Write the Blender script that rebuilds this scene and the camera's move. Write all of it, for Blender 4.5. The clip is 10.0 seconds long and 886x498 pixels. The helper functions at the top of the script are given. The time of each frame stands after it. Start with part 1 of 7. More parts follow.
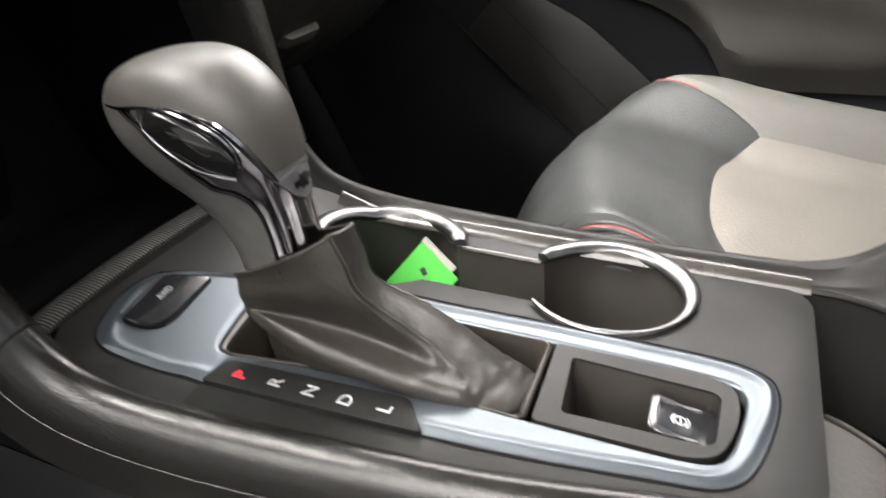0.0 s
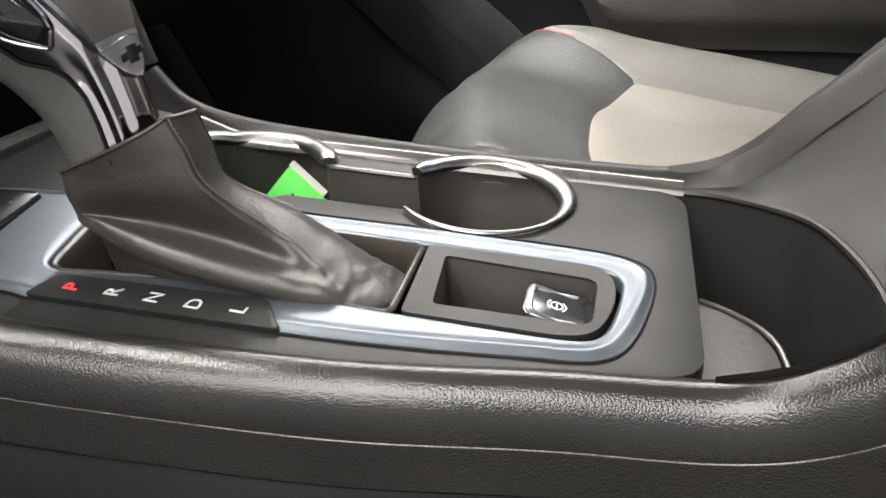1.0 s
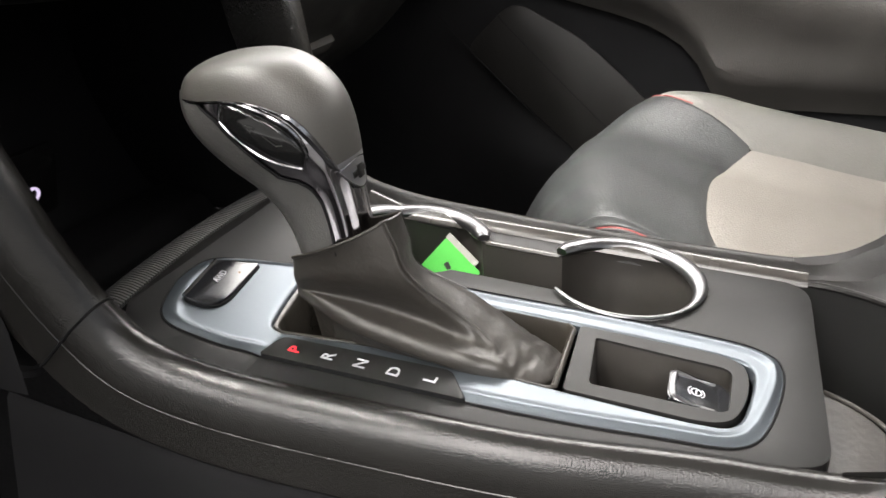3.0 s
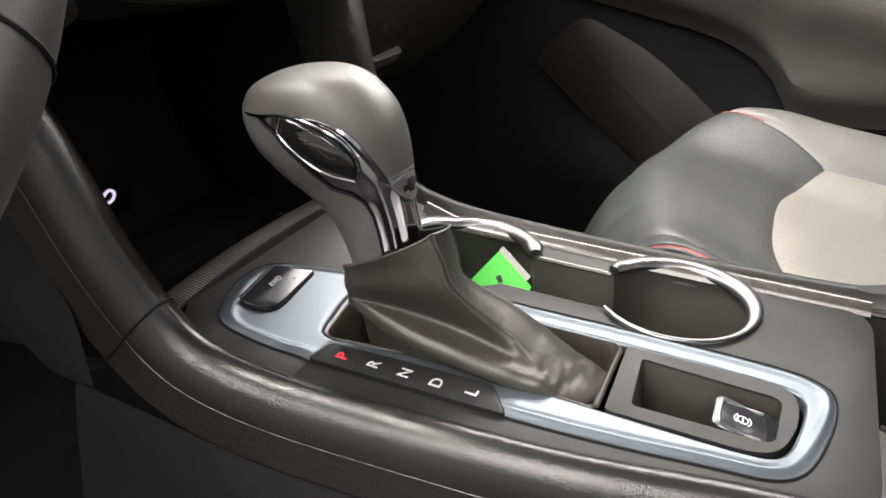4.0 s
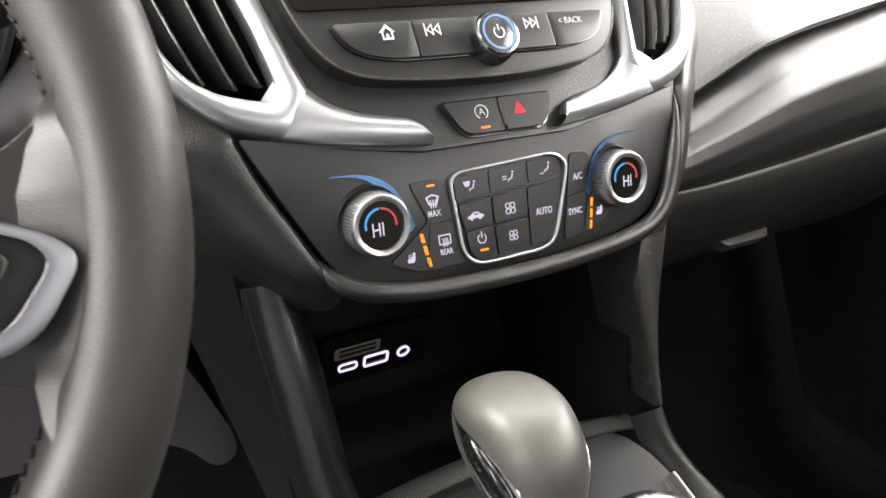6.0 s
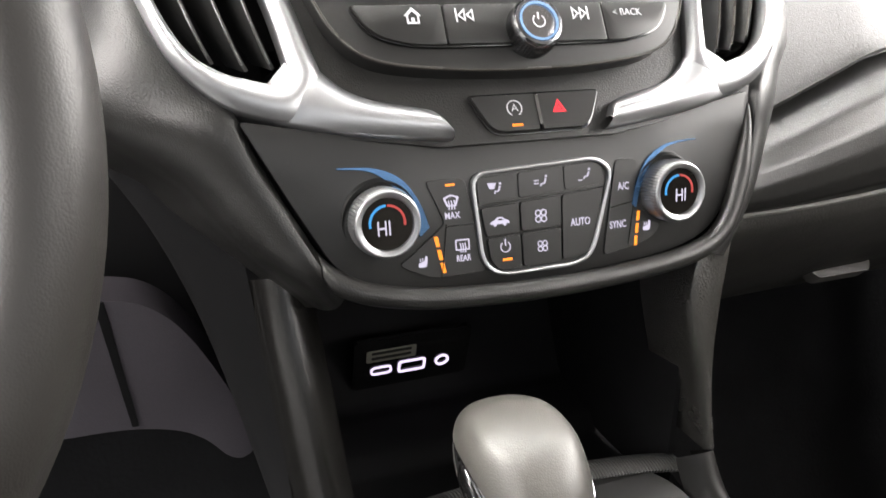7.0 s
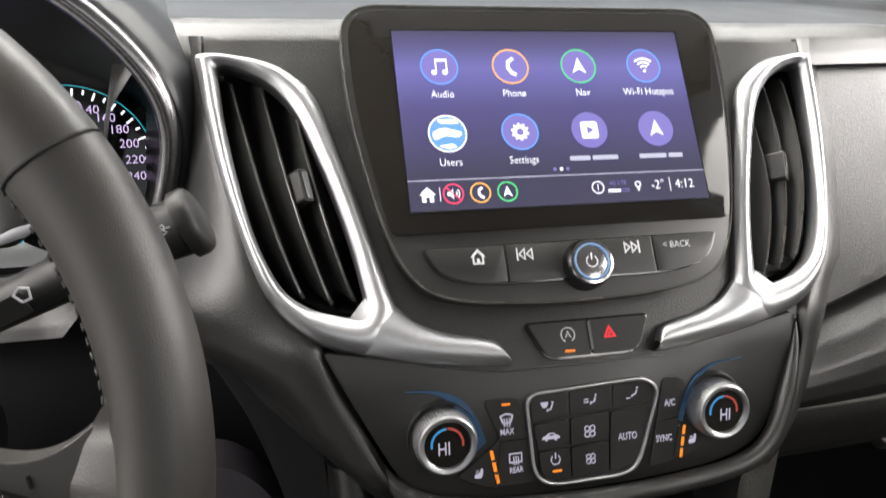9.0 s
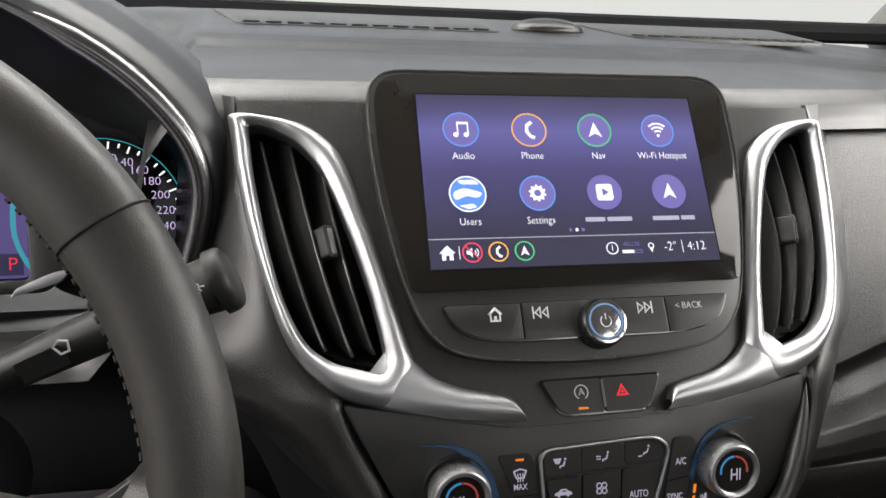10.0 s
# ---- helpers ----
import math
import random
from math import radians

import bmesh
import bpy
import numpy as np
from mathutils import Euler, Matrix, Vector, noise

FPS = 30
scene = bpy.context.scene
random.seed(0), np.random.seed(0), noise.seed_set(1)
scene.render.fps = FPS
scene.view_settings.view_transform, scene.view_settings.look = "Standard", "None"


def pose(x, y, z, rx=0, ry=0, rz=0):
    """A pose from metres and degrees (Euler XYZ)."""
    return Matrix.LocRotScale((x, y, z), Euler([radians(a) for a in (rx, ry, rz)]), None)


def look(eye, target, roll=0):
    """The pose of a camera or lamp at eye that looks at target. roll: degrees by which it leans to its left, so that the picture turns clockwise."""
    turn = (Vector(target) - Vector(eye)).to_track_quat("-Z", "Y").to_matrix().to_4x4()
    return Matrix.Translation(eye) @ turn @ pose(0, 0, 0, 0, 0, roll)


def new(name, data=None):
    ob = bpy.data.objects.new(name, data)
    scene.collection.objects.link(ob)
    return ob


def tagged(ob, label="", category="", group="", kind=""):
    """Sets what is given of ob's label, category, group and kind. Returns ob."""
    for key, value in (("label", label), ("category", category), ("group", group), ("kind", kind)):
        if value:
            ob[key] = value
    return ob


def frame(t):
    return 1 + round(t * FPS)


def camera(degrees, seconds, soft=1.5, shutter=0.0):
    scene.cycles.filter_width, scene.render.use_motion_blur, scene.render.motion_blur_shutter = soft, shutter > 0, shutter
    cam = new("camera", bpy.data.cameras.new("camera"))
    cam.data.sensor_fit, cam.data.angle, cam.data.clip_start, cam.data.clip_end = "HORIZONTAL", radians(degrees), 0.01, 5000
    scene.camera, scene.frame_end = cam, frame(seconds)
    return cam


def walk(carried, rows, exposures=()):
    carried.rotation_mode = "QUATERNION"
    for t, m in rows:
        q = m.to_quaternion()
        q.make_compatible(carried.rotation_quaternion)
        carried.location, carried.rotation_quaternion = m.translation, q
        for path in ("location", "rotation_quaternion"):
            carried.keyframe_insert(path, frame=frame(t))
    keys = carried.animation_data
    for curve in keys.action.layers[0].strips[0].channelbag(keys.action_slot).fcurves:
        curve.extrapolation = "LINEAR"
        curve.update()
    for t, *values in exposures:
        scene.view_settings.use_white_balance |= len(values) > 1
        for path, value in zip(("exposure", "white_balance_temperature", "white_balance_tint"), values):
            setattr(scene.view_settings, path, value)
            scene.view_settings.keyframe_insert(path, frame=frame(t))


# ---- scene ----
cam = camera(62.2, 10.0, shutter=0.4)
PATH = [
    (0, (-0.298, 0.314, 0.658), (1.35, 1.005, -0.24), -5.3),
    (0.5, (-0.298, 0.301, 0.62), (1.391, 0.867, -0.289), -4.9),
    (1, (-0.295, 0.303, 0.603), (1.427, 0.73, -0.32), -3.7),
    (1.5, (-0.295, 0.306, 0.601), (1.437, 0.68, -0.326), -3.1),
    (2, (-0.302, 0.299, 0.606), (1.432, 0.707, -0.303), -3.2),
    (2.3, (-0.315, 0.302, 0.624), (1.412, 0.770, -0.269), -3.4),
    (2.5, (-0.328, 0.313, 0.645), (1.383, 0.853, -0.24), -3.7),
    (3, (-0.344, 0.328, 0.662), (1.341, 0.977, -0.197), -3.9),
    (4.3, (-0.343, 0.307, 0.672), (1.258, 1.186, -0.143), -3.5),
    (4.5, (-0.341, 0.298, 0.69), (1.239, 1.219, -0.121), -2.8),
    (4.6, (-0.341, 0.293, 0.706), (1.222, 1.235, -0.113), -2.5),
    (4.7, (-0.339, 0.285, 0.724), (1.199, 1.270, -0.093), -2.3),
    (4.8, (-0.339, 0.274, 0.746), (1.155, 1.325, -0.069), -2.6),
    (5, (-0.333, 0.271, 0.768), (1.08, 1.44, -0.029), -1.8),
    (5.2, (-0.318, 0.262, 0.793), (0.972, 1.557, -0.021), -1.8),
    (5.5, (-0.305, 0.261, 0.809), (0.851, 1.696, 0.032), -1.1),
    (5.7, (-0.273, 0.269, 0.821), (0.771, 1.789, 0.047), -0.7),
    (6.8, (-0.177, 0.28, 0.799), (0.515, 1.993, 0.032), 0.9),
    (7, (-0.173, 0.283, 0.805), (0.473, 2.013, 0.037), 0.9),
    (7.5, (-0.163, 0.283, 0.816), (0.419, 2.035, 0.046), 1.0),
    (8, (-0.163, 0.281, 0.815), (0.361, 2.054, 0.052), 0.8),
    (8.5, (-0.166, 0.274, 0.844), (0.309, 2.079, 0.126), 0.7),
    (8.8, (-0.167, 0.269, 0.885), (0.278, 2.11, 0.243), 0.6),
    (9, (-0.167, 0.271, 0.906), (0.279, 2.112, 0.266), 0.9),
    (9.5, (-0.172, 0.267, 0.919), (0.26, 2.129, 0.331), 1.4),
    (10, (-0.175, 0.263, 0.922), (0.251, 2.139, 0.373), 1.9),
]
walk(cam, [(t, look(eye, target, roll)) for t, eye, target, roll in PATH], exposures=((0, 1.12), (3.2, 1.05), (5.5, 1.42), (7.8, 1.6), (8.5, 1.45), (9.0, 0.85), (10, 0.38)))

# ---- world, light ----
world = bpy.data.worlds.new("world")
scene.world = world
world.use_nodes = True
wn = world.node_tree
sky = wn.nodes.new("ShaderNodeTexSky")
sky.sky_type = "NISHITA"
sky.sun_disc = False
sky.sun_elevation, sky.sun_rotation = radians(62), radians(-53)
sky.air_density, sky.dust_density = 1.0, 4.0
pale = wn.nodes.new("ShaderNodeHueSaturation")
pale.inputs["Saturation"].default_value = 0.25
wn.links.new(sky.outputs[0], pale.inputs["Color"])
wn.links.new(pale.outputs[0], wn.nodes["Background"].inputs[0])
wn.nodes["Background"].inputs[1].default_value = 0.14


def lamp(name, kind, m, energy, color, size=(1, 1), angle=0.0):
    data = bpy.data.lights.new(name, kind)
    data.energy, data.color = energy, color
    if kind == "AREA":
        data.shape, data.size, data.size_y = "RECTANGLE", size[0], size[1]
    else:
        data.angle = radians(angle)
    ob = new(name, data)
    ob.matrix_world = m
    return tagged(ob, kind="structure")


lamp("sun", "SUN", look((-1.2, 1.4, 3.4), (0, 0.5, 0.5)), 1.5, (1, 0.945, 0.88), angle=9)
lamp("open_door_daylight", "AREA", look((-1.18, 0.50, 1.30), (0.0, 0.48, 0.5)), 30, (1, 0.945, 0.905), (1.2, 0.95))
lamp("windshield_daylight", "AREA", look((0.12, 0.92, 1.36), (0.12, 0.48, 0.5)), 10, (1.0, 0.945, 0.90), (1.4, 0.3))
lamp("passenger_window_daylight", "AREA", look((0.88, 0.46, 1.14), (0.2, 0.55, 0.6)), 11, (1, 0.955, 0.915), (0.9, 0.36))
lamp("rear_window_daylight", "AREA", look((0.2, -0.99, 1.18), (0.0, 0.6, 0.6)), 1.2, (1, 0.95, 0.91), (1.1, 0.42))
lamp("rear_side_window_daylight", "AREA", look((0.84, -0.62, 1.16), (0.1, 0.6, 0.6)), 5, (1, 0.95, 0.91), (0.7, 0.36))


# ---- materials ----
def socket(sh, name, v):
    sh.inputs[name].default_value = v


def mat(name, color, rough, metal=0.0, grain=0.0, grain_size=0.0015, vary=0.12, coat=0.0, kind="pebble", rough_vary=0.1, alpha=None, spec=None):
    """A node material: colour and roughness vary at two scales, fine relief from a grain of real size."""
    m = bpy.data.materials.new(name)
    m.use_nodes = True
    nt = m.node_tree
    sh = nt.nodes["Principled BSDF"]
    socket(sh, "Metallic", metal)
    if coat:
        socket(sh, "Coat Weight", coat)
        socket(sh, "Coat Roughness", 0.08)
    if spec is not None:
        socket(sh, "Specular IOR Level", spec)
    tc = nt.nodes.new("ShaderNodeTexCoord")
    big = nt.nodes.new("ShaderNodeTexNoise")
    big.inputs["Scale"].default_value = 14
    big.inputs["Detail"].default_value = 5
    fine = nt.nodes.new("ShaderNodeTexNoise")
    fine.inputs["Scale"].default_value = 420
    fine.inputs["Detail"].default_value = 3
    for n in (big, fine):
        nt.links.new(tc.outputs["Object"], n.inputs["Vector"])
    mixn = nt.nodes.new("ShaderNodeMath")
    mixn.operation = "MULTIPLY_ADD"
    mixn.inputs[1].default_value = 0.35
    nt.links.new(fine.outputs[0], mixn.inputs[0])
    nt.links.new(big.outputs[0], mixn.inputs[2])
    ramp = nt.nodes.new("ShaderNodeMapRange")
    ramp.inputs["From Min"].default_value, ramp.inputs["From Max"].default_value = 0.4, 0.95
    ramp.inputs["To Min"].default_value, ramp.inputs["To Max"].default_value = 1 - vary, 1 + vary
    nt.links.new(mixn.outputs[0], ramp.inputs["Value"])
    mul = nt.nodes.new("ShaderNodeVectorMath")
    mul.operation = "SCALE"
    mul.inputs[0].default_value = color
    nt.links.new(ramp.outputs[0], mul.inputs["Scale"])
    nt.links.new(mul.outputs[0], sh.inputs["Base Color"])
    rr = nt.nodes.new("ShaderNodeMapRange")
    rr.inputs["From Min"].default_value, rr.inputs["From Max"].default_value = 0.3, 0.8
    rr.inputs["To Min"].default_value, rr.inputs["To Max"].default_value = max(0.02, rough - rough_vary), rough + rough_vary
    nt.links.new(big.outputs[0], rr.inputs["Value"])
    nt.links.new(rr.outputs[0], sh.inputs["Roughness"])
    if grain:
        bump = nt.nodes.new("ShaderNodeBump")
        bump.inputs["Strength"].default_value = grain
        bump.inputs["Distance"].default_value = grain_size * 0.3
        if kind == "pebble":
            g = nt.nodes.new("ShaderNodeTexVoronoi")
            g.feature = "SMOOTH_F1"
            g.inputs["Scale"].default_value = 1 / grain_size
            g.inputs["Smoothness"].default_value = 0.12
            out = g.outputs["Distance"]
            warp = nt.nodes.new("ShaderNodeTexNoise")
            warp.inputs["Scale"].default_value = 0.5 / grain_size
            nt.links.new(tc.outputs["Object"], warp.inputs["Vector"])
            add = nt.nodes.new("ShaderNodeMixRGB")
            add.blend_type = "ADD"
            add.inputs["Fac"].default_value = grain_size * 0.25
            nt.links.new(tc.outputs["Object"], add.inputs[1])
            nt.links.new(warp.outputs["Color"], add.inputs[2])
            nt.links.new(add.outputs[0], g.inputs["Vector"])
            bump.invert = True
        elif kind == "ribs":
            g = nt.nodes.new("ShaderNodeTexWave")
            g.wave_type, g.bands_direction = "BANDS", "X"
            g.inputs["Scale"].default_value = 0.31416 / grain_size
            nt.links.new(tc.outputs["Object"], g.inputs["Vector"])
            out = g.outputs[0]
        else:
            g = nt.nodes.new("ShaderNodeTexNoise")
            g.inputs["Scale"].default_value = 0.6 / grain_size
            g.inputs["Detail"].default_value = 6
            nt.links.new(tc.outputs["Object"], g.inputs["Vector"])
            out = g.outputs[0]
        nt.links.new(out, bump.inputs["Height"])
        nt.links.new(bump.outputs[0], sh.inputs["Normal"])
    return m


def glow(name, color, strength):
    m = bpy.data.materials.new(name)
    m.use_nodes = True
    sh = m.node_tree.nodes["Principled BSDF"]
    socket(sh, "Base Color", (0.02, 0.02, 0.02, 1))
    socket(sh, "Roughness", 0.2)
    socket(sh, "Specular IOR Level", 0.22)
    socket(sh, "Emission Color", (*color, 1))
    socket(sh, "Emission Strength", strength)
    return m


GRAIN = mat("grained_plastic", (0.0095, 0.009, 0.0083), 0.25, spec=0.42, grain=0.42, grain_size=0.0009, rough_vary=0.05)
GRAIN_SOFT = mat("soft_touch_skin", (0.0105, 0.0102, 0.0096), 0.36, spec=0.44, grain=0.5, grain_size=0.00095, rough_vary=0.05)
# charcoal skin with a raised base and shine, standing for light on the leg
LEGSKIN = mat("lit_coarse_skin", (0.024, 0.023, 0.021), 0.25, spec=0.85, grain=1.0, grain_size=0.0012, rough_vary=0.05)
SATIN = mat("satin_black_plastic", (0.010, 0.010, 0.0097), 0.47, spec=0.18, grain=0.12, grain_size=0.0005, kind="noise")
PANEL = mat("climate_panel_plastic", (0.010, 0.0098, 0.0094), 0.40, spec=0.36, grain=0.08, grain_size=0.0005, kind="noise")
BUTTON = mat("button_plastic", (0.0095, 0.0093, 0.009), 0.38, spec=0.36, grain=0.06, grain_size=0.0005, kind="noise")
GLOSS = mat("gloss_black_plastic", (0.006, 0.006, 0.006), 0.10, rough_vary=0.04)
GLASSBLACK = mat("black_display_glass", (0.008, 0.007, 0.006), 0.10, spec=0.22, rough_vary=0.05)
TRIM = mat("satin_silver_trim", (0.088, 0.101, 0.114), 0.38, metal=0.7, grain=0.05, grain_size=0.0006, kind="noise", vary=0.04, rough_vary=0.05)
SILVER = mat("satin_aluminium_trim", (0.33, 0.333, 0.341), 0.40, metal=1.0, vary=0.04, rough_vary=0.05)
CHROME = mat("chrome", (0.26, 0.26, 0.268), 0.17, metal=1.0, vary=0.03, rough_vary=0.04)
SATINCHROME = mat("satin_chrome", (0.45, 0.435, 0.455), 0.11, metal=1.0, vary=0.03, rough_vary=0.04)
# slight blue in the base colour stands for the sky mirrored in it
DASHTOP = mat("sky_tinted_dash_vinyl", (0.010, 0.0106, 0.012), 0.36, spec=0.36, grain=0.10, grain_size=0.0009, rough_vary=0.04)
ACCENT = mat("blue_tinted_chrome", (0.05, 0.11, 0.21), 0.24, metal=0.8, vary=0.04, rough_vary=0.04)
HULL = mat("smooth_dark_plastic", (0.009, 0.0086, 0.008), 0.46, spec=0.2, grain=0.15, grain_size=0.0011)
DARKCHROME = mat("dark_chrome", (0.40, 0.39, 0.40), 0.16, metal=1.0, vary=0.04, rough_vary=0.04)
SHIELD = mat("grey_grained_shield", (0.050, 0.049, 0.047), 0.34, grain=0.6, grain_size=0.0009)
KNEE = mat("violet_grey_knee_plastic", (0.055, 0.050, 0.058), 0.6, spec=0.3, grain=0.3, grain_size=0.001)
KNOBLEATHER = mat("knob_leather", (0.040, 0.038, 0.034), 0.52, grain=0.25, grain_size=0.0008)
BOOTLEATHER = mat("boot_leather", (0.019, 0.017, 0.0145), 0.47, spec=0.42, grain=0.5, grain_size=0.0022, kind="noise")
WHEELLEATHER = mat("wheel_leather", (0.017, 0.0156, 0.014), 0.44, spec=0.42, grain=0.25, grain_size=0.0008)
SEATDARK = mat("dark_grey_leather", (0.036, 0.038, 0.038), 0.42, grain=0.3, grain_size=0.0022)
SEATGREY = mat("mid_grey_leather", (0.105, 0.103, 0.094), 0.45, grain=0.3, grain_size=0.0022)
SEATLIGHT = mat("pale_grey_leather", (0.155, 0.143, 0.128), 0.55, grain=0.35, grain_size=0.0024)
DOORGREY = mat("grey_door_skin", (0.045, 0.042, 0.0385), 0.55, grain=0.4, grain_size=0.002)
DOORDARK = mat("dark_door_plastic", (0.015, 0.014, 0.0125), 0.6, grain=0.3, grain_size=0.002)
CARPET = mat("black_carpet", (0.007, 0.007, 0.0075), 0.95, spec=0.06, grain=0.9, grain_size=0.003, kind="noise", vary=0.4)
FLOORMAT = mat("rubber_mat", (0.009, 0.009, 0.0095), 0.6, spec=0.15, grain=0.4, grain_size=0.003, kind="noise")
HEADLINER = mat("grey_headliner", (0.18, 0.176, 0.168), 0.9, grain=0.3, grain_size=0.002, kind="noise")
PAINT = mat("pale_body_paint", (0.55, 0.55, 0.55), 0.3, vary=0.03, coat=0.5)
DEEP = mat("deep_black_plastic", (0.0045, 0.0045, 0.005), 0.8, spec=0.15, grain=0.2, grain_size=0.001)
RIBS = mat("ribbed_rubber", (0.05, 0.05, 0.048), 0.5, grain=0.9, grain_size=0.0022, kind="ribs")
HOODCHROME = mat("smoked_chrome", (0.20, 0.195, 0.20), 0.24, metal=1.0, vary=0.04, rough_vary=0.04)
RING = mat("brushed_ring_chrome", (0.15, 0.15, 0.154), 0.34, metal=1.0, vary=0.04, rough_vary=0.05)
WELLBROWN = mat("brown_black_plastic", (0.021, 0.0185, 0.015), 0.36, spec=0.5, grain=0.15, grain_size=0.001)
GLOSSGREY = mat("dark_gloss_plastic", (0.012, 0.0125, 0.014), 0.16, rough_vary=0.04)
CUP = mat("cup_holder_liner", (0.020, 0.018, 0.0155), 0.55, grain=0.15, grain_size=0.001)
GREEN = mat("green_card_paper", (0.055, 0.36, 0.045), 0.5, vary=0.08)
PAPER = mat("grey_card_edge", (0.27, 0.26, 0.24), 0.6)
PALE_PLATE = mat("pale_plate", (0.16, 0.155, 0.13), 0.5)
INK = mat("black_ink", (0.01, 0.01, 0.01), 0.5)
REDTHREAD = mat("red_thread", (0.22, 0.03, 0.028), 0.6)
LEGEND = mat("pale_legend_paint", (0.36, 0.36, 0.38), 0.5, vary=0.05)
L_WHITE = glow("white_legend_light", (0.86, 0.80, 1.0), 0.32)
L_USB = glow("usb_ring_light", (0.86, 0.72, 1.0), 0.45)
L_RED = glow("red_legend_light", (1.0, 0.03, 0.05), 0.65)
L_AMBER = glow("amber_indicator_light", (1.0, 0.27, 0.012), 0.62)
L_EMBER = glow("dim_amber_light", (1.0, 0.36, 0.02), 0.12)
L_BLUE = glow("blue_scale_light", (0.05, 0.34, 0.75), 0.42)
L_PALE = glow("pale_blue_ring_light", (0.28, 0.48, 0.8), 0.4)
# paler and glossier than the plastics round it, for edges that show a highlight
EDGE = mat("highlight_edge_plastic", (0.03, 0.028, 0.025), 0.27)
L_CORAL = glow("red_scale_light", (0.6, 0.07, 0.06), 0.35)
L_CYAN = glow("cyan_dial_light", (0.05, 0.50, 0.62), 0.45)
L_ICE = glow("white_screen_light", (0.92, 0.93, 1.0), 0.95)
L_NAME = glow("grey_screen_light", (0.62, 0.62, 0.78), 0.6)
L_ORANGE = glow("orange_screen_light", (1.0, 0.48, 0.08), 0.8)
L_GREEN = glow("green_screen_light", (0.08, 0.75, 0.22), 0.7)
L_PINK = glow("red_screen_light", (0.9, 0.05, 0.14), 0.8)
L_SKYBLUE = glow("blue_screen_light", (0.12, 0.34, 0.95), 0.75)
L_DISC = glow("violet_icon_light", (0.17, 0.14, 0.46), 0.8)
L_BAR = glow("dim_navy_light", (0.02, 0.018, 0.07), 0.6)
L_MAGENTA = glow("magenta_dial_light", (0.72, 0.55, 0.9), 0.7)
L_VIOLET = glow("violet_panel_light", (0.10, 0.07, 0.25), 0.6)


def screen_light():
    m = glow("screen_light", (0.1, 0.1, 0.4), 0.66)
    nt = m.node_tree
    tc = nt.nodes.new("ShaderNodeTexCoord")
    sep = nt.nodes.new("ShaderNodeSeparateXYZ")
    nt.links.new(tc.outputs["Generated"], sep.inputs[0])
    ramp = nt.nodes.new("ShaderNodeValToRGB")
    cr = ramp.color_ramp
    cr.elements[0].position, cr.elements[0].color = 0.0, (0.010, 0.009, 0.035, 1)
    cr.elements[1].position, cr.elements[1].color = 1.0, (0.035, 0.030, 0.10, 1)
    for p, c in ((0.18, (0.016, 0.014, 0.06, 1)), (0.55, (0.055, 0.045, 0.20, 1)), (0.78, (0.13, 0.12, 0.42, 1)), (0.9, (0.07, 0.06, 0.22, 1))):
        cr.elements.new(p).color = c
    nt.links.new(sep.outputs["Z"], ramp.inputs[0])
    nt.links.new(ramp.outputs[0], nt.nodes["Principled BSDF"].inputs["Emission Color"])
    socket(nt.nodes["Principled BSDF"], "Roughness", 0.12)
    return m


L_SCREEN = screen_light()


def glass(name):
    m = bpy.data.materials.new(name)
    m.use_nodes = True
    sh = m.node_tree.nodes["Principled BSDF"]
    socket(sh, "Base Color", (0.95, 0.98, 0.97, 1))
    socket(sh, "Roughness", 0.0)
    socket(sh, "Transmission Weight", 1.0)
    socket(sh, "IOR", 1.05)
    return m


GLASS = glass("window_glass")


# ---- building helpers ----
def thing(name, at, label, category, group="", kind=""):
    ob = new(name)
    ob.location = at
    ob.empty_display_size = 0.05
    bpy.context.view_layer.update()
    return tagged(ob, label, category, group, kind)


def part(name, bm, material, parent=None, label="", smooth=True, angle=35):
    """Link a bmesh in world coordinates as one mesh under a thing or part."""
    me = bpy.data.meshes.new(name)
    bmesh.ops.recalc_face_normals(bm, faces=bm.faces)
    bm.to_mesh(me)
    bm.free()
    me.materials.append(material)
    if smooth:
        me.shade_smooth()
        me.set_sharp_from_angle(angle=radians(angle))
    ob = new(name, me)
    if parent:
        ob.parent = parent
        if not parent.parent:
            ob.matrix_parent_inverse = Matrix.Translation(parent.location).inverted()
    return tagged(ob, label)


def alone(name, bm, material, label, category, kind="", group="", **kw):
    return tagged(part(name, bm, material, **kw), label, category, group, kind)


def spline(pts, n, closed=False):
    """Points along a smooth curve through the control points."""
    pts = [Vector(p) for p in pts]
    k = len(pts)
    segs = k if closed else k - 1
    out = []
    total = n if closed else n - 1
    for i in range(n):
        u = i * segs / total
        j = min(int(u), segs - 1)
        f = u - j
        g = (lambda q: pts[q % k]) if closed else (lambda q: pts[max(0, min(k - 1, q))])
        a, b, c, d = g(j - 1), g(j), g(j + 1), g(j + 2)
        out.append(0.5 * (2 * b + (c - a) * f + (2 * a - 5 * b + 4 * c - d) * f * f + (3 * b - a - 3 * c + d) * f ** 3))
    return out


def rounded(corners, seg=5):
    """Outline of a polygon whose corners (x, y, radius) are rounded."""
    out = []
    k = len(corners)
    for i in range(k):
        p = Vector(corners[i][:2])
        r = corners[i][2] if len(corners[i]) > 2 else 0
        a, b = Vector(corners[i - 1][:2]), Vector(corners[(i + 1) % k][:2])
        da, db = (a - p), (b - p)
        if r <= 0:
            out.append(p)
            continue
        ra, rb = min(r, da.length * 0.48), min(r, db.length * 0.48)
        s, e = p + da.normalized() * ra, p + db.normalized() * rb
        for j in range(seg + 1):
            f = j / seg
            out.append((1 - f) ** 2 * s + 2 * f * (1 - f) * p + f * f * e)
    return out


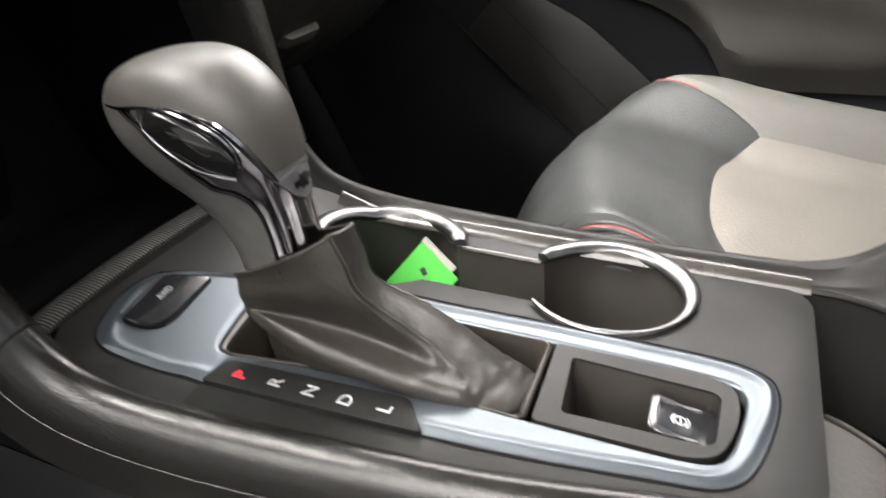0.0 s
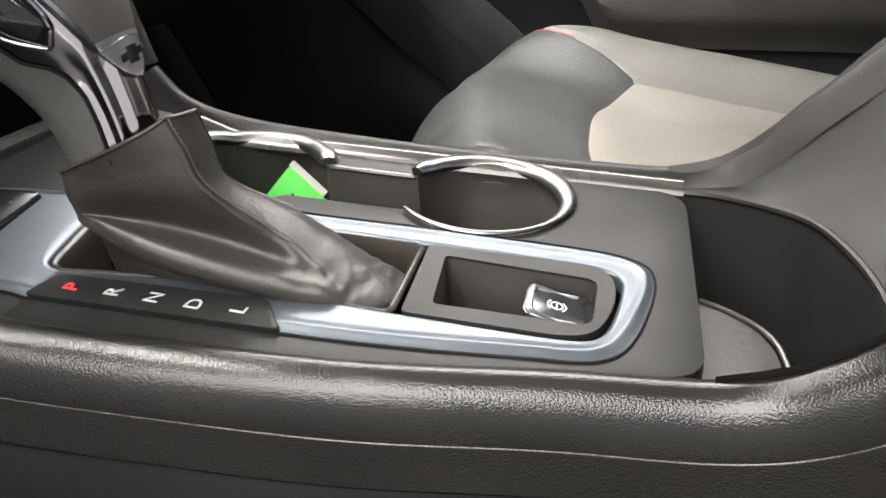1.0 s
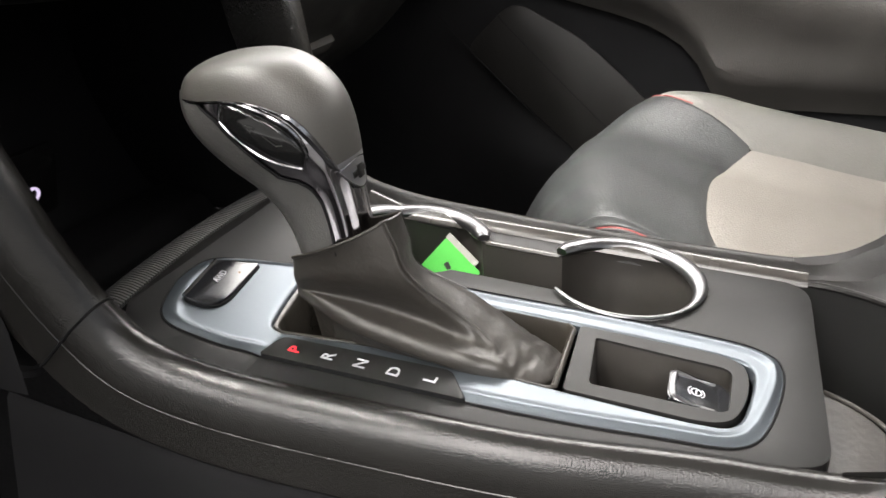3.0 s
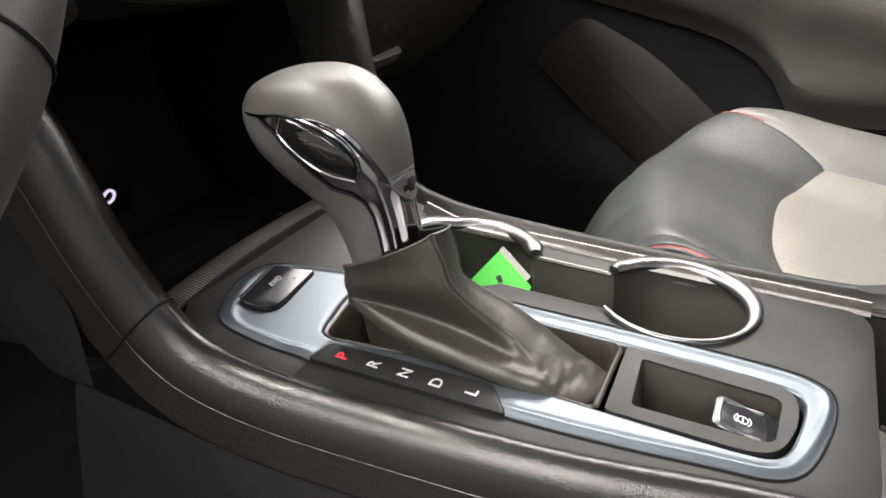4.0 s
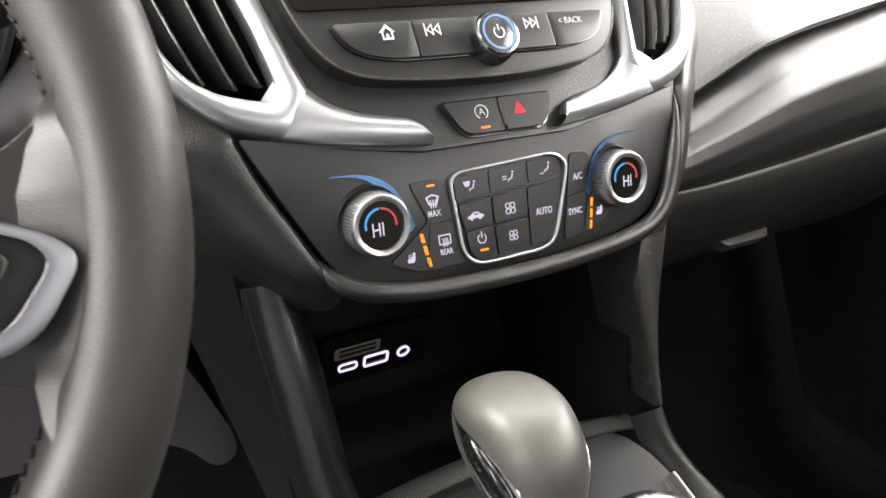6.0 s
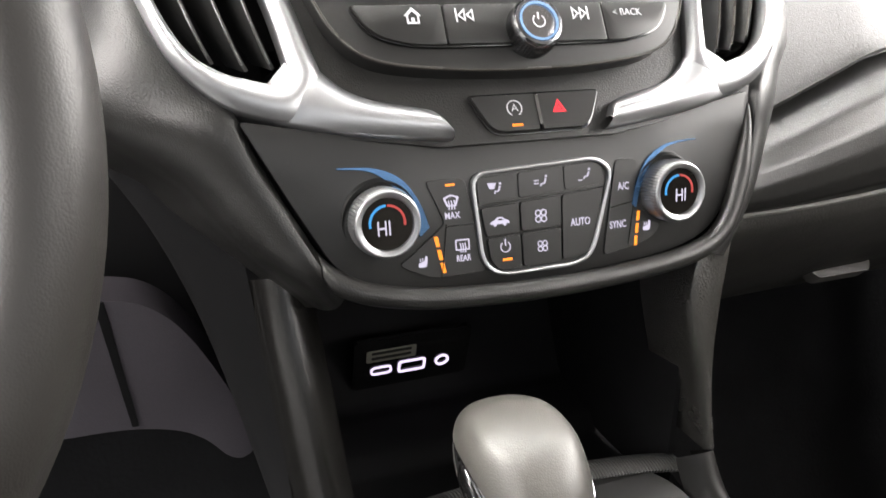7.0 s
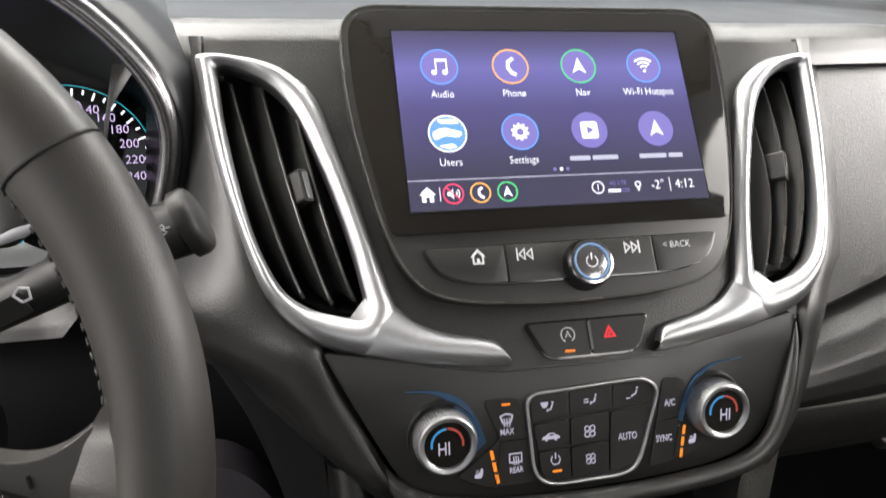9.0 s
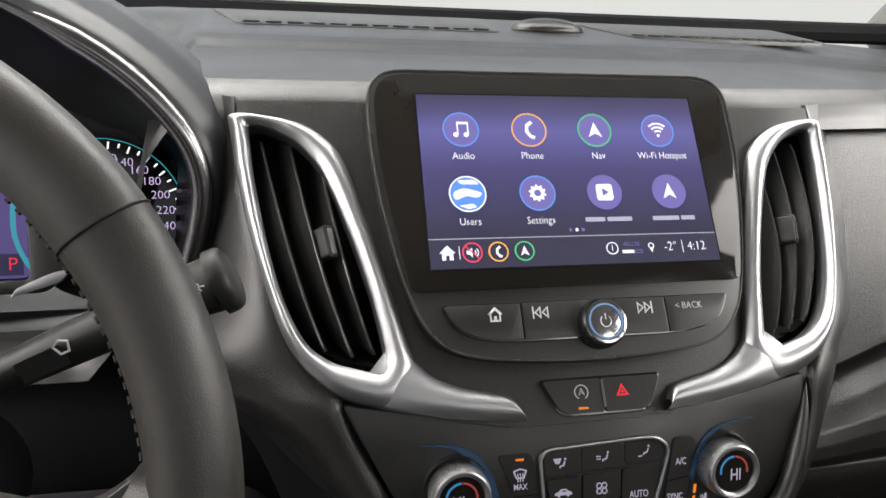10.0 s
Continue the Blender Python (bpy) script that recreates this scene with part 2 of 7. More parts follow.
def rect(x0, y0, x1, y1, r=0.0, seg=4):
    return rounded([(x0, y0, r), (x1, y0, r), (x1, y1, r), (x0, y1, r)], seg)


def disc(x, y, r, n=24, r2=None):
    r2 = r2 or r
    return [Vector((x + r * math.cos(2 * math.pi * i / n), y + r2 * math.sin(2 * math.pi * i / n))) for i in range(n)]


def fill(bm, loops, z=0.0):
    """Fill an outline with holes; returns the faces."""
    edges = []
    for loop in loops:
        vs = [bm.verts.new((p[0], p[1], z)) for p in loop]
        edges += [bm.edges.new((vs[i], vs[(i + 1) % len(vs)])) for i in range(len(vs))]
    got = bmesh.ops.triangle_fill(bm, use_beauty=True, use_dissolve=False, edges=edges, normal=(0, 0, 1))
    return [f for f in got["geom"] if isinstance(f, bmesh.types.BMFace)]


def slab(loops, m, depth, bevel=0.0, top=0.0, seg=2):
    """A plate with thickness: an outline (and holes) at height top in the frame m, going down by depth, front rim rounded."""
    bm = bmesh.new()
    if not isinstance(loops[0], list):
        loops = [loops]
    faces = fill(bm, loops, top)
    rim = [e for e in bm.edges if len(e.link_faces) == 1]
    got = bmesh.ops.extrude_face_region(bm, geom=faces)
    down = [g for g in got["geom"] if isinstance(g, bmesh.types.BMVert)]
    bmesh.ops.translate(bm, vec=(0, 0, -depth), verts=down)
    if bevel:
        front = [e for e in bm.edges if all(abs(v.co.z - top) < 1e-6 for v in e.verts) and len(e.link_faces) == 2
                 and any(abs(f.calc_center_median().z - top) > 1e-6 for f in e.link_faces)]
        bmesh.ops.bevel(bm, geom=front, offset=bevel, segments=seg, profile=0.5, affect="EDGES", clamp_overlap=True)
    bm.transform(m)
    return bm


def sheet(f, nu, nv, close_u=False, thick=0.0):
    """A surface from f(u, v), u and v from 0 to 1."""
    bm = bmesh.new()
    rows = []
    for i in range(nu if close_u else nu + 1):
        rows.append([bm.verts.new(f(i / nu, j / nv)) for j in range(nv + 1)])
    k = len(rows)
    for i in range(nu):
        for j in range(nv):
            bm.faces.new((rows[i][j], rows[(i + 1) % k][j], rows[(i + 1) % k][j + 1], rows[i][j + 1]))
    if thick:
        bmesh.ops.recalc_face_normals(bm, faces=bm.faces)
        bmesh.ops.solidify(bm, geom=bm.faces[:], thickness=thick)
    return bm


def loft(sections, cap=True, bm=None):
    """Skin closed sections that have the same number of points."""
    bm = bm or bmesh.new()
    rows = [[bm.verts.new(p) for p in s] for s in sections]
    n = len(rows[0])
    for a, b in zip(rows, rows[1:]):
        for i in range(n):
            bm.faces.new((a[i], a[(i + 1) % n], b[(i + 1) % n], b[i]))
    if cap:
        bm.faces.new(rows[0])
        bm.faces.new(rows[-1])
    return bm


def tube(path, radius, n=10, cap=True, flat=1.0, bm=None, up=Vector((0, 0, 1))):
    secs = []
    for i, p in enumerate(path):
        t = (path[min(i + 1, len(path) - 1)] - path[max(i - 1, 0)]).normalized()
        s = t.cross(up)
        if s.length < 1e-4:
            s = t.cross(Vector((0, 1, 0)))
        s.normalize()
        w = s.cross(t)
        r = radius(i / (len(path) - 1)) if callable(radius) else radius
        secs.append([p + s * (r * math.cos(2 * math.pi * k / n)) + w * (r * flat * math.sin(2 * math.pi * k / n)) for k in range(n)])
    return loft(secs, cap, bm)


def hoop(path, radius, n=10, flat=1.0, up=Vector((0, 0, 1))):
    """A closed tube."""
    bm = bmesh.new()
    rows = []
    k = len(path)
    for i, p in enumerate(path):
        t = (path[(i + 1) % k] - path[i - 1]).normalized()
        s = t.cross(up).normalized()
        w = s.cross(t)
        r = radius(i / k) if callable(radius) else radius
        rows.append([bm.verts.new(p + s * (r * math.cos(2 * math.pi * j / n)) + w * (r * flat * math.sin(2 * math.pi * j / n))) for j in range(n)])
    for i in range(k):
        a, b = rows[i], rows[(i + 1) % k]
        for j in range(n):
            bm.faces.new((a[j], a[(j + 1) % n], b[(j + 1) % n], b[j]))
    return bm


def leaning(x, y, z, degrees):
    """A frame on a face that leans back: x right, y up along it, z out of it towards the seats."""
    s, c = math.sin(radians(degrees)), math.cos(radians(degrees))
    return Matrix(((1, 0, 0, x), (0, s, -c, y), (0, c, s, z), (0, 0, 0, 1)))


def letters(name, body, size, m, x, y, material, parent, z=0.0, turn=0.0, width=1.0, label="", align="CENTER", thick=0.00012, weight=-0.013):
    cu = bpy.data.curves.new(name, "FONT")
    cu.body, cu.size, cu.align_x, cu.align_y, cu.extrude = body, size, align, "CENTER", thick
    cu.resolution_u, cu.offset = 3, weight * size
    ob = new(name, cu)
    bpy.context.view_layer.update()
    me = bpy.data.meshes.new_from_object(ob.evaluated_get(bpy.context.evaluated_depsgraph_get()))
    bpy.data.objects.remove(ob)
    bm = bmesh.new()
    bm.from_mesh(me)
    bpy.data.meshes.remove(me)
    bm.transform(m @ pose(x, y, z + 0.0002, 0, 0, turn) @ Matrix.Diagonal((width, 1, 1, 1)))
    return part(name, bm, material, parent, label, smooth=False)


def plate(name, loops, m, material, parent, top=0.0, depth=0.0006, bevel=0.0, label="", seg=2):
    return part(name, slab(loops, m, depth, bevel, top, seg), material, parent, label)


def ringloop(x, y, r, w, n=32):
    return [disc(x, y, r, n), disc(x, y, r - w, n)]


def arcband(x, y, r, w, a0, a1, n=14):
    a = [radians(a0 + (a1 - a0) * i / n) for i in range(n + 1)]
    return [Vector((x + r * math.cos(t), y + r * math.sin(t))) for t in a] + [Vector((x + (r - w) * math.cos(t), y + (r - w) * math.sin(t))) for t in reversed(a)]


def stroke(pts, w):
    """Outline of a thin line through points."""
    pts = [Vector(p) for p in pts]
    left, right = [], []
    for i, p in enumerate(pts):
        t = (pts[min(i + 1, len(pts) - 1)] - pts[max(i - 1, 0)]).normalized()
        q = Vector((-t.y, t.x)) * w / 2
        left.append(p + q)
        right.append(p - q)
    return left + right[::-1]


def shrink(pts, d):
    c = sum(pts, Vector((0, 0))) / len(pts)
    return [p - (p - c).normalized() * d for p in pts]


def smooth_step(a, b, v):
    f = max(0.0, min(1.0, (v - a) / (b - a)))
    return f * f * (3 - 2 * f)


def along(pts, v):
    """Linear look-up in (key, value...) rows."""
    if v <= pts[0][0]:
        return pts[0][1]
    for (a, p), (b, q) in zip(pts, pts[1:]):
        if v <= b:
            f = (v - a) / (b - a)
            return p + (q - p) * f
    return pts[-1][1]


# ---- cabin shell ----
def shell_box(name, x0, x1, y0, y1, z0, z1, material, label, category):
    bm = bmesh.new()
    bmesh.ops.create_cube(bm, size=1, matrix=Matrix.LocRotScale(((x0 + x1) / 2, (y0 + y1) / 2, (z0 + z1) / 2), None, (x1 - x0, y1 - y0, z1 - z0)))
    bmesh.ops.bevel(bm, geom=bm.edges[:], offset=0.01, segments=2, affect="EDGES")
    return alone(name, bm, material, label, category, "structure")


def floor_z(u, v):
    x, y = -0.82 + 1.64 * u, -1.0 + 2.1 * v
    hump = 0.05 * math.exp(-(x / 0.14) ** 2)
    toe = 0.42 * smooth_step(0.85, 1.1, y)
    return (x, y, 0.03 + hump + toe + 0.004 * noise.noise((x * 9, y * 9, 0)))


alone("floor", sheet(floor_z, 50, 60, thick=0.02), CARPET, "black carpeted car floor", "floor", "structure")
shell_box("ceiling", -0.80, 0.80, -1.0, 0.62, 1.46, 1.5, HEADLINER, "grey fabric headliner over the cabin", "ceiling")
shell_box("wall_rear", -0.82, 0.82, -1.06, -1.0, 0.0, 0.92, DOORGREY, "dark grey rear wall of the cabin", "wall")
shell_box("wall_driver", -0.90, -0.84, -1.0, 1.2, 0.0, 0.24, PAINT, "pale painted door sill under the open driver door", "wall")
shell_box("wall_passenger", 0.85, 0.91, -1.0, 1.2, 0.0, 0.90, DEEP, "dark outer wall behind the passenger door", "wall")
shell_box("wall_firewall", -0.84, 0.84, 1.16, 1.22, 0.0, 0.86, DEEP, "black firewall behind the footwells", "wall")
for side in (-1, 1):
    path = spline([(side * 0.80, 1.32, 0.94), (side * 0.76, 0.95, 1.22), (side * 0.70, 0.60, 1.44)], 12)
    alone("pillar_front", tube(path, 0.045, 10, flat=1.3), HEADLINER, "grey windshield pillar", "pillar", "structure")
    path = spline([(side * 0.84, -0.30, 0.90), (side * 0.80, -0.36, 1.2), (side * 0.72, -0.40, 1.47)], 10)
    alone("pillar_door", tube(path, 0.06, 10, flat=1.3), HEADLINER, "grey pillar behind the front door", "pillar", "structure")


# ---- console ----
def console_z(y):
    z = 0.434 + 0.0965 * (min(y, 0.64) - 0.323)
    return z + 0.3235 * max(0.0, min(y, 0.603) - 0.535)


def drape(bm, lift=0.0):
    for y in (0.535, 0.557, 0.58, 0.603):
        bmesh.ops.bisect_plane(bm, geom=bm.verts[:] + bm.edges[:] + bm.faces[:], plane_co=(0, y, 0), plane_no=(0, 1, 0))
    for v in bm.verts:
        v.co.z += console_z(v.co.y) + lift
    return bm


FLAT = Matrix.Identity(4)
CUP_A, CUP_B = (0.075, 0.508, 0.0445), (0.074, 0.370, 0.0455)


def arc_points(c, a0, a1, n, grow=0.0):
    return [Vector((c[0] + (c[2] + grow) * math.cos(radians(a0 + (a1 - a0) * i / n)), c[1] + (c[2] + grow) * math.sin(radians(a0 + (a1 - a0) * i / n)))) for i in range(n + 1)]


cup_hole = arc_points(CUP_A, -67, 230, 40) + arc_points(CUP_B, 127, 426, 40)
# the trim band: matched outer and inner corners, from the gear strip round the front, the far side and the rear
TRIM_PAIRS = [((-0.0785, 0.520), (-0.0545, 0.516)), ((-0.0800, 0.5390), (-0.0570, 0.5355)), ((-0.0850, 0.5540), (-0.0558, 0.5408)), ((-0.0884, 0.5720), (-0.0500, 0.5428)), ((-0.0876, 0.5825), (-0.0460, 0.5433)), ((-0.0810, 0.5890), (-0.0420, 0.5440)), ((-0.0690, 0.5935), (-0.0360, 0.5450)), ((-0.0538, 0.5968), (-0.0290, 0.5460)), ((-0.0330, 0.5960), (-0.0200, 0.5470))]
TRIM_FAR = [((-0.0200, 0.5870), (-0.0100, 0.5475)), ((-0.0060, 0.5690), (0.0000, 0.5440)), ((0.0120, 0.5460), (0.0060, 0.5340)), ((0.0215, 0.5180), (0.0085, 0.5150)), ((0.0265, 0.4800), (0.0105, 0.4800)), ((0.0270, 0.4400), (0.0107, 0.4400)), ((0.0283, 0.3910), (0.0108, 0.3900)), ((0.0280, 0.3454), (0.0104, 0.3430)), ((0.0273, 0.3120), (0.0092, 0.3120)), ((0.0248, 0.2945), (0.0065, 0.2990))]
TRIM_REAR = [((0.0180, 0.2832), (0.0005, 0.2948)), ((0.0070, 0.2800), (-0.0060, 0.2943)), ((-0.0080, 0.2808), (-0.0160, 0.2952)), ((-0.0258, 0.2843), (-0.0285, 0.2972)), ((-0.0410, 0.2884), (-0.0400, 0.3000)), ((-0.0535, 0.2940), (-0.0470, 0.3040)), ((-0.0610, 0.3018), (-0.0502, 0.3095)), ((-0.0645, 0.3120), (-0.0514, 0.3180)), ((-0.0667, 0.3305), (-0.0518, 0.3323)), ((-0.0722, 0.3744), (-0.0510, 0.3744)), ((-0.0752, 0.4150), (-0.0500, 0.4150)), ((-0.0770, 0.4700), (-0.0495, 0.4700))]
pairs = TRIM_PAIRS + TRIM_FAR + TRIM_REAR
trim_out = spline([(*a, 0) for a, b in pairs], 310, True)
trim_in = spline([(*b, 0) for a, b in pairs], 310, True)
top_outline = rounded([(-0.0600, 0.263, 0.014), (-0.074, 0.31, 0.02), (-0.090, 0.40, 0.05), (-0.1, 0.50, 0.05), (-0.110, 0.585, 0.02), (-0.090, 0.606, 0.03), (0.0, 0.622, 0.05), (0.09, 0.612, 0.04), (0.118, 0.58, 0.03), (0.120, 0.50, 0.05), (0.121, 0.36, 0.05), (0.111, 0.259, 0.02)])
console = thing("center_console", (0, 0.45, 0.05), "dark charcoal plastic center console with silver trim on the car floor", "console")
hole_wide = [Vector((p.x, p.y)) for p in (trim_in[i].lerp(trim_out[i], 0.25) for i in range(0, 310, 2))]
part("top_panel", drape(slab([top_outline, hole_wide, cup_hole], FLAT, 0.035, 0.005, seg=4), 0.0004), SATIN, console, "satin black console top", angle=14)


def trim_f(u, v):
    """Across the band: an outer chamfer, a soft crest, and a face that falls to the well."""
    i = round(u * 310) % 310
    p = trim_out[i].lerp(trim_in[i], v)
    w = (trim_out[i] - trim_in[i]).length
    d, e = v * w, (1 - v) * w
    lift = 0.0006 + 0.0022 * smooth_step(0, 0.0055, d) - 0.0010 * smooth_step(0.0045, 0.011, d) - 0.0012 * (1 - smooth_step(0, 0.0016, e))
    return (p.x, p.y, console_z(p.y) + lift)


bm = sheet(trim_f, 310, 22, close_u=True)
rims = [e for e in bm.edges if len(e.link_faces) == 1]
got = bmesh.ops.extrude_edge_only(bm, edges=rims)
bmesh.ops.translate(bm, vec=(0, 0, -0.006), verts=[g for g in got["geom"] if isinstance(g, bmesh.types.BMVert)])
part("trim_frame", bm, TRIM, console, "pale satin silver trim frame", angle=50)
gap = [Vector((p.x, p.y, console_z(p.y) + 0.0008)) + (p - trim_in[i]).normalized() * 0.0004 for i, p in enumerate(trim_out)]
part("trim_gap", hoop(gap, 0.0006, 6), DEEP, console)
gate_outline = rounded([(-0.0622, 0.5305, 0.004), (-0.0577, 0.4385, 0.004), (-0.0768, 0.4250, 0.003), (-0.0800, 0.5345, 0.003)])
part("gate_gap", drape(slab(shrink(gate_outline, -0.0006), FLAT, 0.006, top=0.0030)), DEEP, console)
gate = part("gate_panel", drape(slab(gate_outline, FLAT, 0.006, 0.0007, top=0.0034)), SATIN, console, "black gear indicator strip")
for ch, x, y, m_ in (("P", -0.0712, 0.5185, L_RED), ("R", -0.0702, 0.5000, LEGEND), ("N", -0.0696, 0.4820, LEGEND), ("D", -0.0697, 0.4640, LEGEND), ("L", -0.0690, 0.4450, LEGEND)):
    slope = pose(x, y, console_z(y) + 0.0035, math.degrees(math.atan(0.0965)))
    letters("letter", ch, 0.0092, slope, 0, 0, m_, gate, turn=-2, width=1.15, weight=0.012)

# well under the boot: a lip, steep walls and a dark bottom
WELL_N = [i for i in range(310) if trim_in[i].y > 0.388]
well_rim = [trim_in[i] for i in WELL_N if i >= WELL_N[0]]
first = next(k for k in range(len(WELL_N)) if WELL_N[k] - WELL_N[k - 1] > 1)
well_rim = well_rim[first:] + well_rim[:first]
well_rim = [Vector((p.x, p.y)) for p in well_rim] + [Vector((x, 0.3866)) for x in (0.0075, -0.010, -0.030, -0.0475)] if well_rim[-1].x > 0 else [Vector((p.x, p.y)) for p in well_rim] + [Vector((x, 0.3866)) for x in (-0.0475, -0.030, -0.010, 0.0075)]
bm = bmesh.new()
loft([[Vector((p.x, p.y, console_z(p.y) + z)) for p in shrink(well_rim, d)] for d, z in ((0.0, 0.0), (0.0006, 0.0013), (0.0020, 0.0016), (0.0034, 0.0004), (0.0042, -0.008), (0.0060, -0.022), (0.0085, -0.040))], True, bm)
bmesh.ops.delete(bm, geom=[f for f in bm.faces if len(f.verts) > 4 and f.calc_center_median().z > 0.43], context="FACES")
part("boot_well", bm, WELLBROWN, console, "brown black frame of the shifter boot", angle=50)

# key pocket beside the parking brake switch
pocket_outer = rounded([(0.0096, 0.3850, 0.003), (0.0098, 0.313, 0.01), (0.0045, 0.2975, 0.014), (-0.020, 0.2965, 0.02), (-0.0440, 0.3030, 0.012), (-0.0508, 0.315, 0.012), (-0.0504, 0.3835, 0.003)])
pocket_inner = rounded([(0.0010, 0.3752, 0.003), (-0.0010, 0.340, 0.01), (-0.0026, 0.3045, 0.007), (-0.0405, 0.3062, 0.007), (-0.0405, 0.345, 0.01), (-0.0412, 0.3722, 0.003)])
part("pocket_surround", drape(slab([pocket_outer, pocket_inner], FLAT, 0.02, 0.0018, top=0.0022, seg=3)), SATIN, console, angle=14)
bm = loft([[Vector((p.x, p.y, console_z(p.y) - d)) for p in shrink(pocket_inner, g)] for d, g in ((-0.0008, 0.0), (0.006, 0.0004), (0.012, 0.0008), (0.05, 0.003))])
bmesh.ops.delete(bm, geom=[f for f in bm.faces if len(f.verts) > 4 and f.calc_center_median().z > 0.415], context="FACES")
part("key_pocket", bm, CUP, console, "open storage slot beside the brake switch")


def paddle(x0, x1, y0, y1, top, depth, hollow):
    """A rocker paddle: rounded plan, hollow along its length and rolling down at its rear end."""
    outline = rect(x0, y0, x1, y1, 0.0045, 5)
    bm = drape(slab(outline, FLAT, depth, 0.0022, top=top, seg=3))
    for v in bm.verts:
        f = (v.co.y - y0) / (y1 - y0)
        v.co.z += 0.0030 * smooth_step(0.45, 1.0, f) - hollow * math.sin(math.pi * max(0, min(1, f))) - 0.004 * (1 - smooth_step(0.0, 0.22, f))
    return bm


brake = part("brake_switch", paddle(-0.0372, -0.0118, 0.3050, 0.3350, -0.0012, 0.02, 0.0010), GLOSSGREY, console, "chrome edged parking brake switch", angle=50)
rail_u = [(-0.0352, 0.3125), (-0.0352, 0.3225), (-0.0350, 0.3300), (-0.0325, 0.3325), (-0.0240, 0.3330), (-0.0160, 0.3325), (-0.0142, 0.3300), (-0.0140, 0.3225), (-0.0140, 0.3125)]


def on_paddle(x, y, lift=0.0):
    f = (y - 0.3050) / 0.0300
    return Vector((x, y, console_z(y) - 0.0012 + 0.0030 * smooth_step(0.45, 1.0, f) - 0.0010 * math.sin(math.pi * max(0, min(1, f))) - 0.004 * (1 - smooth_step(0.0, 0.22, f)) + lift))


rail_p = [on_paddle(p.x, p.y, 0.0002) for p in spline([(*q, 0) for q in rail_u], 60)]
part("switch_edge", tube(rail_p, lambda f: 0.0019 * min(1.0, 0.35 + 8 * min(f, 1 - f)), 10, flat=0.6), RING, brake, "satin chrome edge round the switch")
bp = Matrix.Translation(on_paddle(-0.0248, 0.3215, 0.0012)) @ pose(0, 0, 0, 17, 0, 0) @ pose(0, 0, 0, 0, 0, 90)
plate("brake_mark", ringloop(0, 0, 0.0030, 0.0007, 20), bp, LEGEND, brake, top=0.0003)
plate("brake_mark", arcband(0, 0, 0.0044, 0.0006, 130, 230, 8), bp, LEGEND, brake, top=0.0003)
plate("brake_mark", arcband(0, 0, 0.0044, 0.0006, -50, 50, 8), bp, LEGEND, brake, top=0.0003)
plate("brake_mark", rect(-0.0004, -0.0015, 0.0004, 0.0016), bp, LEGEND, brake, top=0.0003)

# drive mode button on the front plate
BTN = rounded([(-0.0700, 0.5838, 0.003), (-0.0310, 0.5893, 0.006), (-0.0160, 0.5712, 0.004), (-0.0600, 0.5672, 0.009), (-0.0680, 0.5730, 0.006)])
part("button_gap", drape(slab(shrink(BTN, -0.0011), FLAT, 0.004, top=0.0031)), DEEP, console)
button = part("mode_button", drape(slab(BTN, FLAT, 0.006, 0.0012, top=0.0046, seg=2)), GLOSSGREY, console, "gloss black drive mode button")
mp = pose(-0.043, 0.5785, console_z(0.5785) + 0.0048, 22.5, 0, 8)
letters("letter_mark", "AWD", 0.0050, mp, 0, 0.001, LEGEND, button, weight=0.01)
plate("indicator", rect(-0.0008, -0.0066, 0.0008, -0.0054, 0.0003), mp @ pose(0.010, 0, 0), L_EMBER, button, top=0.0004)
edge = [Vector((-0.0693 + 0.0375 * f, 0.5840 + 0.0053 * f, console_z(0.5840 + 0.0053 * f) + 0.0044)) for f in (0, 0.25, 0.5, 0.75, 1)]
part("button_edge", tube(edge, 0.0010, 6), CHROME, button)

# ribbed lip and open cubby in front of the console
def lip_f(u, v):
    x = -0.112 + 0.232 * u
    y0 = 0.598 + 0.013 * (1 - (x / 0.125) ** 2)
    return (x, y0 + 0.026 * v, console_z(y0) + 0.0035 * math.sin(v * math.pi) - 0.001 - 0.010 * v * v)
part("ribbed_lip", sheet(lip_f, 120, 6, thick=-0.003), RIBS, console, "ribbed rubber lip")
def cubby_f(u, v):
    x = -0.112 + 0.232 * u
    prof = spline([(0.632, 0.468, 0), (0.655, 0.444, 0), (0.70, 0.438, 0), (0.715, 0.452, 0), (0.745, 0.458, 0), (0.772, 0.466, 0), (0.812, 0.56, 0), (0.79, 0.645, 0), (0.70, 0.652, 0), (0.625, 0.648, 0)], 41)
    p = prof[round(v * 40)]
    return (x, p.x, p.y)
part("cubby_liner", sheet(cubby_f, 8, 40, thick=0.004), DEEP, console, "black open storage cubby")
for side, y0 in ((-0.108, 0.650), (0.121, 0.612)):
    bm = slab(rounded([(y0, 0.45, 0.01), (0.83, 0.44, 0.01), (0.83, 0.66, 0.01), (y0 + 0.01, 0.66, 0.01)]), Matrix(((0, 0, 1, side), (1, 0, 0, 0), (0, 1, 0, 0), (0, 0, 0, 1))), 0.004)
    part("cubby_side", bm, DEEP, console)

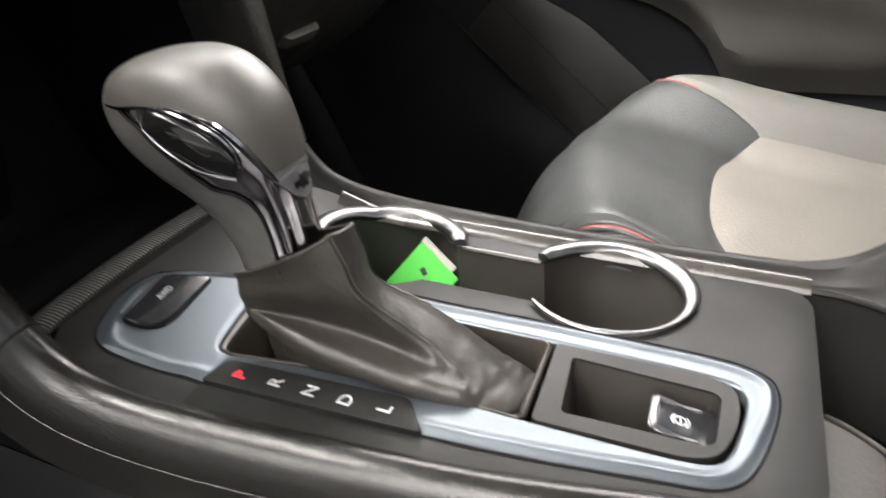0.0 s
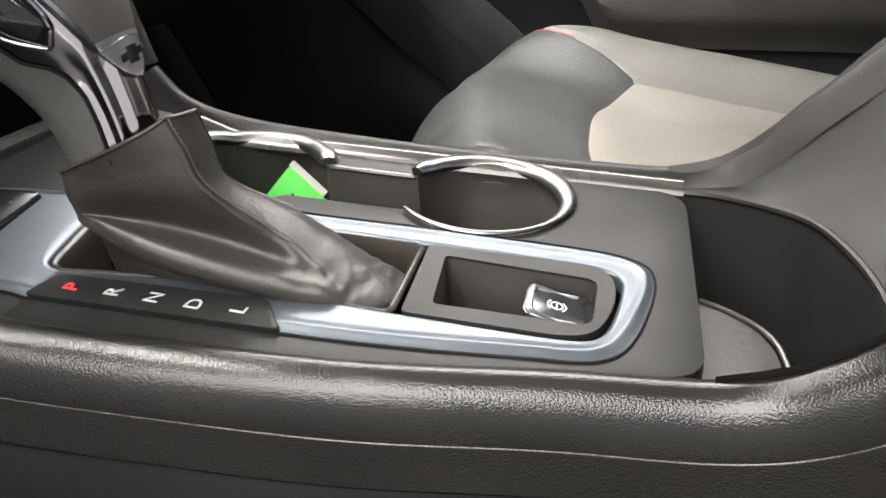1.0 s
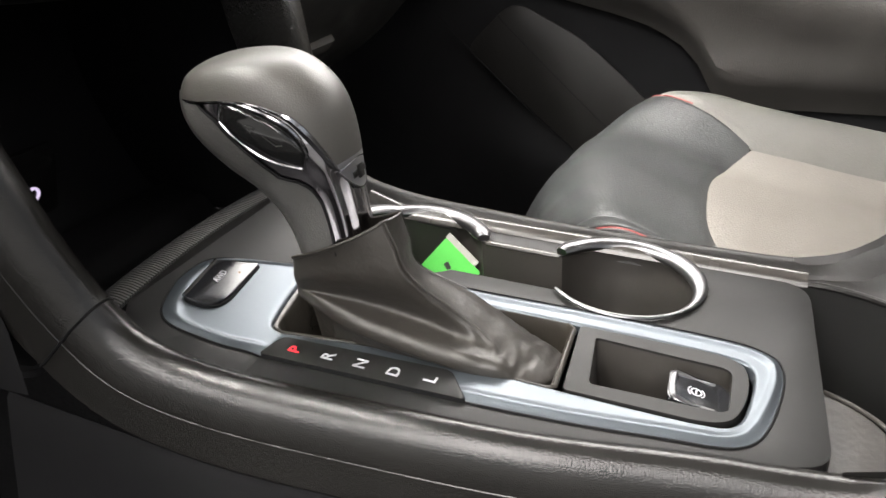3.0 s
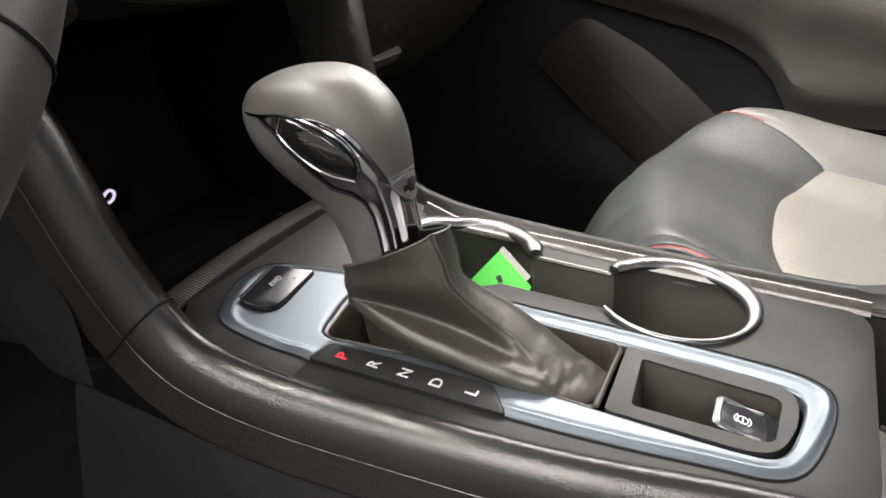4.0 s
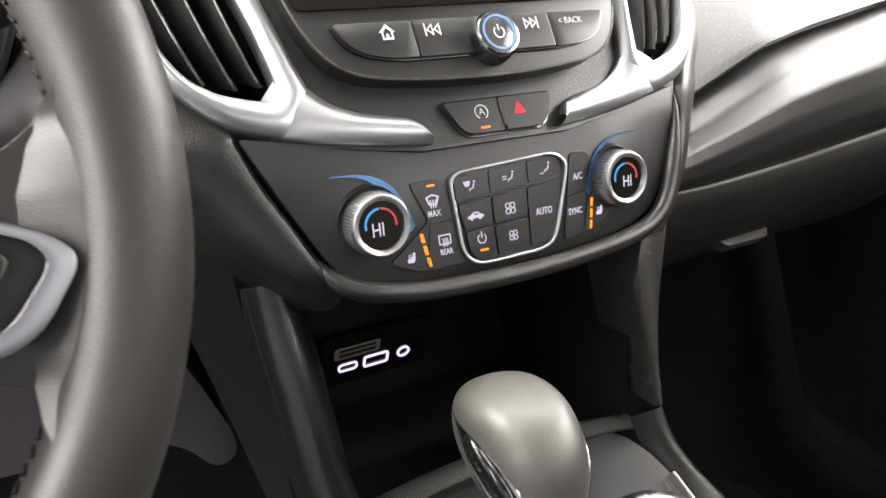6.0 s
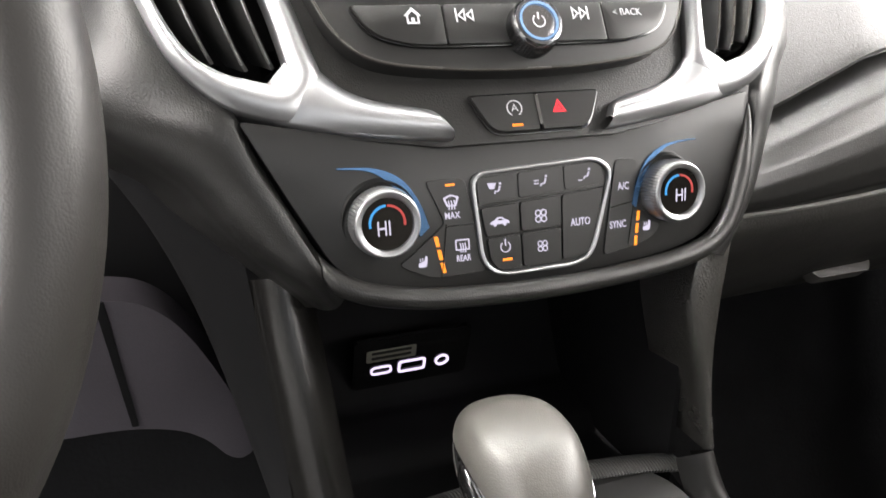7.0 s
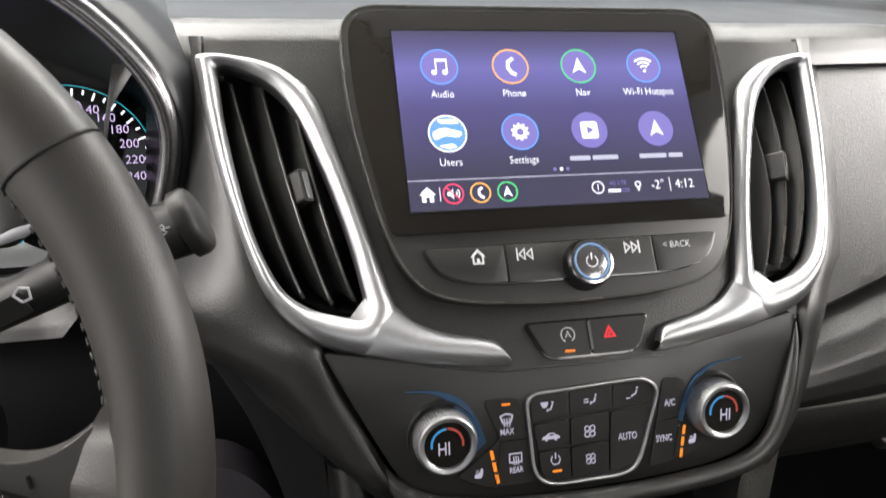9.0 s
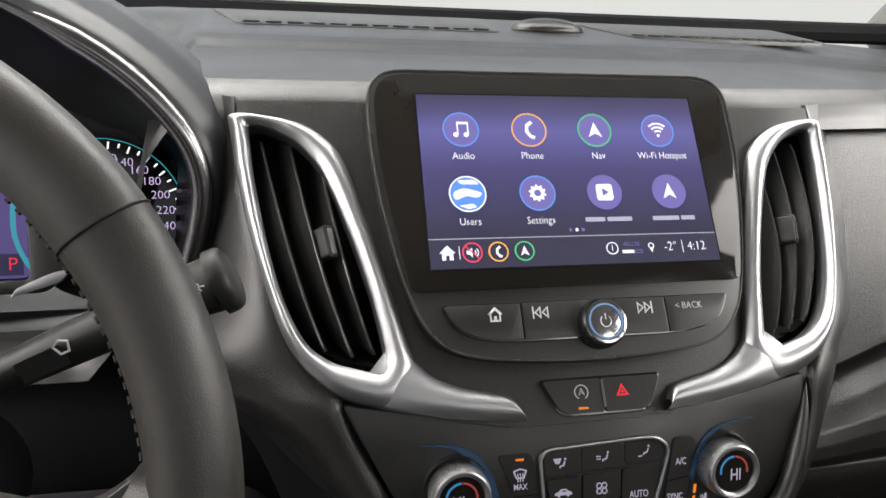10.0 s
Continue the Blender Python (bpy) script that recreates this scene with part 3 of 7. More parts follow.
# charging ports on the cubby's back wall
port_frame = leaning(-0.018, 0.766, 0.494, -17)
ports = part("port_panel", slab(rect(-0.048, -0.020, 0.048, 0.034, 0.005), port_frame, 0.004, 0.001), GLOSS, console, "gloss black charging port panel")
plate("usb_port", [rect(-0.0115, -0.0065, 0.0115, 0.0065, 0.003), rect(-0.0096, -0.0047, 0.0096, 0.0047, 0.0016)], port_frame, L_USB, ports, top=0.0012, depth=0.0012)
plate("small_port", [rect(-0.034, -0.0045, -0.0165, 0.0045, 0.0044), rect(-0.0324, -0.0029, -0.0181, 0.0029, 0.0028)], port_frame, L_USB, ports, top=0.0012, depth=0.0012)
plate("round_port", ringloop(0.0255, 0, 0.0060, 0.0019, 24), port_frame, L_USB, ports, top=0.0012, depth=0.0012)

# pale plate with two dark bars above the ports
plate("port_label", rect(-0.038, 0.011, 0.002, 0.0235, 0.002), port_frame, PALE_PLATE, ports, top=0.0010, label="pale barred plate above the ports")
for v_ in (0.0140, 0.0195):
    plate("label_bar", rect(-0.034, v_, -0.002, v_ + 0.0025, 0.0006), port_frame, SATIN, ports, top=0.0014)

# cup holders: one opening, its wall and floor, and a chrome ring on each half
def cup_f(u, v):
    p = cup_hole[round(u * len(cup_hole)) % len(cup_hole)]
    c = CUP_A if p.y > 0.439 else CUP_B
    k = 1 - 0.10 * smooth_step(0, 0.85, v) if v < 0.86 else 0.90 * (1 - v) / 0.14
    d = 0.088 * min(1, v / 0.86)
    q = Vector((c[0] + (p.x - c[0]) * k, c[1] + (p.y - c[1]) * (k if abs(p.y - c[1]) < c[2] * 0.75 or v >= 0.86 else 1.0)))
    return (q.x, q.y, console_z(p.y) - 0.001 - d)


part("cup_liner", sheet(cup_f, len(cup_hole), 16, close_u=True), CUP, console, "dark twin cup holder well", angle=50)
for c, a0, a1 in ((CUP_A, -66, 178), (CUP_B, 128, 425)):
    pts = arc_points(c, a0, a1, 60, 0.0012)
    rim = [Vector((p.x, p.y, console_z(p.y) + 0.0026)) for p in pts]
    part("cup_ring", tube(rim, lambda f, b=c is CUP_B: 0.0068 * min(1, 0.6 + 14 * min(f, 1 - f)) * (0.26 + 0.74 * smooth_step(0.34, 0.62, f) if b else 1.0), 14, flat=0.62), RING, console, "chrome cup holder ring")
ledge = [Vector((0.0935, y, console_z(y) - 0.0006)) for y in np.linspace(0.4645, 0.4135, 8)]
part("neck_ledge", tube(ledge, 0.0022, 8, flat=0.7), EDGE, console, "polished ledge between the cup holders")

# padded side rails that rise into the armrest and the dash legs
RAIL_YZ = [(0.02, 0.640), (0.09, 0.580), (0.157, 0.513), (0.197, 0.477), (0.225, 0.450), (0.258, 0.436), (0.32, 0.4385), (0.39, 0.4445), (0.46, 0.4525), (0.53, 0.463), (0.572, 0.477), (0.592, 0.499)]


def rail(path, side, profile, n):
    """Sweep a side profile (out, down) along a path of (x, y, z)."""
    pts = spline(path, n)
    secs = []
    for i, p in enumerate(pts):
        t = (pts[min(i + 1, n - 1)] - pts[max(i - 1, 0)])
        t.x = 0
        t.normalize()
        down = Vector((0, t.z, -t.y))
        secs.append([p + Vector((side * o, 0, 0)) + down * d for o, d in profile])
    bm = bmesh.new()
    rows = [[bm.verts.new(q) for q in s] for s in secs]
    for a, b in zip(rows, rows[1:]):
        for i in range(len(profile) - 1):
            bm.faces.new((a[i], a[i + 1], b[i + 1], b[i]))
    return bm


RAIL_PROFILE = [(-0.012, 0.014), (-0.0085, 0.008), (-0.0035, 0.0028), (0.0, 0.0006), (0.004, -0.0003), (0.0075, 0.0007), (0.0105, 0.0030), (0.0130, 0.0062), (0.0150, 0.0105), (0.0166, 0.016), (0.0172, 0.0205), (0.0177, 0.0232), (0.0177, 0.0235), (0.0174, 0.0238), (0.0178, 0.0242), (0.0205, 0.044)]
LOWER_PROFILE = [(0.0205, 0.0445), (0.018, 0.047), (0.0205, 0.050), (0.024, 0.08), (0.03, 0.14), (0.038, 0.23), (0.05, 0.40)]


def left_x(y):
    return -along([(0.02, 0.088), (0.2, 0.076), (0.26, 0.070), (0.32, 0.076), (0.40, 0.090), (0.50, 0.100), (0.572, 0.108), (0.592, 0.111)], y)


left_rail = [(left_x(y), y, z) for y, z in RAIL_YZ]
left_rail += [(-0.1150, 0.6045, 0.528), (-0.1175, 0.613, 0.555), (-0.1200, 0.6225, 0.585), (-0.1225, 0.632, 0.610), (-0.1245, 0.645, 0.640)]
right_rail = [(along([(0.02, 0.14), (0.2, 0.132), (0.32, 0.131), (0.5, 0.129), (0.6, 0.126)], y), y, z) for y, z in RAIL_YZ]
for path, side in ((left_rail, -1), (right_rail, 1)):
    part("side_rail", rail(path, side, RAIL_PROFILE, 130), GRAIN if side < 0 else HULL, console, "grained charcoal side rail")
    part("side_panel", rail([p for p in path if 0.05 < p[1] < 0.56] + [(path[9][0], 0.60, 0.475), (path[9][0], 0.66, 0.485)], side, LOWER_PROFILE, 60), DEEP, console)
# separate pale strip that draws the highlight on the far rail's bevel
part("rail_strip", sheet(lambda u, v: (0.1105 + 0.0035 * u + 0.0075 * v, 0.560 - 0.300 * u, console_z(0.560 - 0.300 * u) + 0.0002 + 0.0034 * v - 0.0022 * (2 * v - 1) ** 4), 40, 8, thick=-0.003), EDGE, console, "strip put in for the highlight along the far rail")

# storage well behind the cup holders and the rise to the armrest
rim_pts = [(0.115, 0.262), (0.112, 0.245), (0.100, 0.222), (0.075, 0.200), (0.04, 0.190), (0.0, 0.187), (-0.035, 0.193), (-0.056, 0.212), (-0.064, 0.24), (-0.064, 0.262)]
out_pts = [(0.133, 0.268, 0.437), (0.133, 0.235, 0.446), (0.133, 0.20, 0.475), (0.134, 0.14, 0.53), (0.06, 0.10, 0.54), (0.0, 0.09, 0.545), (-0.06, 0.11, 0.54), (-0.076, 0.18, 0.495), (-0.073, 0.225, 0.452), (-0.071, 0.262, 0.437)]
rim_s = spline([(*p, 0.4275 + 0.10 * max(0, 0.225 - p[1])) for p in rim_pts], 41)
out_s = spline(out_pts, 41)


def ledge_f(u, v):
    a, b = rim_s[round(u * 40)], out_s[round(u * 40)]
    p = a.lerp(b, v)
    p.z -= 0.012 * math.sin(math.pi * v) * min(1, (b - a).length / 0.05)
    return p


part("rear_ledge", sheet(ledge_f, 40, 10), HULL, console)
part("ledge_rim", tube([p + Vector((0, 0, 0.0005)) for p in rim_s], 0.0022, 8), HULL, console)


def well_f(u, v):
    a = rim_s[round(u * 40)]
    c = Vector((0.03, 0.25, 0))
    k = 1 - 0.12 * v
    return (c.x + (a.x - c.x) * k, c.y + (a.y - c.y) * k, a.z - 0.075 * v)


part("storage_well", sheet(well_f, 40, 6), SATIN, console)
part("well_mat", slab(rounded([(0.10, 0.262, 0.01), (0.09, 0.225, 0.02), (0.03, 0.2, 0.03), (-0.05, 0.21, 0.02), (-0.06, 0.262, 0.01)]), pose(0, 0, 0.356), 0.004), GRAIN_SOFT, console)
flap = rounded([(0.022, 0.262, 0.004), (0.017, 0.252, 0.012), (0.002, 0.236, 0.02), (-0.014, 0.2295, 0.014), (-0.034, 0.2285, 0.01), (-0.046, 0.262, 0.004)], 6)
part("well_flap", slab(flap, pose(0, 0, 0.412), 0.012, 0.003, seg=3), BOOTLEATHER, console, "leathery flap in the storage well")
part("flap_edge", tube([Vector((p.x, p.y - 0.001, 0.4125)) for p in spline([(0.021, 0.258, 0), (0.014, 0.2475, 0), (0.001, 0.2350, 0), (-0.013, 0.2290, 0), (-0.032, 0.2275, 0)], 30)], 0.0013, 8), EDGE, console)
part("rail_seam", tube([Vector((-0.1112 - o, 0.592 + 0.72 * d, 0.499 - 0.69 * d)) for o, d in RAIL_PROFILE], 0.0007, 6), DEEP, console)
def arm_f(u, v):
    x = -0.085 + 0.225 * u
    prof = [(0.105, 0.535), (0.085, 0.575), (0.06, 0.60), (0.0, 0.612), (-0.12, 0.615), (-0.25, 0.612), (-0.27, 0.55), (-0.27, 0.2)]
    y, z = prof[round(v * 7)]
    return (x, y, z - 0.012 * (2 * u - 1) ** 4)
part("armrest_lid", sheet(arm_f, 16, 7, thick=0.02), GRAIN_SOFT, console, "padded charcoal armrest lid")

# ---- green card ----
card = thing("parking_card", (0.075, 0.508, 0.35), "bright green card with a pale edge leaning in the cup holder", "card")
d1 = Vector((-0.45, 0, -0.89)).normalized()
e1, e2 = (d1 * 0.78 + Vector((0, 1, 0)) * 0.63).normalized(), (d1 * 0.63 - Vector((0, 1, 0)) * 0.78).normalized()
cm = Matrix.Identity(4)
for i, v in enumerate((e1, e2, e1.cross(e2), Vector((0.108, 0.499, 0.441)))):
    for j in range(3):
        cm[j][i] = v[j]
part("card_sheet", slab(rect(0, 0, 0.056, 0.036, 0.001), cm, 0.0008), GREEN, card)
part("card_border", slab(rect(-0.0045, -0.0005, 0.0, 0.030, 0.0008), cm, 0.0012, top=0.0002), PAPER, card, "pale grey border")
part("card_mark", slab(rounded([(0.011, 0.013, 0.001), (0.015, 0.012, 0.001), (0.016, 0.017, 0.001), (0.013, 0.0185, 0.001)]), cm, 0.0004, top=0.0005), INK, card)
part("card_mark", slab(rounded([(0.011, 0.013, 0.001), (0.015, 0.012, 0.001), (0.016, 0.017, 0.001), (0.013, 0.0185, 0.001)]), cm, 0.0004, top=-0.0009), INK, card)


def paper_f(u, v):
    a = radians(95 + 120 * u)
    return (CUP_A[0] + 0.0405 * math.cos(a), CUP_A[1] + 0.0405 * math.sin(a), console_z(0.51) - 0.012 - 0.008 * math.sin(3 * u) - 0.075 * v)


alone("green_leaflet", sheet(paper_f, 24, 4, thick=0.0006), GREEN, "green leaflet curled inside the cup holder", "leaflet")

# ---- gear shifter ----
LX = -0.039
shifter = thing("gear_shifter", (LX, 0.47, 0.40), "black leather gear shifter with chrome collar and wrinkled boot", "gear shifter")
HEAD = [((0.5195, 0.489), (0.483, 0.510), 0.0150), ((0.5225, 0.506), (0.485, 0.529), 0.0150), ((0.5285, 0.522), (0.487, 0.545), 0.0165), ((0.539, 0.536), (0.488, 0.558), 0.0205), ((0.555, 0.549), (0.490, 0.570), 0.0250), ((0.5690, 0.564), (0.4935, 0.581), 0.0272), ((0.5738, 0.579), (0.500, 0.5905), 0.0268), ((0.5690, 0.592), (0.511, 0.5985), 0.0238), ((0.555, 0.6000), (0.525, 0.6022), 0.0162), ((0.54055, 0.6030), (0.54045, 0.6030), 0.00004)]
head_rows = spline([(f[0], f[1], 0) for f, r, w in HEAD], 91), spline([(r[0], r[1], 0) for f, r, w in HEAD], 91), spline([(w, 0, 0) for f, r, w in HEAD], 91)


def head_at(h, deg, off=0.0):
    """A point on the shifter's skin: h from 0 (collar) to 9 (crown), deg from 0 (front) by 90 (driver side) to 180 (rear)."""
    q = max(0.0, min(90.0, h * 10))
    i, f = min(int(q), 89), q - min(int(q), 89)
    fr, re, w = (head_rows[k][i].lerp(head_rows[k][i + 1], f) for k in range(3))
    c, s = math.cos(radians(deg)), math.sin(radians(deg))
    e = 0.86
    c2, s2 = math.copysign(abs(c) ** e, c), math.copysign(abs(s) ** e, s)
    mid, half = (fr + re) / 2, (fr - re) / 2
    p = Vector((LX - (w.x + off) * s2, mid.x + half.x * c2, mid.y + half.y * c2))
    if off:
        p += Vector((0, half.x, half.y)).normalized() * off * c2
    return p


def split_h(deg):
    d = abs((deg + 180) % 360 - 180)
    return along([(0, 6.35), (38, 6.3), (70, 6.15), (86, 6.1), (100, 5.9), (112, 5.6), (122, 5.15), (127, 4.8), (131, 4.2), (134, 3.4), (137, 2.85), (143, 2.45), (180, 2.6)], d)


part("knob", sheet(lambda u, v: head_at(split_h(360 * u) + (9 - split_h(360 * u)) * v, 360 * u, 0.0014 * (1 - v ** 8)), 180, 30, close_u=True), KNOBLEATHER, shifter, "dark grey leather wrapped grip")
def flute(d, h):
    """Ridges and hollows that run down the chrome stem on both sides of its rear."""
    a = abs(d - 180)
    low = 1.0 if h < 2.0 else max(0.0, (3.4 - h) / 1.4)
    return low * (0.0011 * math.exp(-((a - 54) / 5.5) ** 2) - 0.0010 * math.exp(-((a - 40) / 6) ** 2) + 0.0007 * math.exp(-((a - 26) / 5) ** 2) - 0.0006 * math.exp(-((a - 68) / 6) ** 2))


part("stem", sheet(lambda u, v: head_at(split_h(360 * u) * v, 360 * u, -0.0006 + flute(360 * u, split_h(360 * u) * v) + 0.0012 * math.exp(-((360 * u - 180) / 12) ** 2) * (1 - v)), 240, 24, close_u=True), SATINCHROME, shifter, "bright chrome stem")
bead = [head_at(split_h(a) - 0.06, a, 0.0004) for a in np.arange(0, 360, 3)]
part("chrome_bead", hoop(bead, lambda f: 0.0011 + 0.0012 * math.exp(-((abs(f - 0.5) * 360 - 50) / 9) ** 2), 8), CHROME, shifter)


def shield_half(h):
    return along([(0, 99), (1.0, 102), (1.7, 103), (2.3, 99), (2.8, 91), (3.1, 82), (4.25, 80), (5.4, 76), (6.3, 60), (6.7, 40)], h)


part("front_shield", sheet(lambda u, v: head_at(0.55 + 5.95 * v, (2 * u - 1) * shield_half(0.55 + 5.95 * v), 0.0002 + 0.0016 * min(1, 6 * min(u, 1 - u))), 30, 40, thick=0.001), SHIELD, shifter, "grey grained front of the stem")
for s_ in (1, -1):
    line = [head_at(h, s_ * (shield_half(h) + 1.5), 0.0003) for h in np.linspace(0.2, 6.3, 30)]
    part("shield_gap", tube(line, 0.0007, 6), DEEP, shifter)
UPPER = [(6.00, 88), (5.62, 100), (5.05, 111), (4.45, 118), (3.85, 120), (3.45, 118.5)]
LOWER = [(5.42, 82), (5.0, 84.5), (4.45, 88), (3.75, 93.5), (3.35, 101), (3.10, 108.5)]
up_s, low_s = spline([(*p, 0) for p in UPPER], 25), spline([(*p, 0) for p in LOWER], 25)


def release_f(u, v, grow=0.0, lift=0.0):
    a, b = low_s[round(u * 24)], up_s[round(u * 24)]
    p = a.lerp(b, -grow + (1 + 2 * grow) * v)
    edge = min(1.0, 7 * min(v, 1 - v)) * min(1.0, 9 * min(u, 1 - u))
    return head_at(p.x, p.y, lift + 0.0024 * edge ** 0.5 if not grow else lift)


part("button_well", sheet(lambda u, v: release_f(u, v, 0.10, 0.0002), 24, 8), DEEP, shifter)
release = part("release_button", sheet(lambda u, v: release_f(u, v, 0, 0.0003), 24, 24), GLOSS, shifter, "gloss black release button")
loop = [release_f(f, 0, 0.10, 0.0006) for f in np.linspace(0, 0.96, 25)] + [release_f(1, f, 0.10, 0.0006) for f in np.linspace(0, 0.9, 6)] + [release_f(1 - f, 1, 0.10, 0.0006) for f in np.linspace(0, 0.96, 25)] + [release_f(0, 1 - f, 0.10, 0.0006) for f in np.linspace(0, 0.9, 6)]
part("button_frame", hoop(loop, 0.0009, 6), CHROME, shifter)
for h0, d0, h1, d1 in ((5.1, 95, 4.95, 99), (4.9, 96, 4.9, 100), (4.6, 101, 4.2, 104), (4.15, 104, 4.1, 108)):
    part("button_mark", tube([head_at(h0, d0, 0.0030), head_at((h0 + h1) / 2, (d0 + d1) / 2, 0.0031), head_at(h1, d1, 0.0030)], 0.0003, 5), SATIN, release)


def badge_low(d):
    return 1.5 + 1.0 * min(1.0, abs(d - 180) / 40) ** 2


part("badge_plate", sheet(lambda u, v: head_at(badge_low(140 + 80 * u) + (2.66 - badge_low(140 + 80 * u)) * v, 140 + 80 * u, 0.0006), 24, 10, thick=0.0008), SILVER, shifter, "satin silver badge plate")
part("badge_rim", tube([head_at(badge_low(d) - 0.04, d, 0.0006) for d in np.linspace(138, 222, 30)], 0.0009, 6), CHROME, shifter)
part("badge", sheet(lambda u, v: head_at(1.90 + 0.20 * v + 0.10 * (u - 0.5), 162 + 36 * u, 0.0016), 10, 3, thick=0.0006), GLOSS, shifter)
part("badge", sheet(lambda u, v: head_at(1.76 + 0.46 * v, 173 + 13 * u, 0.0016), 6, 3, thick=0.0006), GLOSS, shifter)

# the boot: four curves round it, from the front round the driver side to the rear and back, and what lies between them
COLLAR = spline([(-0.039, 0.5265, 0.4955), (-0.053, 0.5225, 0.501), (-0.0555, 0.504, 0.508), (-0.053, 0.487, 0.515), (-0.0485, 0.4765, 0.52), (-0.0465, 0.4735, 0.522), (-0.042, 0.4715, 0.5215), (-0.034, 0.4705, 0.5205), (-0.026, 0.4725, 0.519), (-0.024, 0.48, 0.516), (-0.0235, 0.497, 0.511), (-0.0245, 0.517, 0.503), (-0.0262, 0.5245, 0.4985)], 260, True)
FACE = spline([(-0.039, 0.528, 0.486), (-0.0525, 0.5235, 0.489), (-0.053, 0.5, 0.49), (-0.05, 0.477, 0.4895), (-0.048, 0.466, 0.4915), (-0.0455, 0.461, 0.4905), (-0.033, 0.463, 0.4885), (-0.0215, 0.467, 0.487), (-0.012, 0.471, 0.482), (-0.015, 0.476, 0.483), (-0.0185, 0.488, 0.486), (-0.0235, 0.514, 0.489), (-0.027, 0.525, 0.488)], 260, True)
VALLEY = spline([(-0.039, 0.5295, 0.481), (-0.0505, 0.5225, 0.482), (-0.0455, 0.49, 0.475), (-0.041, 0.462, 0.466), (-0.04, 0.441, 0.46), (-0.0385, 0.4335, 0.462), (-0.03, 0.436, 0.466), (-0.019, 0.439, 0.468), (-0.008, 0.443, 0.4655), (-0.008, 0.448, 0.463), (-0.012, 0.47, 0.467), (-0.022, 0.509, 0.48), (-0.0275, 0.5255, 0.482)], 260, True)
HEM = spline([(-0.039, 0.53, 0.472), (-0.05, 0.5225, 0.4745), (-0.058, 0.494, 0.465), (-0.0585, 0.459, 0.4555), (-0.0555, 0.428, 0.447), (-0.049, 0.402, 0.4395), (-0.0385, 0.3925, 0.4365), (-0.022, 0.3905, 0.4345), (-0.003, 0.392, 0.429), (0, 0.412, 0.432), (-0.001, 0.461, 0.446), (-0.014, 0.506, 0.464), (-0.027, 0.524, 0.47)], 260, True)


def boot_f(u, v):
    """Up the boot: out of the well, round the rolled hem, into the hollow above it and up the leather face to the collar."""
    i = round(u * 260) % 260
    hem, low, mid, top = HEM[i], VALLEY[i], FACE[i], COLLAR[i]
    core = Vector((-0.027, min(0.505, max(0.41, hem.y)), 0))
    inward = Vector((core.x - hem.x, (core.y - hem.y) if abs(hem.y - core.y) > 0.004 else 0, 0)).normalized()
    side = smooth_step(0.05, 0.12, u) * (1 - smooth_step(0.33, 0.41, u))
    under = hem + inward * 0.0062 + Vector((0, 0, -0.0085))
    tuck = hem + inward * 0.011
    tuck.z = 0.420
    crown = hem.lerp(low, 0.34 - 0.14 * side) + Vector((0, 0, 0.0052 * side + 0.0006)) - inward * (0.0008 * side)
    pts = [tuck, under, hem, crown, low, mid, mid.lerp(top, 0.55), top]
    k = v * 7
    j = min(int(k), 6)
    f = k - j
    a, b, c, d = pts[max(0, j - 1)], pts[j], pts[j + 1], pts[min(7, j + 2)]
    p = 0.5 * (2 * b + (c - a) * f + (2 * a - 5 * b + 4 * c - d) * f * f + (3 * b - a - 3 * c + d) * f ** 3)
    out = Vector((p.x + 0.030, (p.y - 0.46) * 0.5, 0.012)).normalized()
    rear = smooth_step(0.32, 0.40, u) * (1 - smooth_step(0.60, 0.66, u))
    # creases gather where the hem meets the fold and across the foot of the rear panel
    gather = math.exp(-((u - 0.34) / 0.05) ** 2) * math.exp(-((v - 0.50) / 0.14) ** 2)
    p += out * (0.0014 * gather * math.sin(300 * p.y + 90 * p.z))
    foot = rear * math.exp(-((v - 0.42) / 0.10) ** 2)
    p += Vector((0, -0.2, 1)) * (0.0017 * foot * noise.noise((p.x * 70, p.y * 260, 1.0)) + 0.0009 * rear * noise.noise((p.x * 45, p.y * 40, 7.0)) * smooth_step(0.3, 0.6, v))
    fold = math.exp(-((u - 0.405) / 0.012) ** 2) * smooth_step(0.42, 0.6, v) * (1 - smooth_step(0.85, 1.0, v))
    p += out * (0.0016 * fold)
    p += out * (0.0007 * noise.noise((p.x * 40, p.y * 60, p.z * 80)) * smooth_step(0.2, 0.5, v) * (1 - smooth_step(0.85, 1.0, v)))
    return p


part("boot", sheet(boot_f, 260, 98, close_u=True), BOOTLEATHER, shifter, "wrinkled dark leather boot", angle=70)
part("boot_collar", hoop([COLLAR[i] + Vector((0, 0, -0.0004)) for i in range(0, 260, 2)], 0.0009, 8), BOOTLEATHER, shifter, "folded top edge of the boot")
for u_ in (0.395, 0.62):
    seam = [boot_f(u_, f) + Vector((0, -0.0003, 0.0006)) for f in np.linspace(0.58, 0.995, 30)]
    part("boot_seam", tube(seam, 0.0007, 6), BOOTLEATHER, shifter)


# ---- dashboard ----
def face_y(x, z):
    """Depth of the upper center stack's skin."""
    return 0.6185 + 0.69 * (z - 0.714) + 0.12 * max(0.0, abs(x) - 0.168)


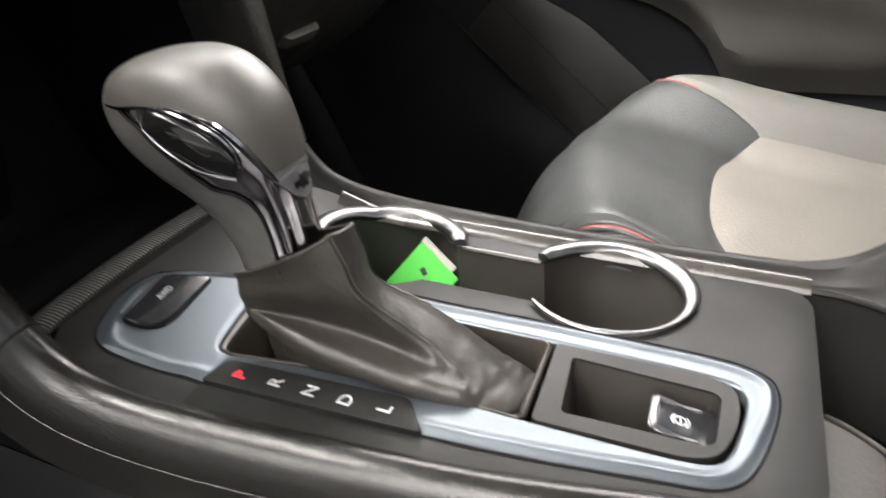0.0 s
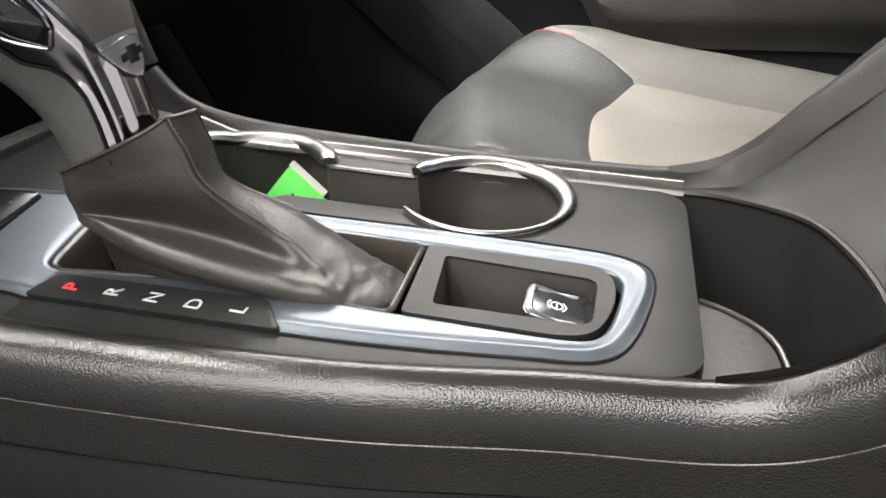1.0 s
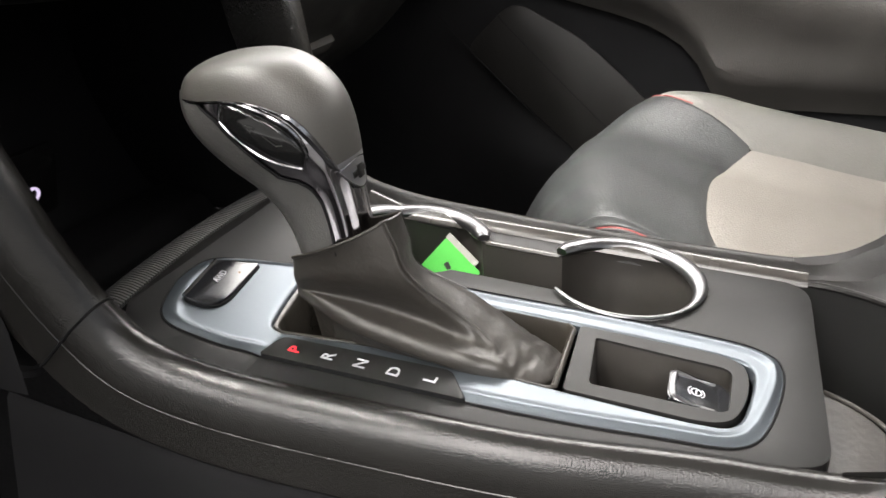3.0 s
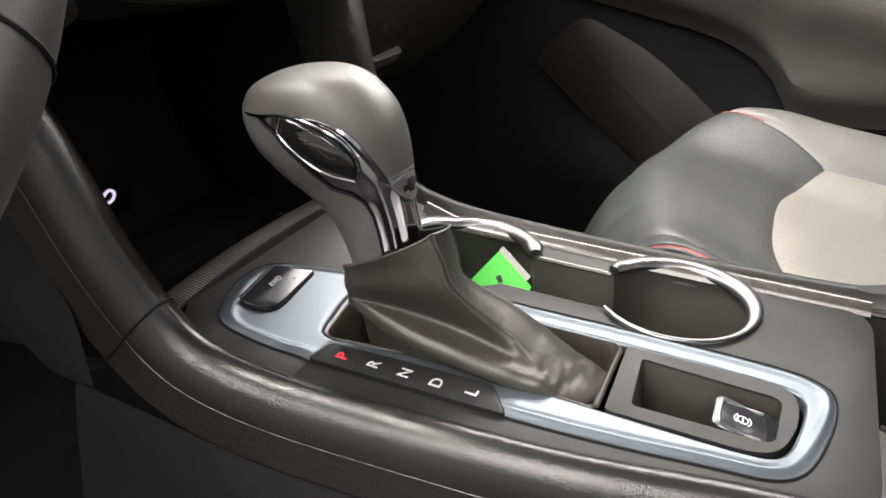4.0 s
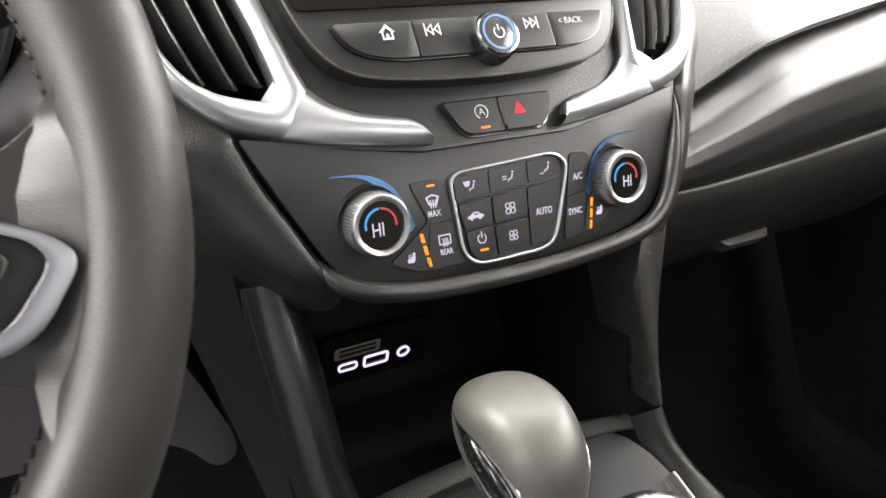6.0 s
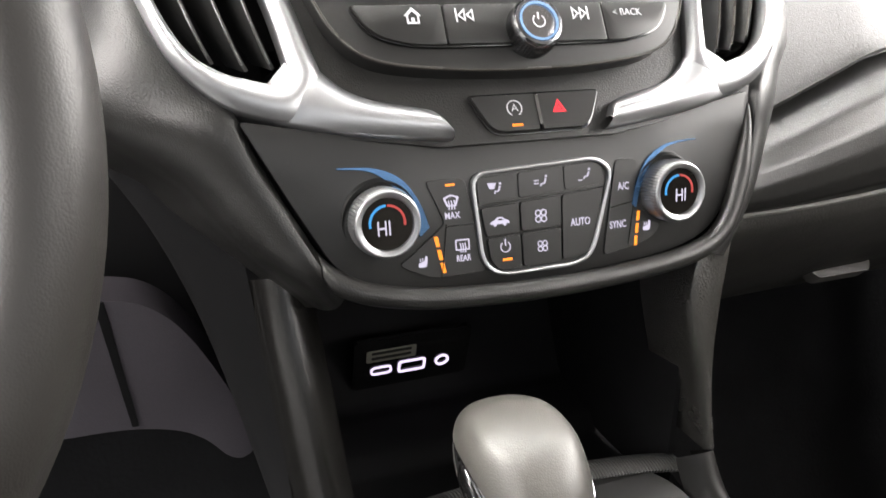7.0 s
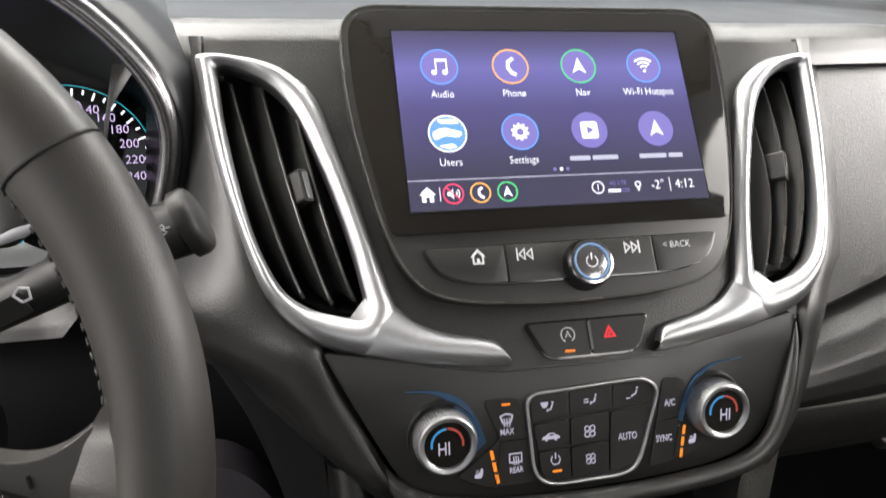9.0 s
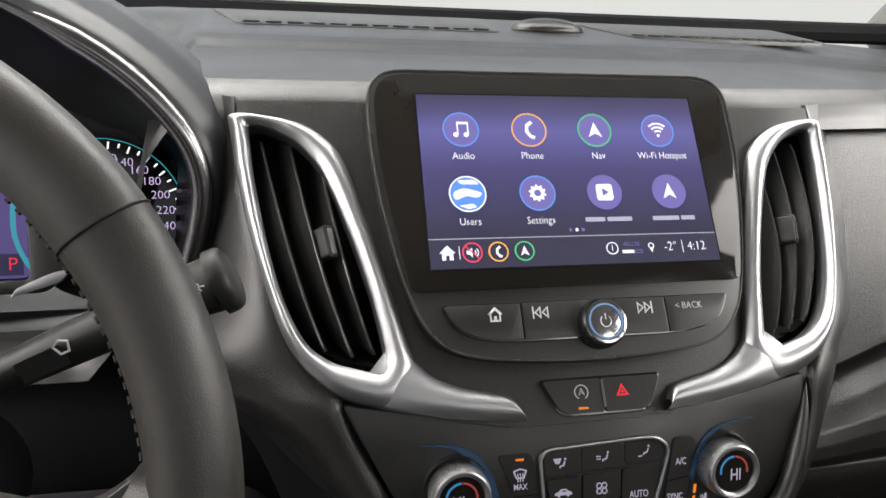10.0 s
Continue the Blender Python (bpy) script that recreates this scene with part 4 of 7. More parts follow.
VENT_OUT = [(0.2050, 0.8715), (0.2042, 0.8640), (0.2010, 0.8435), (0.1950, 0.8150), (0.1855, 0.7840), (0.1740, 0.7560), (0.1580, 0.7385), (0.1400, 0.7290), (0.1180, 0.7260), (0.1050, 0.7400), (0.1080, 0.7560), (0.1155, 0.7820), (0.1253, 0.8133), (0.1375, 0.8470), (0.1500, 0.8610), (0.1660, 0.8690), (0.1870, 0.8725), (0.1985, 0.8732)]
VENT_IN = [(0.1935, 0.8650), (0.1927, 0.8590), (0.1905, 0.8400), (0.1850, 0.8110), (0.1765, 0.7800), (0.1650, 0.7580), (0.1520, 0.7480), (0.1380, 0.7435), (0.1255, 0.7415), (0.1205, 0.7460), (0.1215, 0.7560), (0.1275, 0.7815), (0.1384, 0.8136), (0.1510, 0.8420), (0.1640, 0.8565), (0.1760, 0.8630), (0.1850, 0.8660), (0.1905, 0.8665)]
BLADE_LOW = [(0.0438, 0.7140), (0.0480, 0.7140), (0.063, 0.7153), (0.085, 0.7178), (0.105, 0.7207), (0.124, 0.7246), (0.142, 0.7300)]
BLADE_HIGH = [(0.0462, 0.7190), (0.0510, 0.7258), (0.062, 0.7287), (0.080, 0.7320), (0.095, 0.7378), (0.1075, 0.7480), (0.117, 0.7540)]

dash = thing("dashboard", (0, 0.9, 0.5), "charcoal soft touch dashboard with silver framed air vents", "dashboard")


def on_face(bm, out=0.0):
    for v in bm.verts:
        x, z, w = v.co.x, v.co.y, v.co.z
        v.co = Vector((x, face_y(x, z) - (out + w) * 0.84, z + (out + w) * 0.55))
    return bm


skin_half = [(0.050, 0.7118), (0.090, 0.7172), (0.118, 0.7222), (0.139, 0.7300), (0.157, 0.7425), (0.171, 0.760), (0.182, 0.783), (0.192, 0.813), (0.198, 0.844), (0.2005, 0.882)]
skin = [Vector((x, z)) for x, z in skin_half] + [Vector((-x, z)) for x, z in reversed(skin_half)]
hole = spline([(a, b, 0) for a, b in VENT_IN], 60, True)
hole_mid = sum(hole, Vector()) / 60
hole = [p + (p - hole_mid).normalized() * 0.0028 for p in hole]
holes = [[Vector((s * p.x, p.y)) for p in hole] for s in (-1, 1)]
bm = slab([skin, *holes], FLAT, 0.004)
for x in (-0.2, -0.17, -0.14, -0.12, -0.06, 0.0, 0.06, 0.12, 0.14, 0.17, 0.2):
    bmesh.ops.bisect_plane(bm, geom=bm.verts[:] + bm.edges[:] + bm.faces[:], plane_co=(x, 0, 0), plane_no=(1, 0, 0))
part("stack_skin", on_face(bm), GRAIN_SOFT, dash, "pebble grained center stack skin")

for side in (-1, 1):
    vent = tagged(new("air_vent"), "satin silver framed air vent in the dashboard", "air vent", "center air vents")
    vent.location = (side * 0.155, face_y(0.155, 0.80), 0.74)
    bpy.context.view_layer.update()
    i_ = spline([(a, b, 0) for a, b in VENT_IN], 90, True)
    ring_in, ring_out = (spline([(a, b, 0) for a, b in loop], 180, True) for loop in (VENT_IN, VENT_OUT))
    low, high = spline([(a, b, 0) for a, b in BLADE_LOW], 61), spline([(a, b, 0) for a, b in BLADE_HIGH], 61)

    def swell(v):
        """Height of the frame's rounded section and the way across it."""
        k = min(1.0, max(0.0, (v - 0.08) / 0.84))
        edge = max(0.0, 0.08 - min(v, 1 - v)) / 0.08
        return k, 0.0036 + 0.0050 * max(0.0, math.sin(math.pi * k)) ** 0.9 - 0.011 * edge

    def ring_f(u, v, side=side):
        k, h = swell(v)
        p = ring_in[round(u * 180) % 180].lerp(ring_out[round(u * 180) % 180], k)
        return Vector((side * p.x, p.y, h))

    def blade_f(u, v, side=side):
        k, h = swell(v)
        p = low[round(u * 60)].lerp(high[round(u * 60)], k)
        return Vector((side * p.x, p.y, h - 0.004 * smooth_step(0.78, 1.0, u)))

    part("vent_frame", on_face(sheet(ring_f, 180, 24, close_u=True)), SILVER, vent, "satin silver vent frame", angle=80)
    part("vent_blade", on_face(sheet(blade_f, 60, 24)), SILVER, vent, "satin silver blade under the screen", angle=80)

    def duct_f(u, v, i_=i_, side=side):
        p = i_[round(u * 90) % 90]
        return (side * (p.x + 0.004 * v), face_y(p.x, p.y) + 0.008 + 0.06 * v, p.y - 0.012 * v)

    part("vent_duct", sheet(duct_f, 90, 3, close_u=True), GLOSS, vent)
    lay = ((0.187, 0.154, 0.858, 0.751), (0.170, 0.139, 0.856, 0.7475), (0.1515, 0.1265, 0.842, 0.748))
    if side > 0:
        lay = ((0.181, 0.155, 0.858, 0.753), (0.164, 0.143, 0.857, 0.749), (0.148, 0.131, 0.842, 0.747))
    for xt, xb, zt, zb in lay:
        def vane_f(u, v, xt=xt, xb=xb, zt=zt, zb=zb, side=side):
            z = zb + (zt - zb) * u
            x = xb + (xt - xb) * u ** 0.85
            x += (0.0005 if side < 0 else 0.005) * math.sin(math.pi * u)
            wide = 0.0125 * math.sin(math.pi * (0.12 + 0.80 * u)) ** 0.6
            return (side * x - wide * v, face_y(x, z) + 0.004 + 0.020 * v - 0.006 * math.sin(math.pi * u), z)
        part("vane", sheet(vane_f, 24, 5, thick=0.0020), SATIN, vent)
        # paler bead that draws the highlight down the vane's front edge
        front = [Vector(vane_f(f, 0)) + Vector((0.0006, -0.0004, 0)) for f in np.linspace(0.03, 0.97, 20)]
        part("vane_edge", tube(front, 0.0007, 6), EDGE, vent)
    tab_x = -0.1478 if side < 0 else 0.1610
    tab = leaning(tab_x, face_y(tab_x, 0.8075) - 0.005, 0.8075, 34.6) @ pose(0, 0, 0, 0, 0, -side * 9) @ pose(0, 0, 0, 0, 40, 0)
    slider = part("vent_tab", slab(rect(-0.0040, -0.0098, 0.0040, 0.0098, 0.0022), tab, 0.016, 0.0016, seg=3), SATIN, vent, "sliding vent tab")
    part("tab_cap", slab(rect(-0.0012, -0.0080, 0.0028, 0.0080, 0.0014), tab, 0.002, 0.0006, top=0.0006), RING if side < 0 else EDGE, slider, "pale front of the tab")

# hazard and stop-start buttons
hz = leaning(0.0055, 0.6235, 0.7255, 33.4)
switch = thing("hazard_switch", (0.004, 0.62, 0.715), "black hazard and stop-start switch pair below the screen", "switch")
part("switch_bezel", slab(rounded([(-0.0385, 0.0105, 0.004), (0.0395, 0.0105, 0.004), (0.029, -0.012, 0.008), (-0.028, -0.012, 0.008)]), hz, 0.016, 0.002, top=-0.001), GLOSS, switch)
part("start_stop_key", slab(rounded([(-0.0365, 0.009, 0.003), (-0.001, 0.009, 0.001), (-0.001, -0.0105, 0.001), (-0.027, -0.0105, 0.007)]), hz, 0.005, 0.001, top=0.0012), BUTTON, switch, angle=12)
part("hazard_key", slab(rounded([(0.001, 0.009, 0.001), (0.0375, 0.009, 0.003), (0.028, -0.0105, 0.007), (0.001, -0.0105, 0.001)]), hz, 0.005, 0.001, top=0.0012), BUTTON, switch, angle=12)
plate("key_divider", rect(-0.0009, -0.008, 0.0009, 0.008, 0.0004), hz, DARKCHROME, switch, top=0.0018, depth=0.002)
plate("hazard_mark", [rounded([(0.008, -0.002, 0.0004), (0.0160, -0.002, 0.0004), (0.012, 0.0052, 0.0004)], 2), rounded([(0.0097, -0.0010, 0), (0.0143, -0.0010, 0), (0.012, 0.0031, 0)])], hz, L_RED, switch, top=0.0015)
plate("hazard_mark", [rounded([(0.0108, -0.0003, 0.0), (0.0132, -0.0003, 0.0), (0.012, 0.0017, 0)])], hz, L_RED, switch, top=0.0015)
plate("stop_mark", arcband(-0.0135, 0.0015, 0.0044, 0.0006, -60, 240, 20), hz, LEGEND, switch, top=0.0015)
letters("letter", "A", 0.0062, hz, -0.0135, 0.0014, LEGEND, switch, z=0.0013)
plate("indicator", rect(-0.0165, -0.0083, -0.0105, -0.0070, 0.0003), hz, L_AMBER, switch, top=0.0015)

# ---- climate panel ----
AF = leaning(0, 0.604, 0.655, 15.6)
def av(z):
    return (z - 0.655) / math.cos(radians(15.6))
climate = thing("climate_control_panel", (0, 0.62, 0.645), "black climate control panel with two chrome temperature dials", "control panel")
panel_out = rounded([(-0.146, av(0.729), 0.004), (-0.05, av(0.7105), 0.02), (0.05, av(0.7105), 0.02), (0.142, av(0.729), 0.004), (0.134, av(0.690), 0.03), (0.117, av(0.656), 0.02), (0.085, av(0.644), 0.03), (0.0, av(0.639), 0.05), (-0.075, av(0.643), 0.02), (-0.106, av(0.655), 0.012), (-0.122, av(0.683), 0.02)])
part("panel_face", slab(panel_out, AF, 0.02, 0.0015), PANEL, climate, "satin black panel face")
lip_path = spline([(-0.117, av(0.668), -0.004), (-0.1125, av(0.6585), 0.0), (-0.104, av(0.650), 0.003), (-0.088, av(0.644), 0.006), (-0.055, av(0.6385), 0.006), (0.0, av(0.636), 0.006), (0.05, av(0.6375), 0.006), (0.095, av(0.643), 0.006), (0.118, av(0.654), 0.004), (0.131, av(0.676), 0.002), (0.139, av(0.703), 0.001), (0.1435, av(0.722), -0.002)], 70)
lip_world = [AF @ p for p in lip_path]
part("panel_lip", tube(lip_world, lambda f: 0.0056 * min(1, 0.08 + 6 * min(f, 1 - f)), 12, up=AF.to_3x3() @ Vector((0, 0, 1))), GRAIN_SOFT, climate, "grained lip round the panel")


def under_f(u, v):
    p = lip_path[2 + round(u * 46)]
    q = AF @ (p + Vector((0, 0, -0.002)))
    return q + Vector((0, 0.075 * v ** 1.5, -0.012 * math.sin(v * math.pi / 2)))


part("panel_underside", sheet(under_f, 46, 8), HULL, climate)


def flank(inner, outer, n=48, bow=0.0, curl=0.004):
    """A skin from an inner line rolling out towards the seats and back to an outer line."""
    a, b = spline(inner, n + 1), spline(outer, n + 1)

    def f(u, v):
        p = a[round(u * n)].lerp(b[round(u * n)], v)
        p.y = a[round(u * n)].y + (b[round(u * n)].y - a[round(u * n)].y) * v ** (1.15 + 0.55 * smooth_step(0.15, 0.45, u))
        return p + Vector((0, -bow * smooth_step(0.1, 0.4, u) * math.sin(math.pi * min(1.0, v * 1.5)) ** 0.8 if v < 0.667 else 0.0, 0)) + Vector((0, curl * math.exp(-(v / 0.03) ** 2), 0))
    return sheet(f, n, 24)


def edge_at(x, z, back=0.0):
    return (x, face_y(x, z) + back, z)


LEFT_IN = [edge_at(-0.2005, 0.884), edge_at(-0.198, 0.843), edge_at(-0.192, 0.812), edge_at(-0.182, 0.782), edge_at(-0.171, 0.759), edge_at(-0.157, 0.742, -0.001), (-0.1465, 0.6265, 0.7305), (-0.137, 0.6185, 0.706), (-0.1225, 0.6095, 0.679), (-0.112, 0.6040, 0.659), (-0.102, 0.6120, 0.641)]
LEFT_OUT = [(-0.237, 0.79, 0.884), (-0.240, 0.775, 0.85), (-0.244, 0.77, 0.81), (-0.248, 0.76, 0.77), (-0.272, 0.742, 0.735), (-0.262, 0.725, 0.715), (-0.232, 0.706, 0.702), (-0.196, 0.695, 0.685), (-0.178, 0.685, 0.667), (-0.153, 0.672, 0.645), (-0.121, 0.652, 0.618)]
part("driver_flank", flank(LEFT_IN, LEFT_OUT, bow=0.006), GRAIN_SOFT, dash, "grained skin beside the driver vent")
RIGHT_IN = [edge_at(0.2005, 0.884), edge_at(0.198, 0.843), edge_at(0.192, 0.812), edge_at(0.182, 0.782), edge_at(0.171, 0.759), edge_at(0.157, 0.742, -0.001), (0.1475, 0.6265, 0.7285), (0.1450, 0.620, 0.708), (0.1375, 0.611, 0.682), (0.126, 0.605, 0.658), (0.112, 0.603, 0.640)]
RIGHT_OUT = [(0.260, 0.785, 0.884), (0.262, 0.778, 0.85), (0.262, 0.752, 0.81), (0.254, 0.735, 0.77), (0.235, 0.706, 0.745), (0.215, 0.688, 0.732), (0.200, 0.665, 0.712), (0.188, 0.660, 0.690), (0.170, 0.645, 0.665), (0.151, 0.627, 0.648), (0.140, 0.616, 0.632)]
part("passenger_flank", flank(RIGHT_IN, RIGHT_OUT, n=60, bow=0.004), GRAIN_SOFT, dash, "grained skin beside the passenger vent")
LEG_IN = spline([(0.126, 0.606, 0.660), (0.110, 0.604, 0.640), (0.1045, 0.602, 0.622), (0.1052, 0.600, 0.600), (0.1105, 0.599, 0.577), (0.1175, 0.599, 0.553), (0.1235, 0.598, 0.527), (0.1285, 0.595, 0.500)], 51)
LEG_OUT = spline([(0.158, 0.634, 0.668), (0.147, 0.622, 0.648), (0.1385, 0.613, 0.628), (0.1335, 0.608, 0.603), (0.1315, 0.605, 0.578), (0.1312, 0.602, 0.553), (0.1340, 0.600, 0.527), (0.1385, 0.597, 0.500)], 51)


def leg_f(u, v):
    """The leg from the dash to the console: a rounded face, its inner side turning into the cubby and its outer into the footwell."""
    a, b = LEG_IN[round(u * 50)], LEG_OUT[round(u * 50)]
    if v < 0.25:
        return a + Vector((-0.002, 0.05, 0)) * (1 - v / 0.25)
    if v > 0.75:
        return b + Vector((0.001, 0.06, 0)) * ((v - 0.75) / 0.25)
    k = (v - 0.25) / 0.5
    return a.lerp(b, k) + Vector((0, -0.0045 * math.sin(math.pi * k) ** 0.7, 0.0012 * math.sin(math.pi * k)))


part("console_leg", sheet(leg_f, 50, 40), LEGSKIN, dash, "coarse grained leg running down to the console, coloured as brightly lit", angle=60)

frame_out = rounded([(-0.036, av(0.6975), 0.009), (0.038, av(0.7005), 0.008), (0.048, av(0.693), 0.006), (0.034, av(0.649), 0.012), (0.022, av(0.6445), 0.008), (-0.024, av(0.6445), 0.010), (-0.033, av(0.652), 0.008)], 6)
pad = part("key_frame", slab([frame_out, shrink(frame_out, 0.0024)], AF, 0.006, 0.0008, top=0.0030), SILVER, climate, "satin chrome rounded key frame")
keys = [
    [(-0.032, 0.6945), (-0.0095, 0.6955), (-0.0095, 0.6825), (-0.0315, 0.6812)],
    [(-0.0085, 0.6955), (0.0175, 0.6970), (0.0175, 0.6840), (-0.0085, 0.6826)],
    [(0.0185, 0.6970), (0.0415, 0.6975), (0.0425, 0.6858), (0.0185, 0.6841)],
    [(-0.0310, 0.6795), (-0.0095, 0.6805), (-0.0095, 0.6655), (-0.0285, 0.6650)],
    [(-0.0085, 0.6806), (0.0155, 0.6818), (0.0150, 0.6662), (-0.0085, 0.6656)],
    [(0.0165, 0.6819), (0.0415, 0.6838), (0.0345, 0.6560), (0.030, 0.6505), (0.0150, 0.6485)],
    [(-0.0283, 0.6640), (-0.0095, 0.6645), (-0.0095, 0.6475), (-0.0225, 0.6478), (-0.0270, 0.6530)],
    [(-0.0085, 0.6646), (0.0148, 0.6652), (0.0140, 0.6480), (-0.0085, 0.6475)],
]
for n_, k in enumerate(keys):
    part("key", slab(rounded([(x, av(z), 0.0022) for x, z in k], 3), AF, 0.004, 0.0008, top=0.0016 if n_ > 2 else 0.0008), BUTTON, pad, angle=12)
part("key_ridge", tube([AF @ Vector((x, av(0.6805 + 0.052 * (x + 0.03)), 0.0016)) for x in np.linspace(-0.031, 0.0425, 6)], 0.0004, 6), SATIN, pad)


def mark(loops, top=0.0019, m=AF, mt=None, parent=None, name="symbol"):
    return plate(name, loops, m, mt or L_WHITE, parent or climate, top=top, depth=0.0003)


def person_mark(x, z, flip=1):
    y = av(z)
    mark(disc(x + 0.0013 * flip, y + 0.0025, 0.0007, 10))
    mark(stroke([(x + 0.0011 * flip, y + 0.0013), (x + 0.0002 * flip, y - 0.0012), (x - 0.0017 * flip, y - 0.0014), (x - 0.0021 * flip, y - 0.0026)], 0.0009))


def fan_mark(x, z, r):
    y = av(z)
    for a in (45, 135, 225, 315):
        c = (x + r * 0.55 * math.cos(radians(a)), y + r * 0.55 * math.sin(radians(a)))
        mark(ringloop(*c, r * 0.44, r * 0.15, 14))


person_mark(-0.0205, 0.6885)
mark(rounded([(-0.0265, av(0.6915), 0), (-0.0215, av(0.6915), 0), (-0.0228, av(0.6885), 0), (-0.0252, av(0.6885), 0)]))
person_mark(0.006, 0.690)
mark(stroke([(0.000, av(0.6905)), (0.0028, av(0.6905))], 0.0007))
mark(stroke([(0.000, av(0.6890)), (0.0028, av(0.6890))], 0.0007))
person_mark(0.032, 0.6915)
mark(stroke([(0.0265, av(0.6885)), (0.029, av(0.6885))], 0.0007))
car = [(-0.0262, 0.6708), (-0.0258, 0.6722), (-0.0238, 0.6728), (-0.0222, 0.6742), (-0.0192, 0.6742), (-0.0176, 0.6729), (-0.0156, 0.6722), (-0.0154, 0.6708)]
mark([rounded([(x, av(z), 0.0004) for x, z in car], 3), rounded([(-0.0222, av(0.6726), 0.0002), (-0.0214, av(0.6735), 0.0002), (-0.0194, av(0.6735), 0.0002), (-0.0186, av(0.6726), 0.0002)], 3)])
for x in (-0.0236, -0.0180):
    mark(disc(x, av(0.6706), 0.0009, 10))
fan_mark(0.003, 0.6725, 0.0042)
fan_mark(0.003, 0.6570, 0.0036)
letters("letter_mark", "AUTO", 0.0058, AF, 0.0265, av(0.6670), L_WHITE, pad, z=0.0016, width=0.74, weight=0.012)
mark(arcband(-0.0185, av(0.6590), 0.0030, 0.0006, -235, 55, 18))
mark(stroke([(-0.0185, av(0.6595)), (-0.0185, av(0.6630))], 0.0007))
mark(rect(-0.0205, av(0.6520), -0.0150, av(0.6532), 0.0003), mt=L_AMBER, name="indicator")

# flanking keys
for side, out in ((-1, [(-0.0595, 0.6955, 0.003), (-0.0385, 0.6955, 0.004), (-0.0300, 0.6480, 0.003), (-0.058, 0.6475, 0.006), (-0.078, 0.656, 0.01), (-0.0700, 0.6600, 0.003), (-0.0505, 0.6740, 0.003)]), (1, [(0.0505, 0.6975, 0.003), (0.0655, 0.6975, 0.006), (0.0600, 0.6735, 0.003), (0.0790, 0.6615, 0.004), (0.0720, 0.6530, 0.008), (0.0400, 0.6470, 0.004)])):
    part("key", slab(rounded([(x, av(z), r) for x, z, r in out], 4), AF, 0.003, 0.0008, top=0.0010), BUTTON, climate, angle=12)
for pts in ([(-0.0500, 0.6725), (-0.0345, 0.6725)], [(-0.0500, 0.6735), (-0.0545, 0.6480)], [(0.0455, 0.6725), (0.0605, 0.6745)], [(0.0605, 0.6725), (0.0560, 0.6520)]):
    mark(stroke([(x, av(z)) for x, z in pts], 0.0005), top=0.0013, mt=GLOSS, name="key_gap")
letters("letter_mark", "MAX", 0.0048, AF, -0.0465, av(0.6775), L_WHITE, climate, z=0.0011, width=0.8, weight=0.012)
letters("letter_mark", "REAR", 0.0046, AF, -0.0420, av(0.6560), L_WHITE, climate, z=0.0011, width=0.74, weight=0.012)
letters("letter_mark", "A/C", 0.0058, AF, 0.0545, av(0.6830), L_WHITE, climate, z=0.0011, width=0.74, weight=0.012)
letters("letter_mark", "SYNC", 0.0056, AF, 0.0500, av(0.6630), L_WHITE, climate, z=0.0011, width=0.74, weight=0.012)
mark([rounded([(-0.0508, av(0.6865), 0.0006), (-0.0465, av(0.6880), 0.001), (-0.0422, av(0.6865), 0.0006), (-0.0440, av(0.6820), 0.0004), (-0.0490, av(0.6820), 0.0004)]), rounded([(-0.0496, av(0.6860), 0.0006), (-0.0465, av(0.6871), 0.001), (-0.0434, av(0.6860), 0.0006), (-0.0448, av(0.6828), 0.0004), (-0.0482, av(0.6828), 0.0004)])], top=0.0013)
mark([rect(-0.0460, av(0.6600), -0.0382, av(0.6655), 0.0005), rect(-0.0453, av(0.6607), -0.0389, av(0.6648), 0.0003)], top=0.0013)
for x, z0, z1 in ((-0.0480, 0.6805, 0.6850), (-0.0465, 0.6805, 0.6850), (-0.0450, 0.6805, 0.6850), (-0.0434, 0.6590, 0.6635), (-0.0421, 0.6590, 0.6635), (-0.0408, 0.6590, 0.6635)):
    mark(stroke([(x, av(z0)), (x + 0.0004, av((z0 + z1) / 2)), (x, av(z1))], 0.0006), top=0.0014)
mark(rect(-0.0490, av(0.6920), -0.0440, av(0.6931), 0.0003), top=0.0013, mt=L_AMBER, name="indicator")
for i in range(3):
    mark(rounded([(-0.0572 + 0.0012 * i, av(0.6682 - 0.0066 * i), 0), (-0.0552 + 0.0012 * i, av(0.6682 - 0.0066 * i), 0), (-0.0543 + 0.0012 * i, av(0.6632 - 0.0066 * i), 0), (-0.0563 + 0.0012 * i, av(0.6632 - 0.0066 * i), 0)]), top=0.0013, mt=L_AMBER, name="seat_heat_bar")
    mark(rounded([(0.0628 - 0.0011 * i, av(0.6690 - 0.0066 * i), 0), (0.0645 - 0.0011 * i, av(0.6690 - 0.0066 * i), 0), (0.0637 - 0.0011 * i, av(0.6640 - 0.0066 * i), 0), (0.0620 - 0.0011 * i, av(0.6640 - 0.0066 * i), 0)]), top=0.0013, mt=L_AMBER, name="seat_heat_bar")
for x, z in ((-0.0640, 0.6562), (0.0685, 0.6602)):
    heater = [(-0.0024, -0.0020, 0.0005), (0.0014, -0.0022, 0.0006), (0.0023, -0.0004, 0.0006), (0.0026, 0.0030, 0.0004), (0.0015, 0.0032, 0.0004), (0.0008, 0.0008, 0.0003), (-0.0022, 0.0000, 0.0004)]
    mark(rounded([(x + a, av(z + b), r) for a, b, r in heater], 3), top=0.0013)
    for k in (-0.0014, -0.0002):
        mark(stroke([(x + k, av(z + 0.0008)), (x + k + 0.0003, av(z + 0.0016)), (x + k, av(z + 0.0024))], 0.0004), top=0.0013)
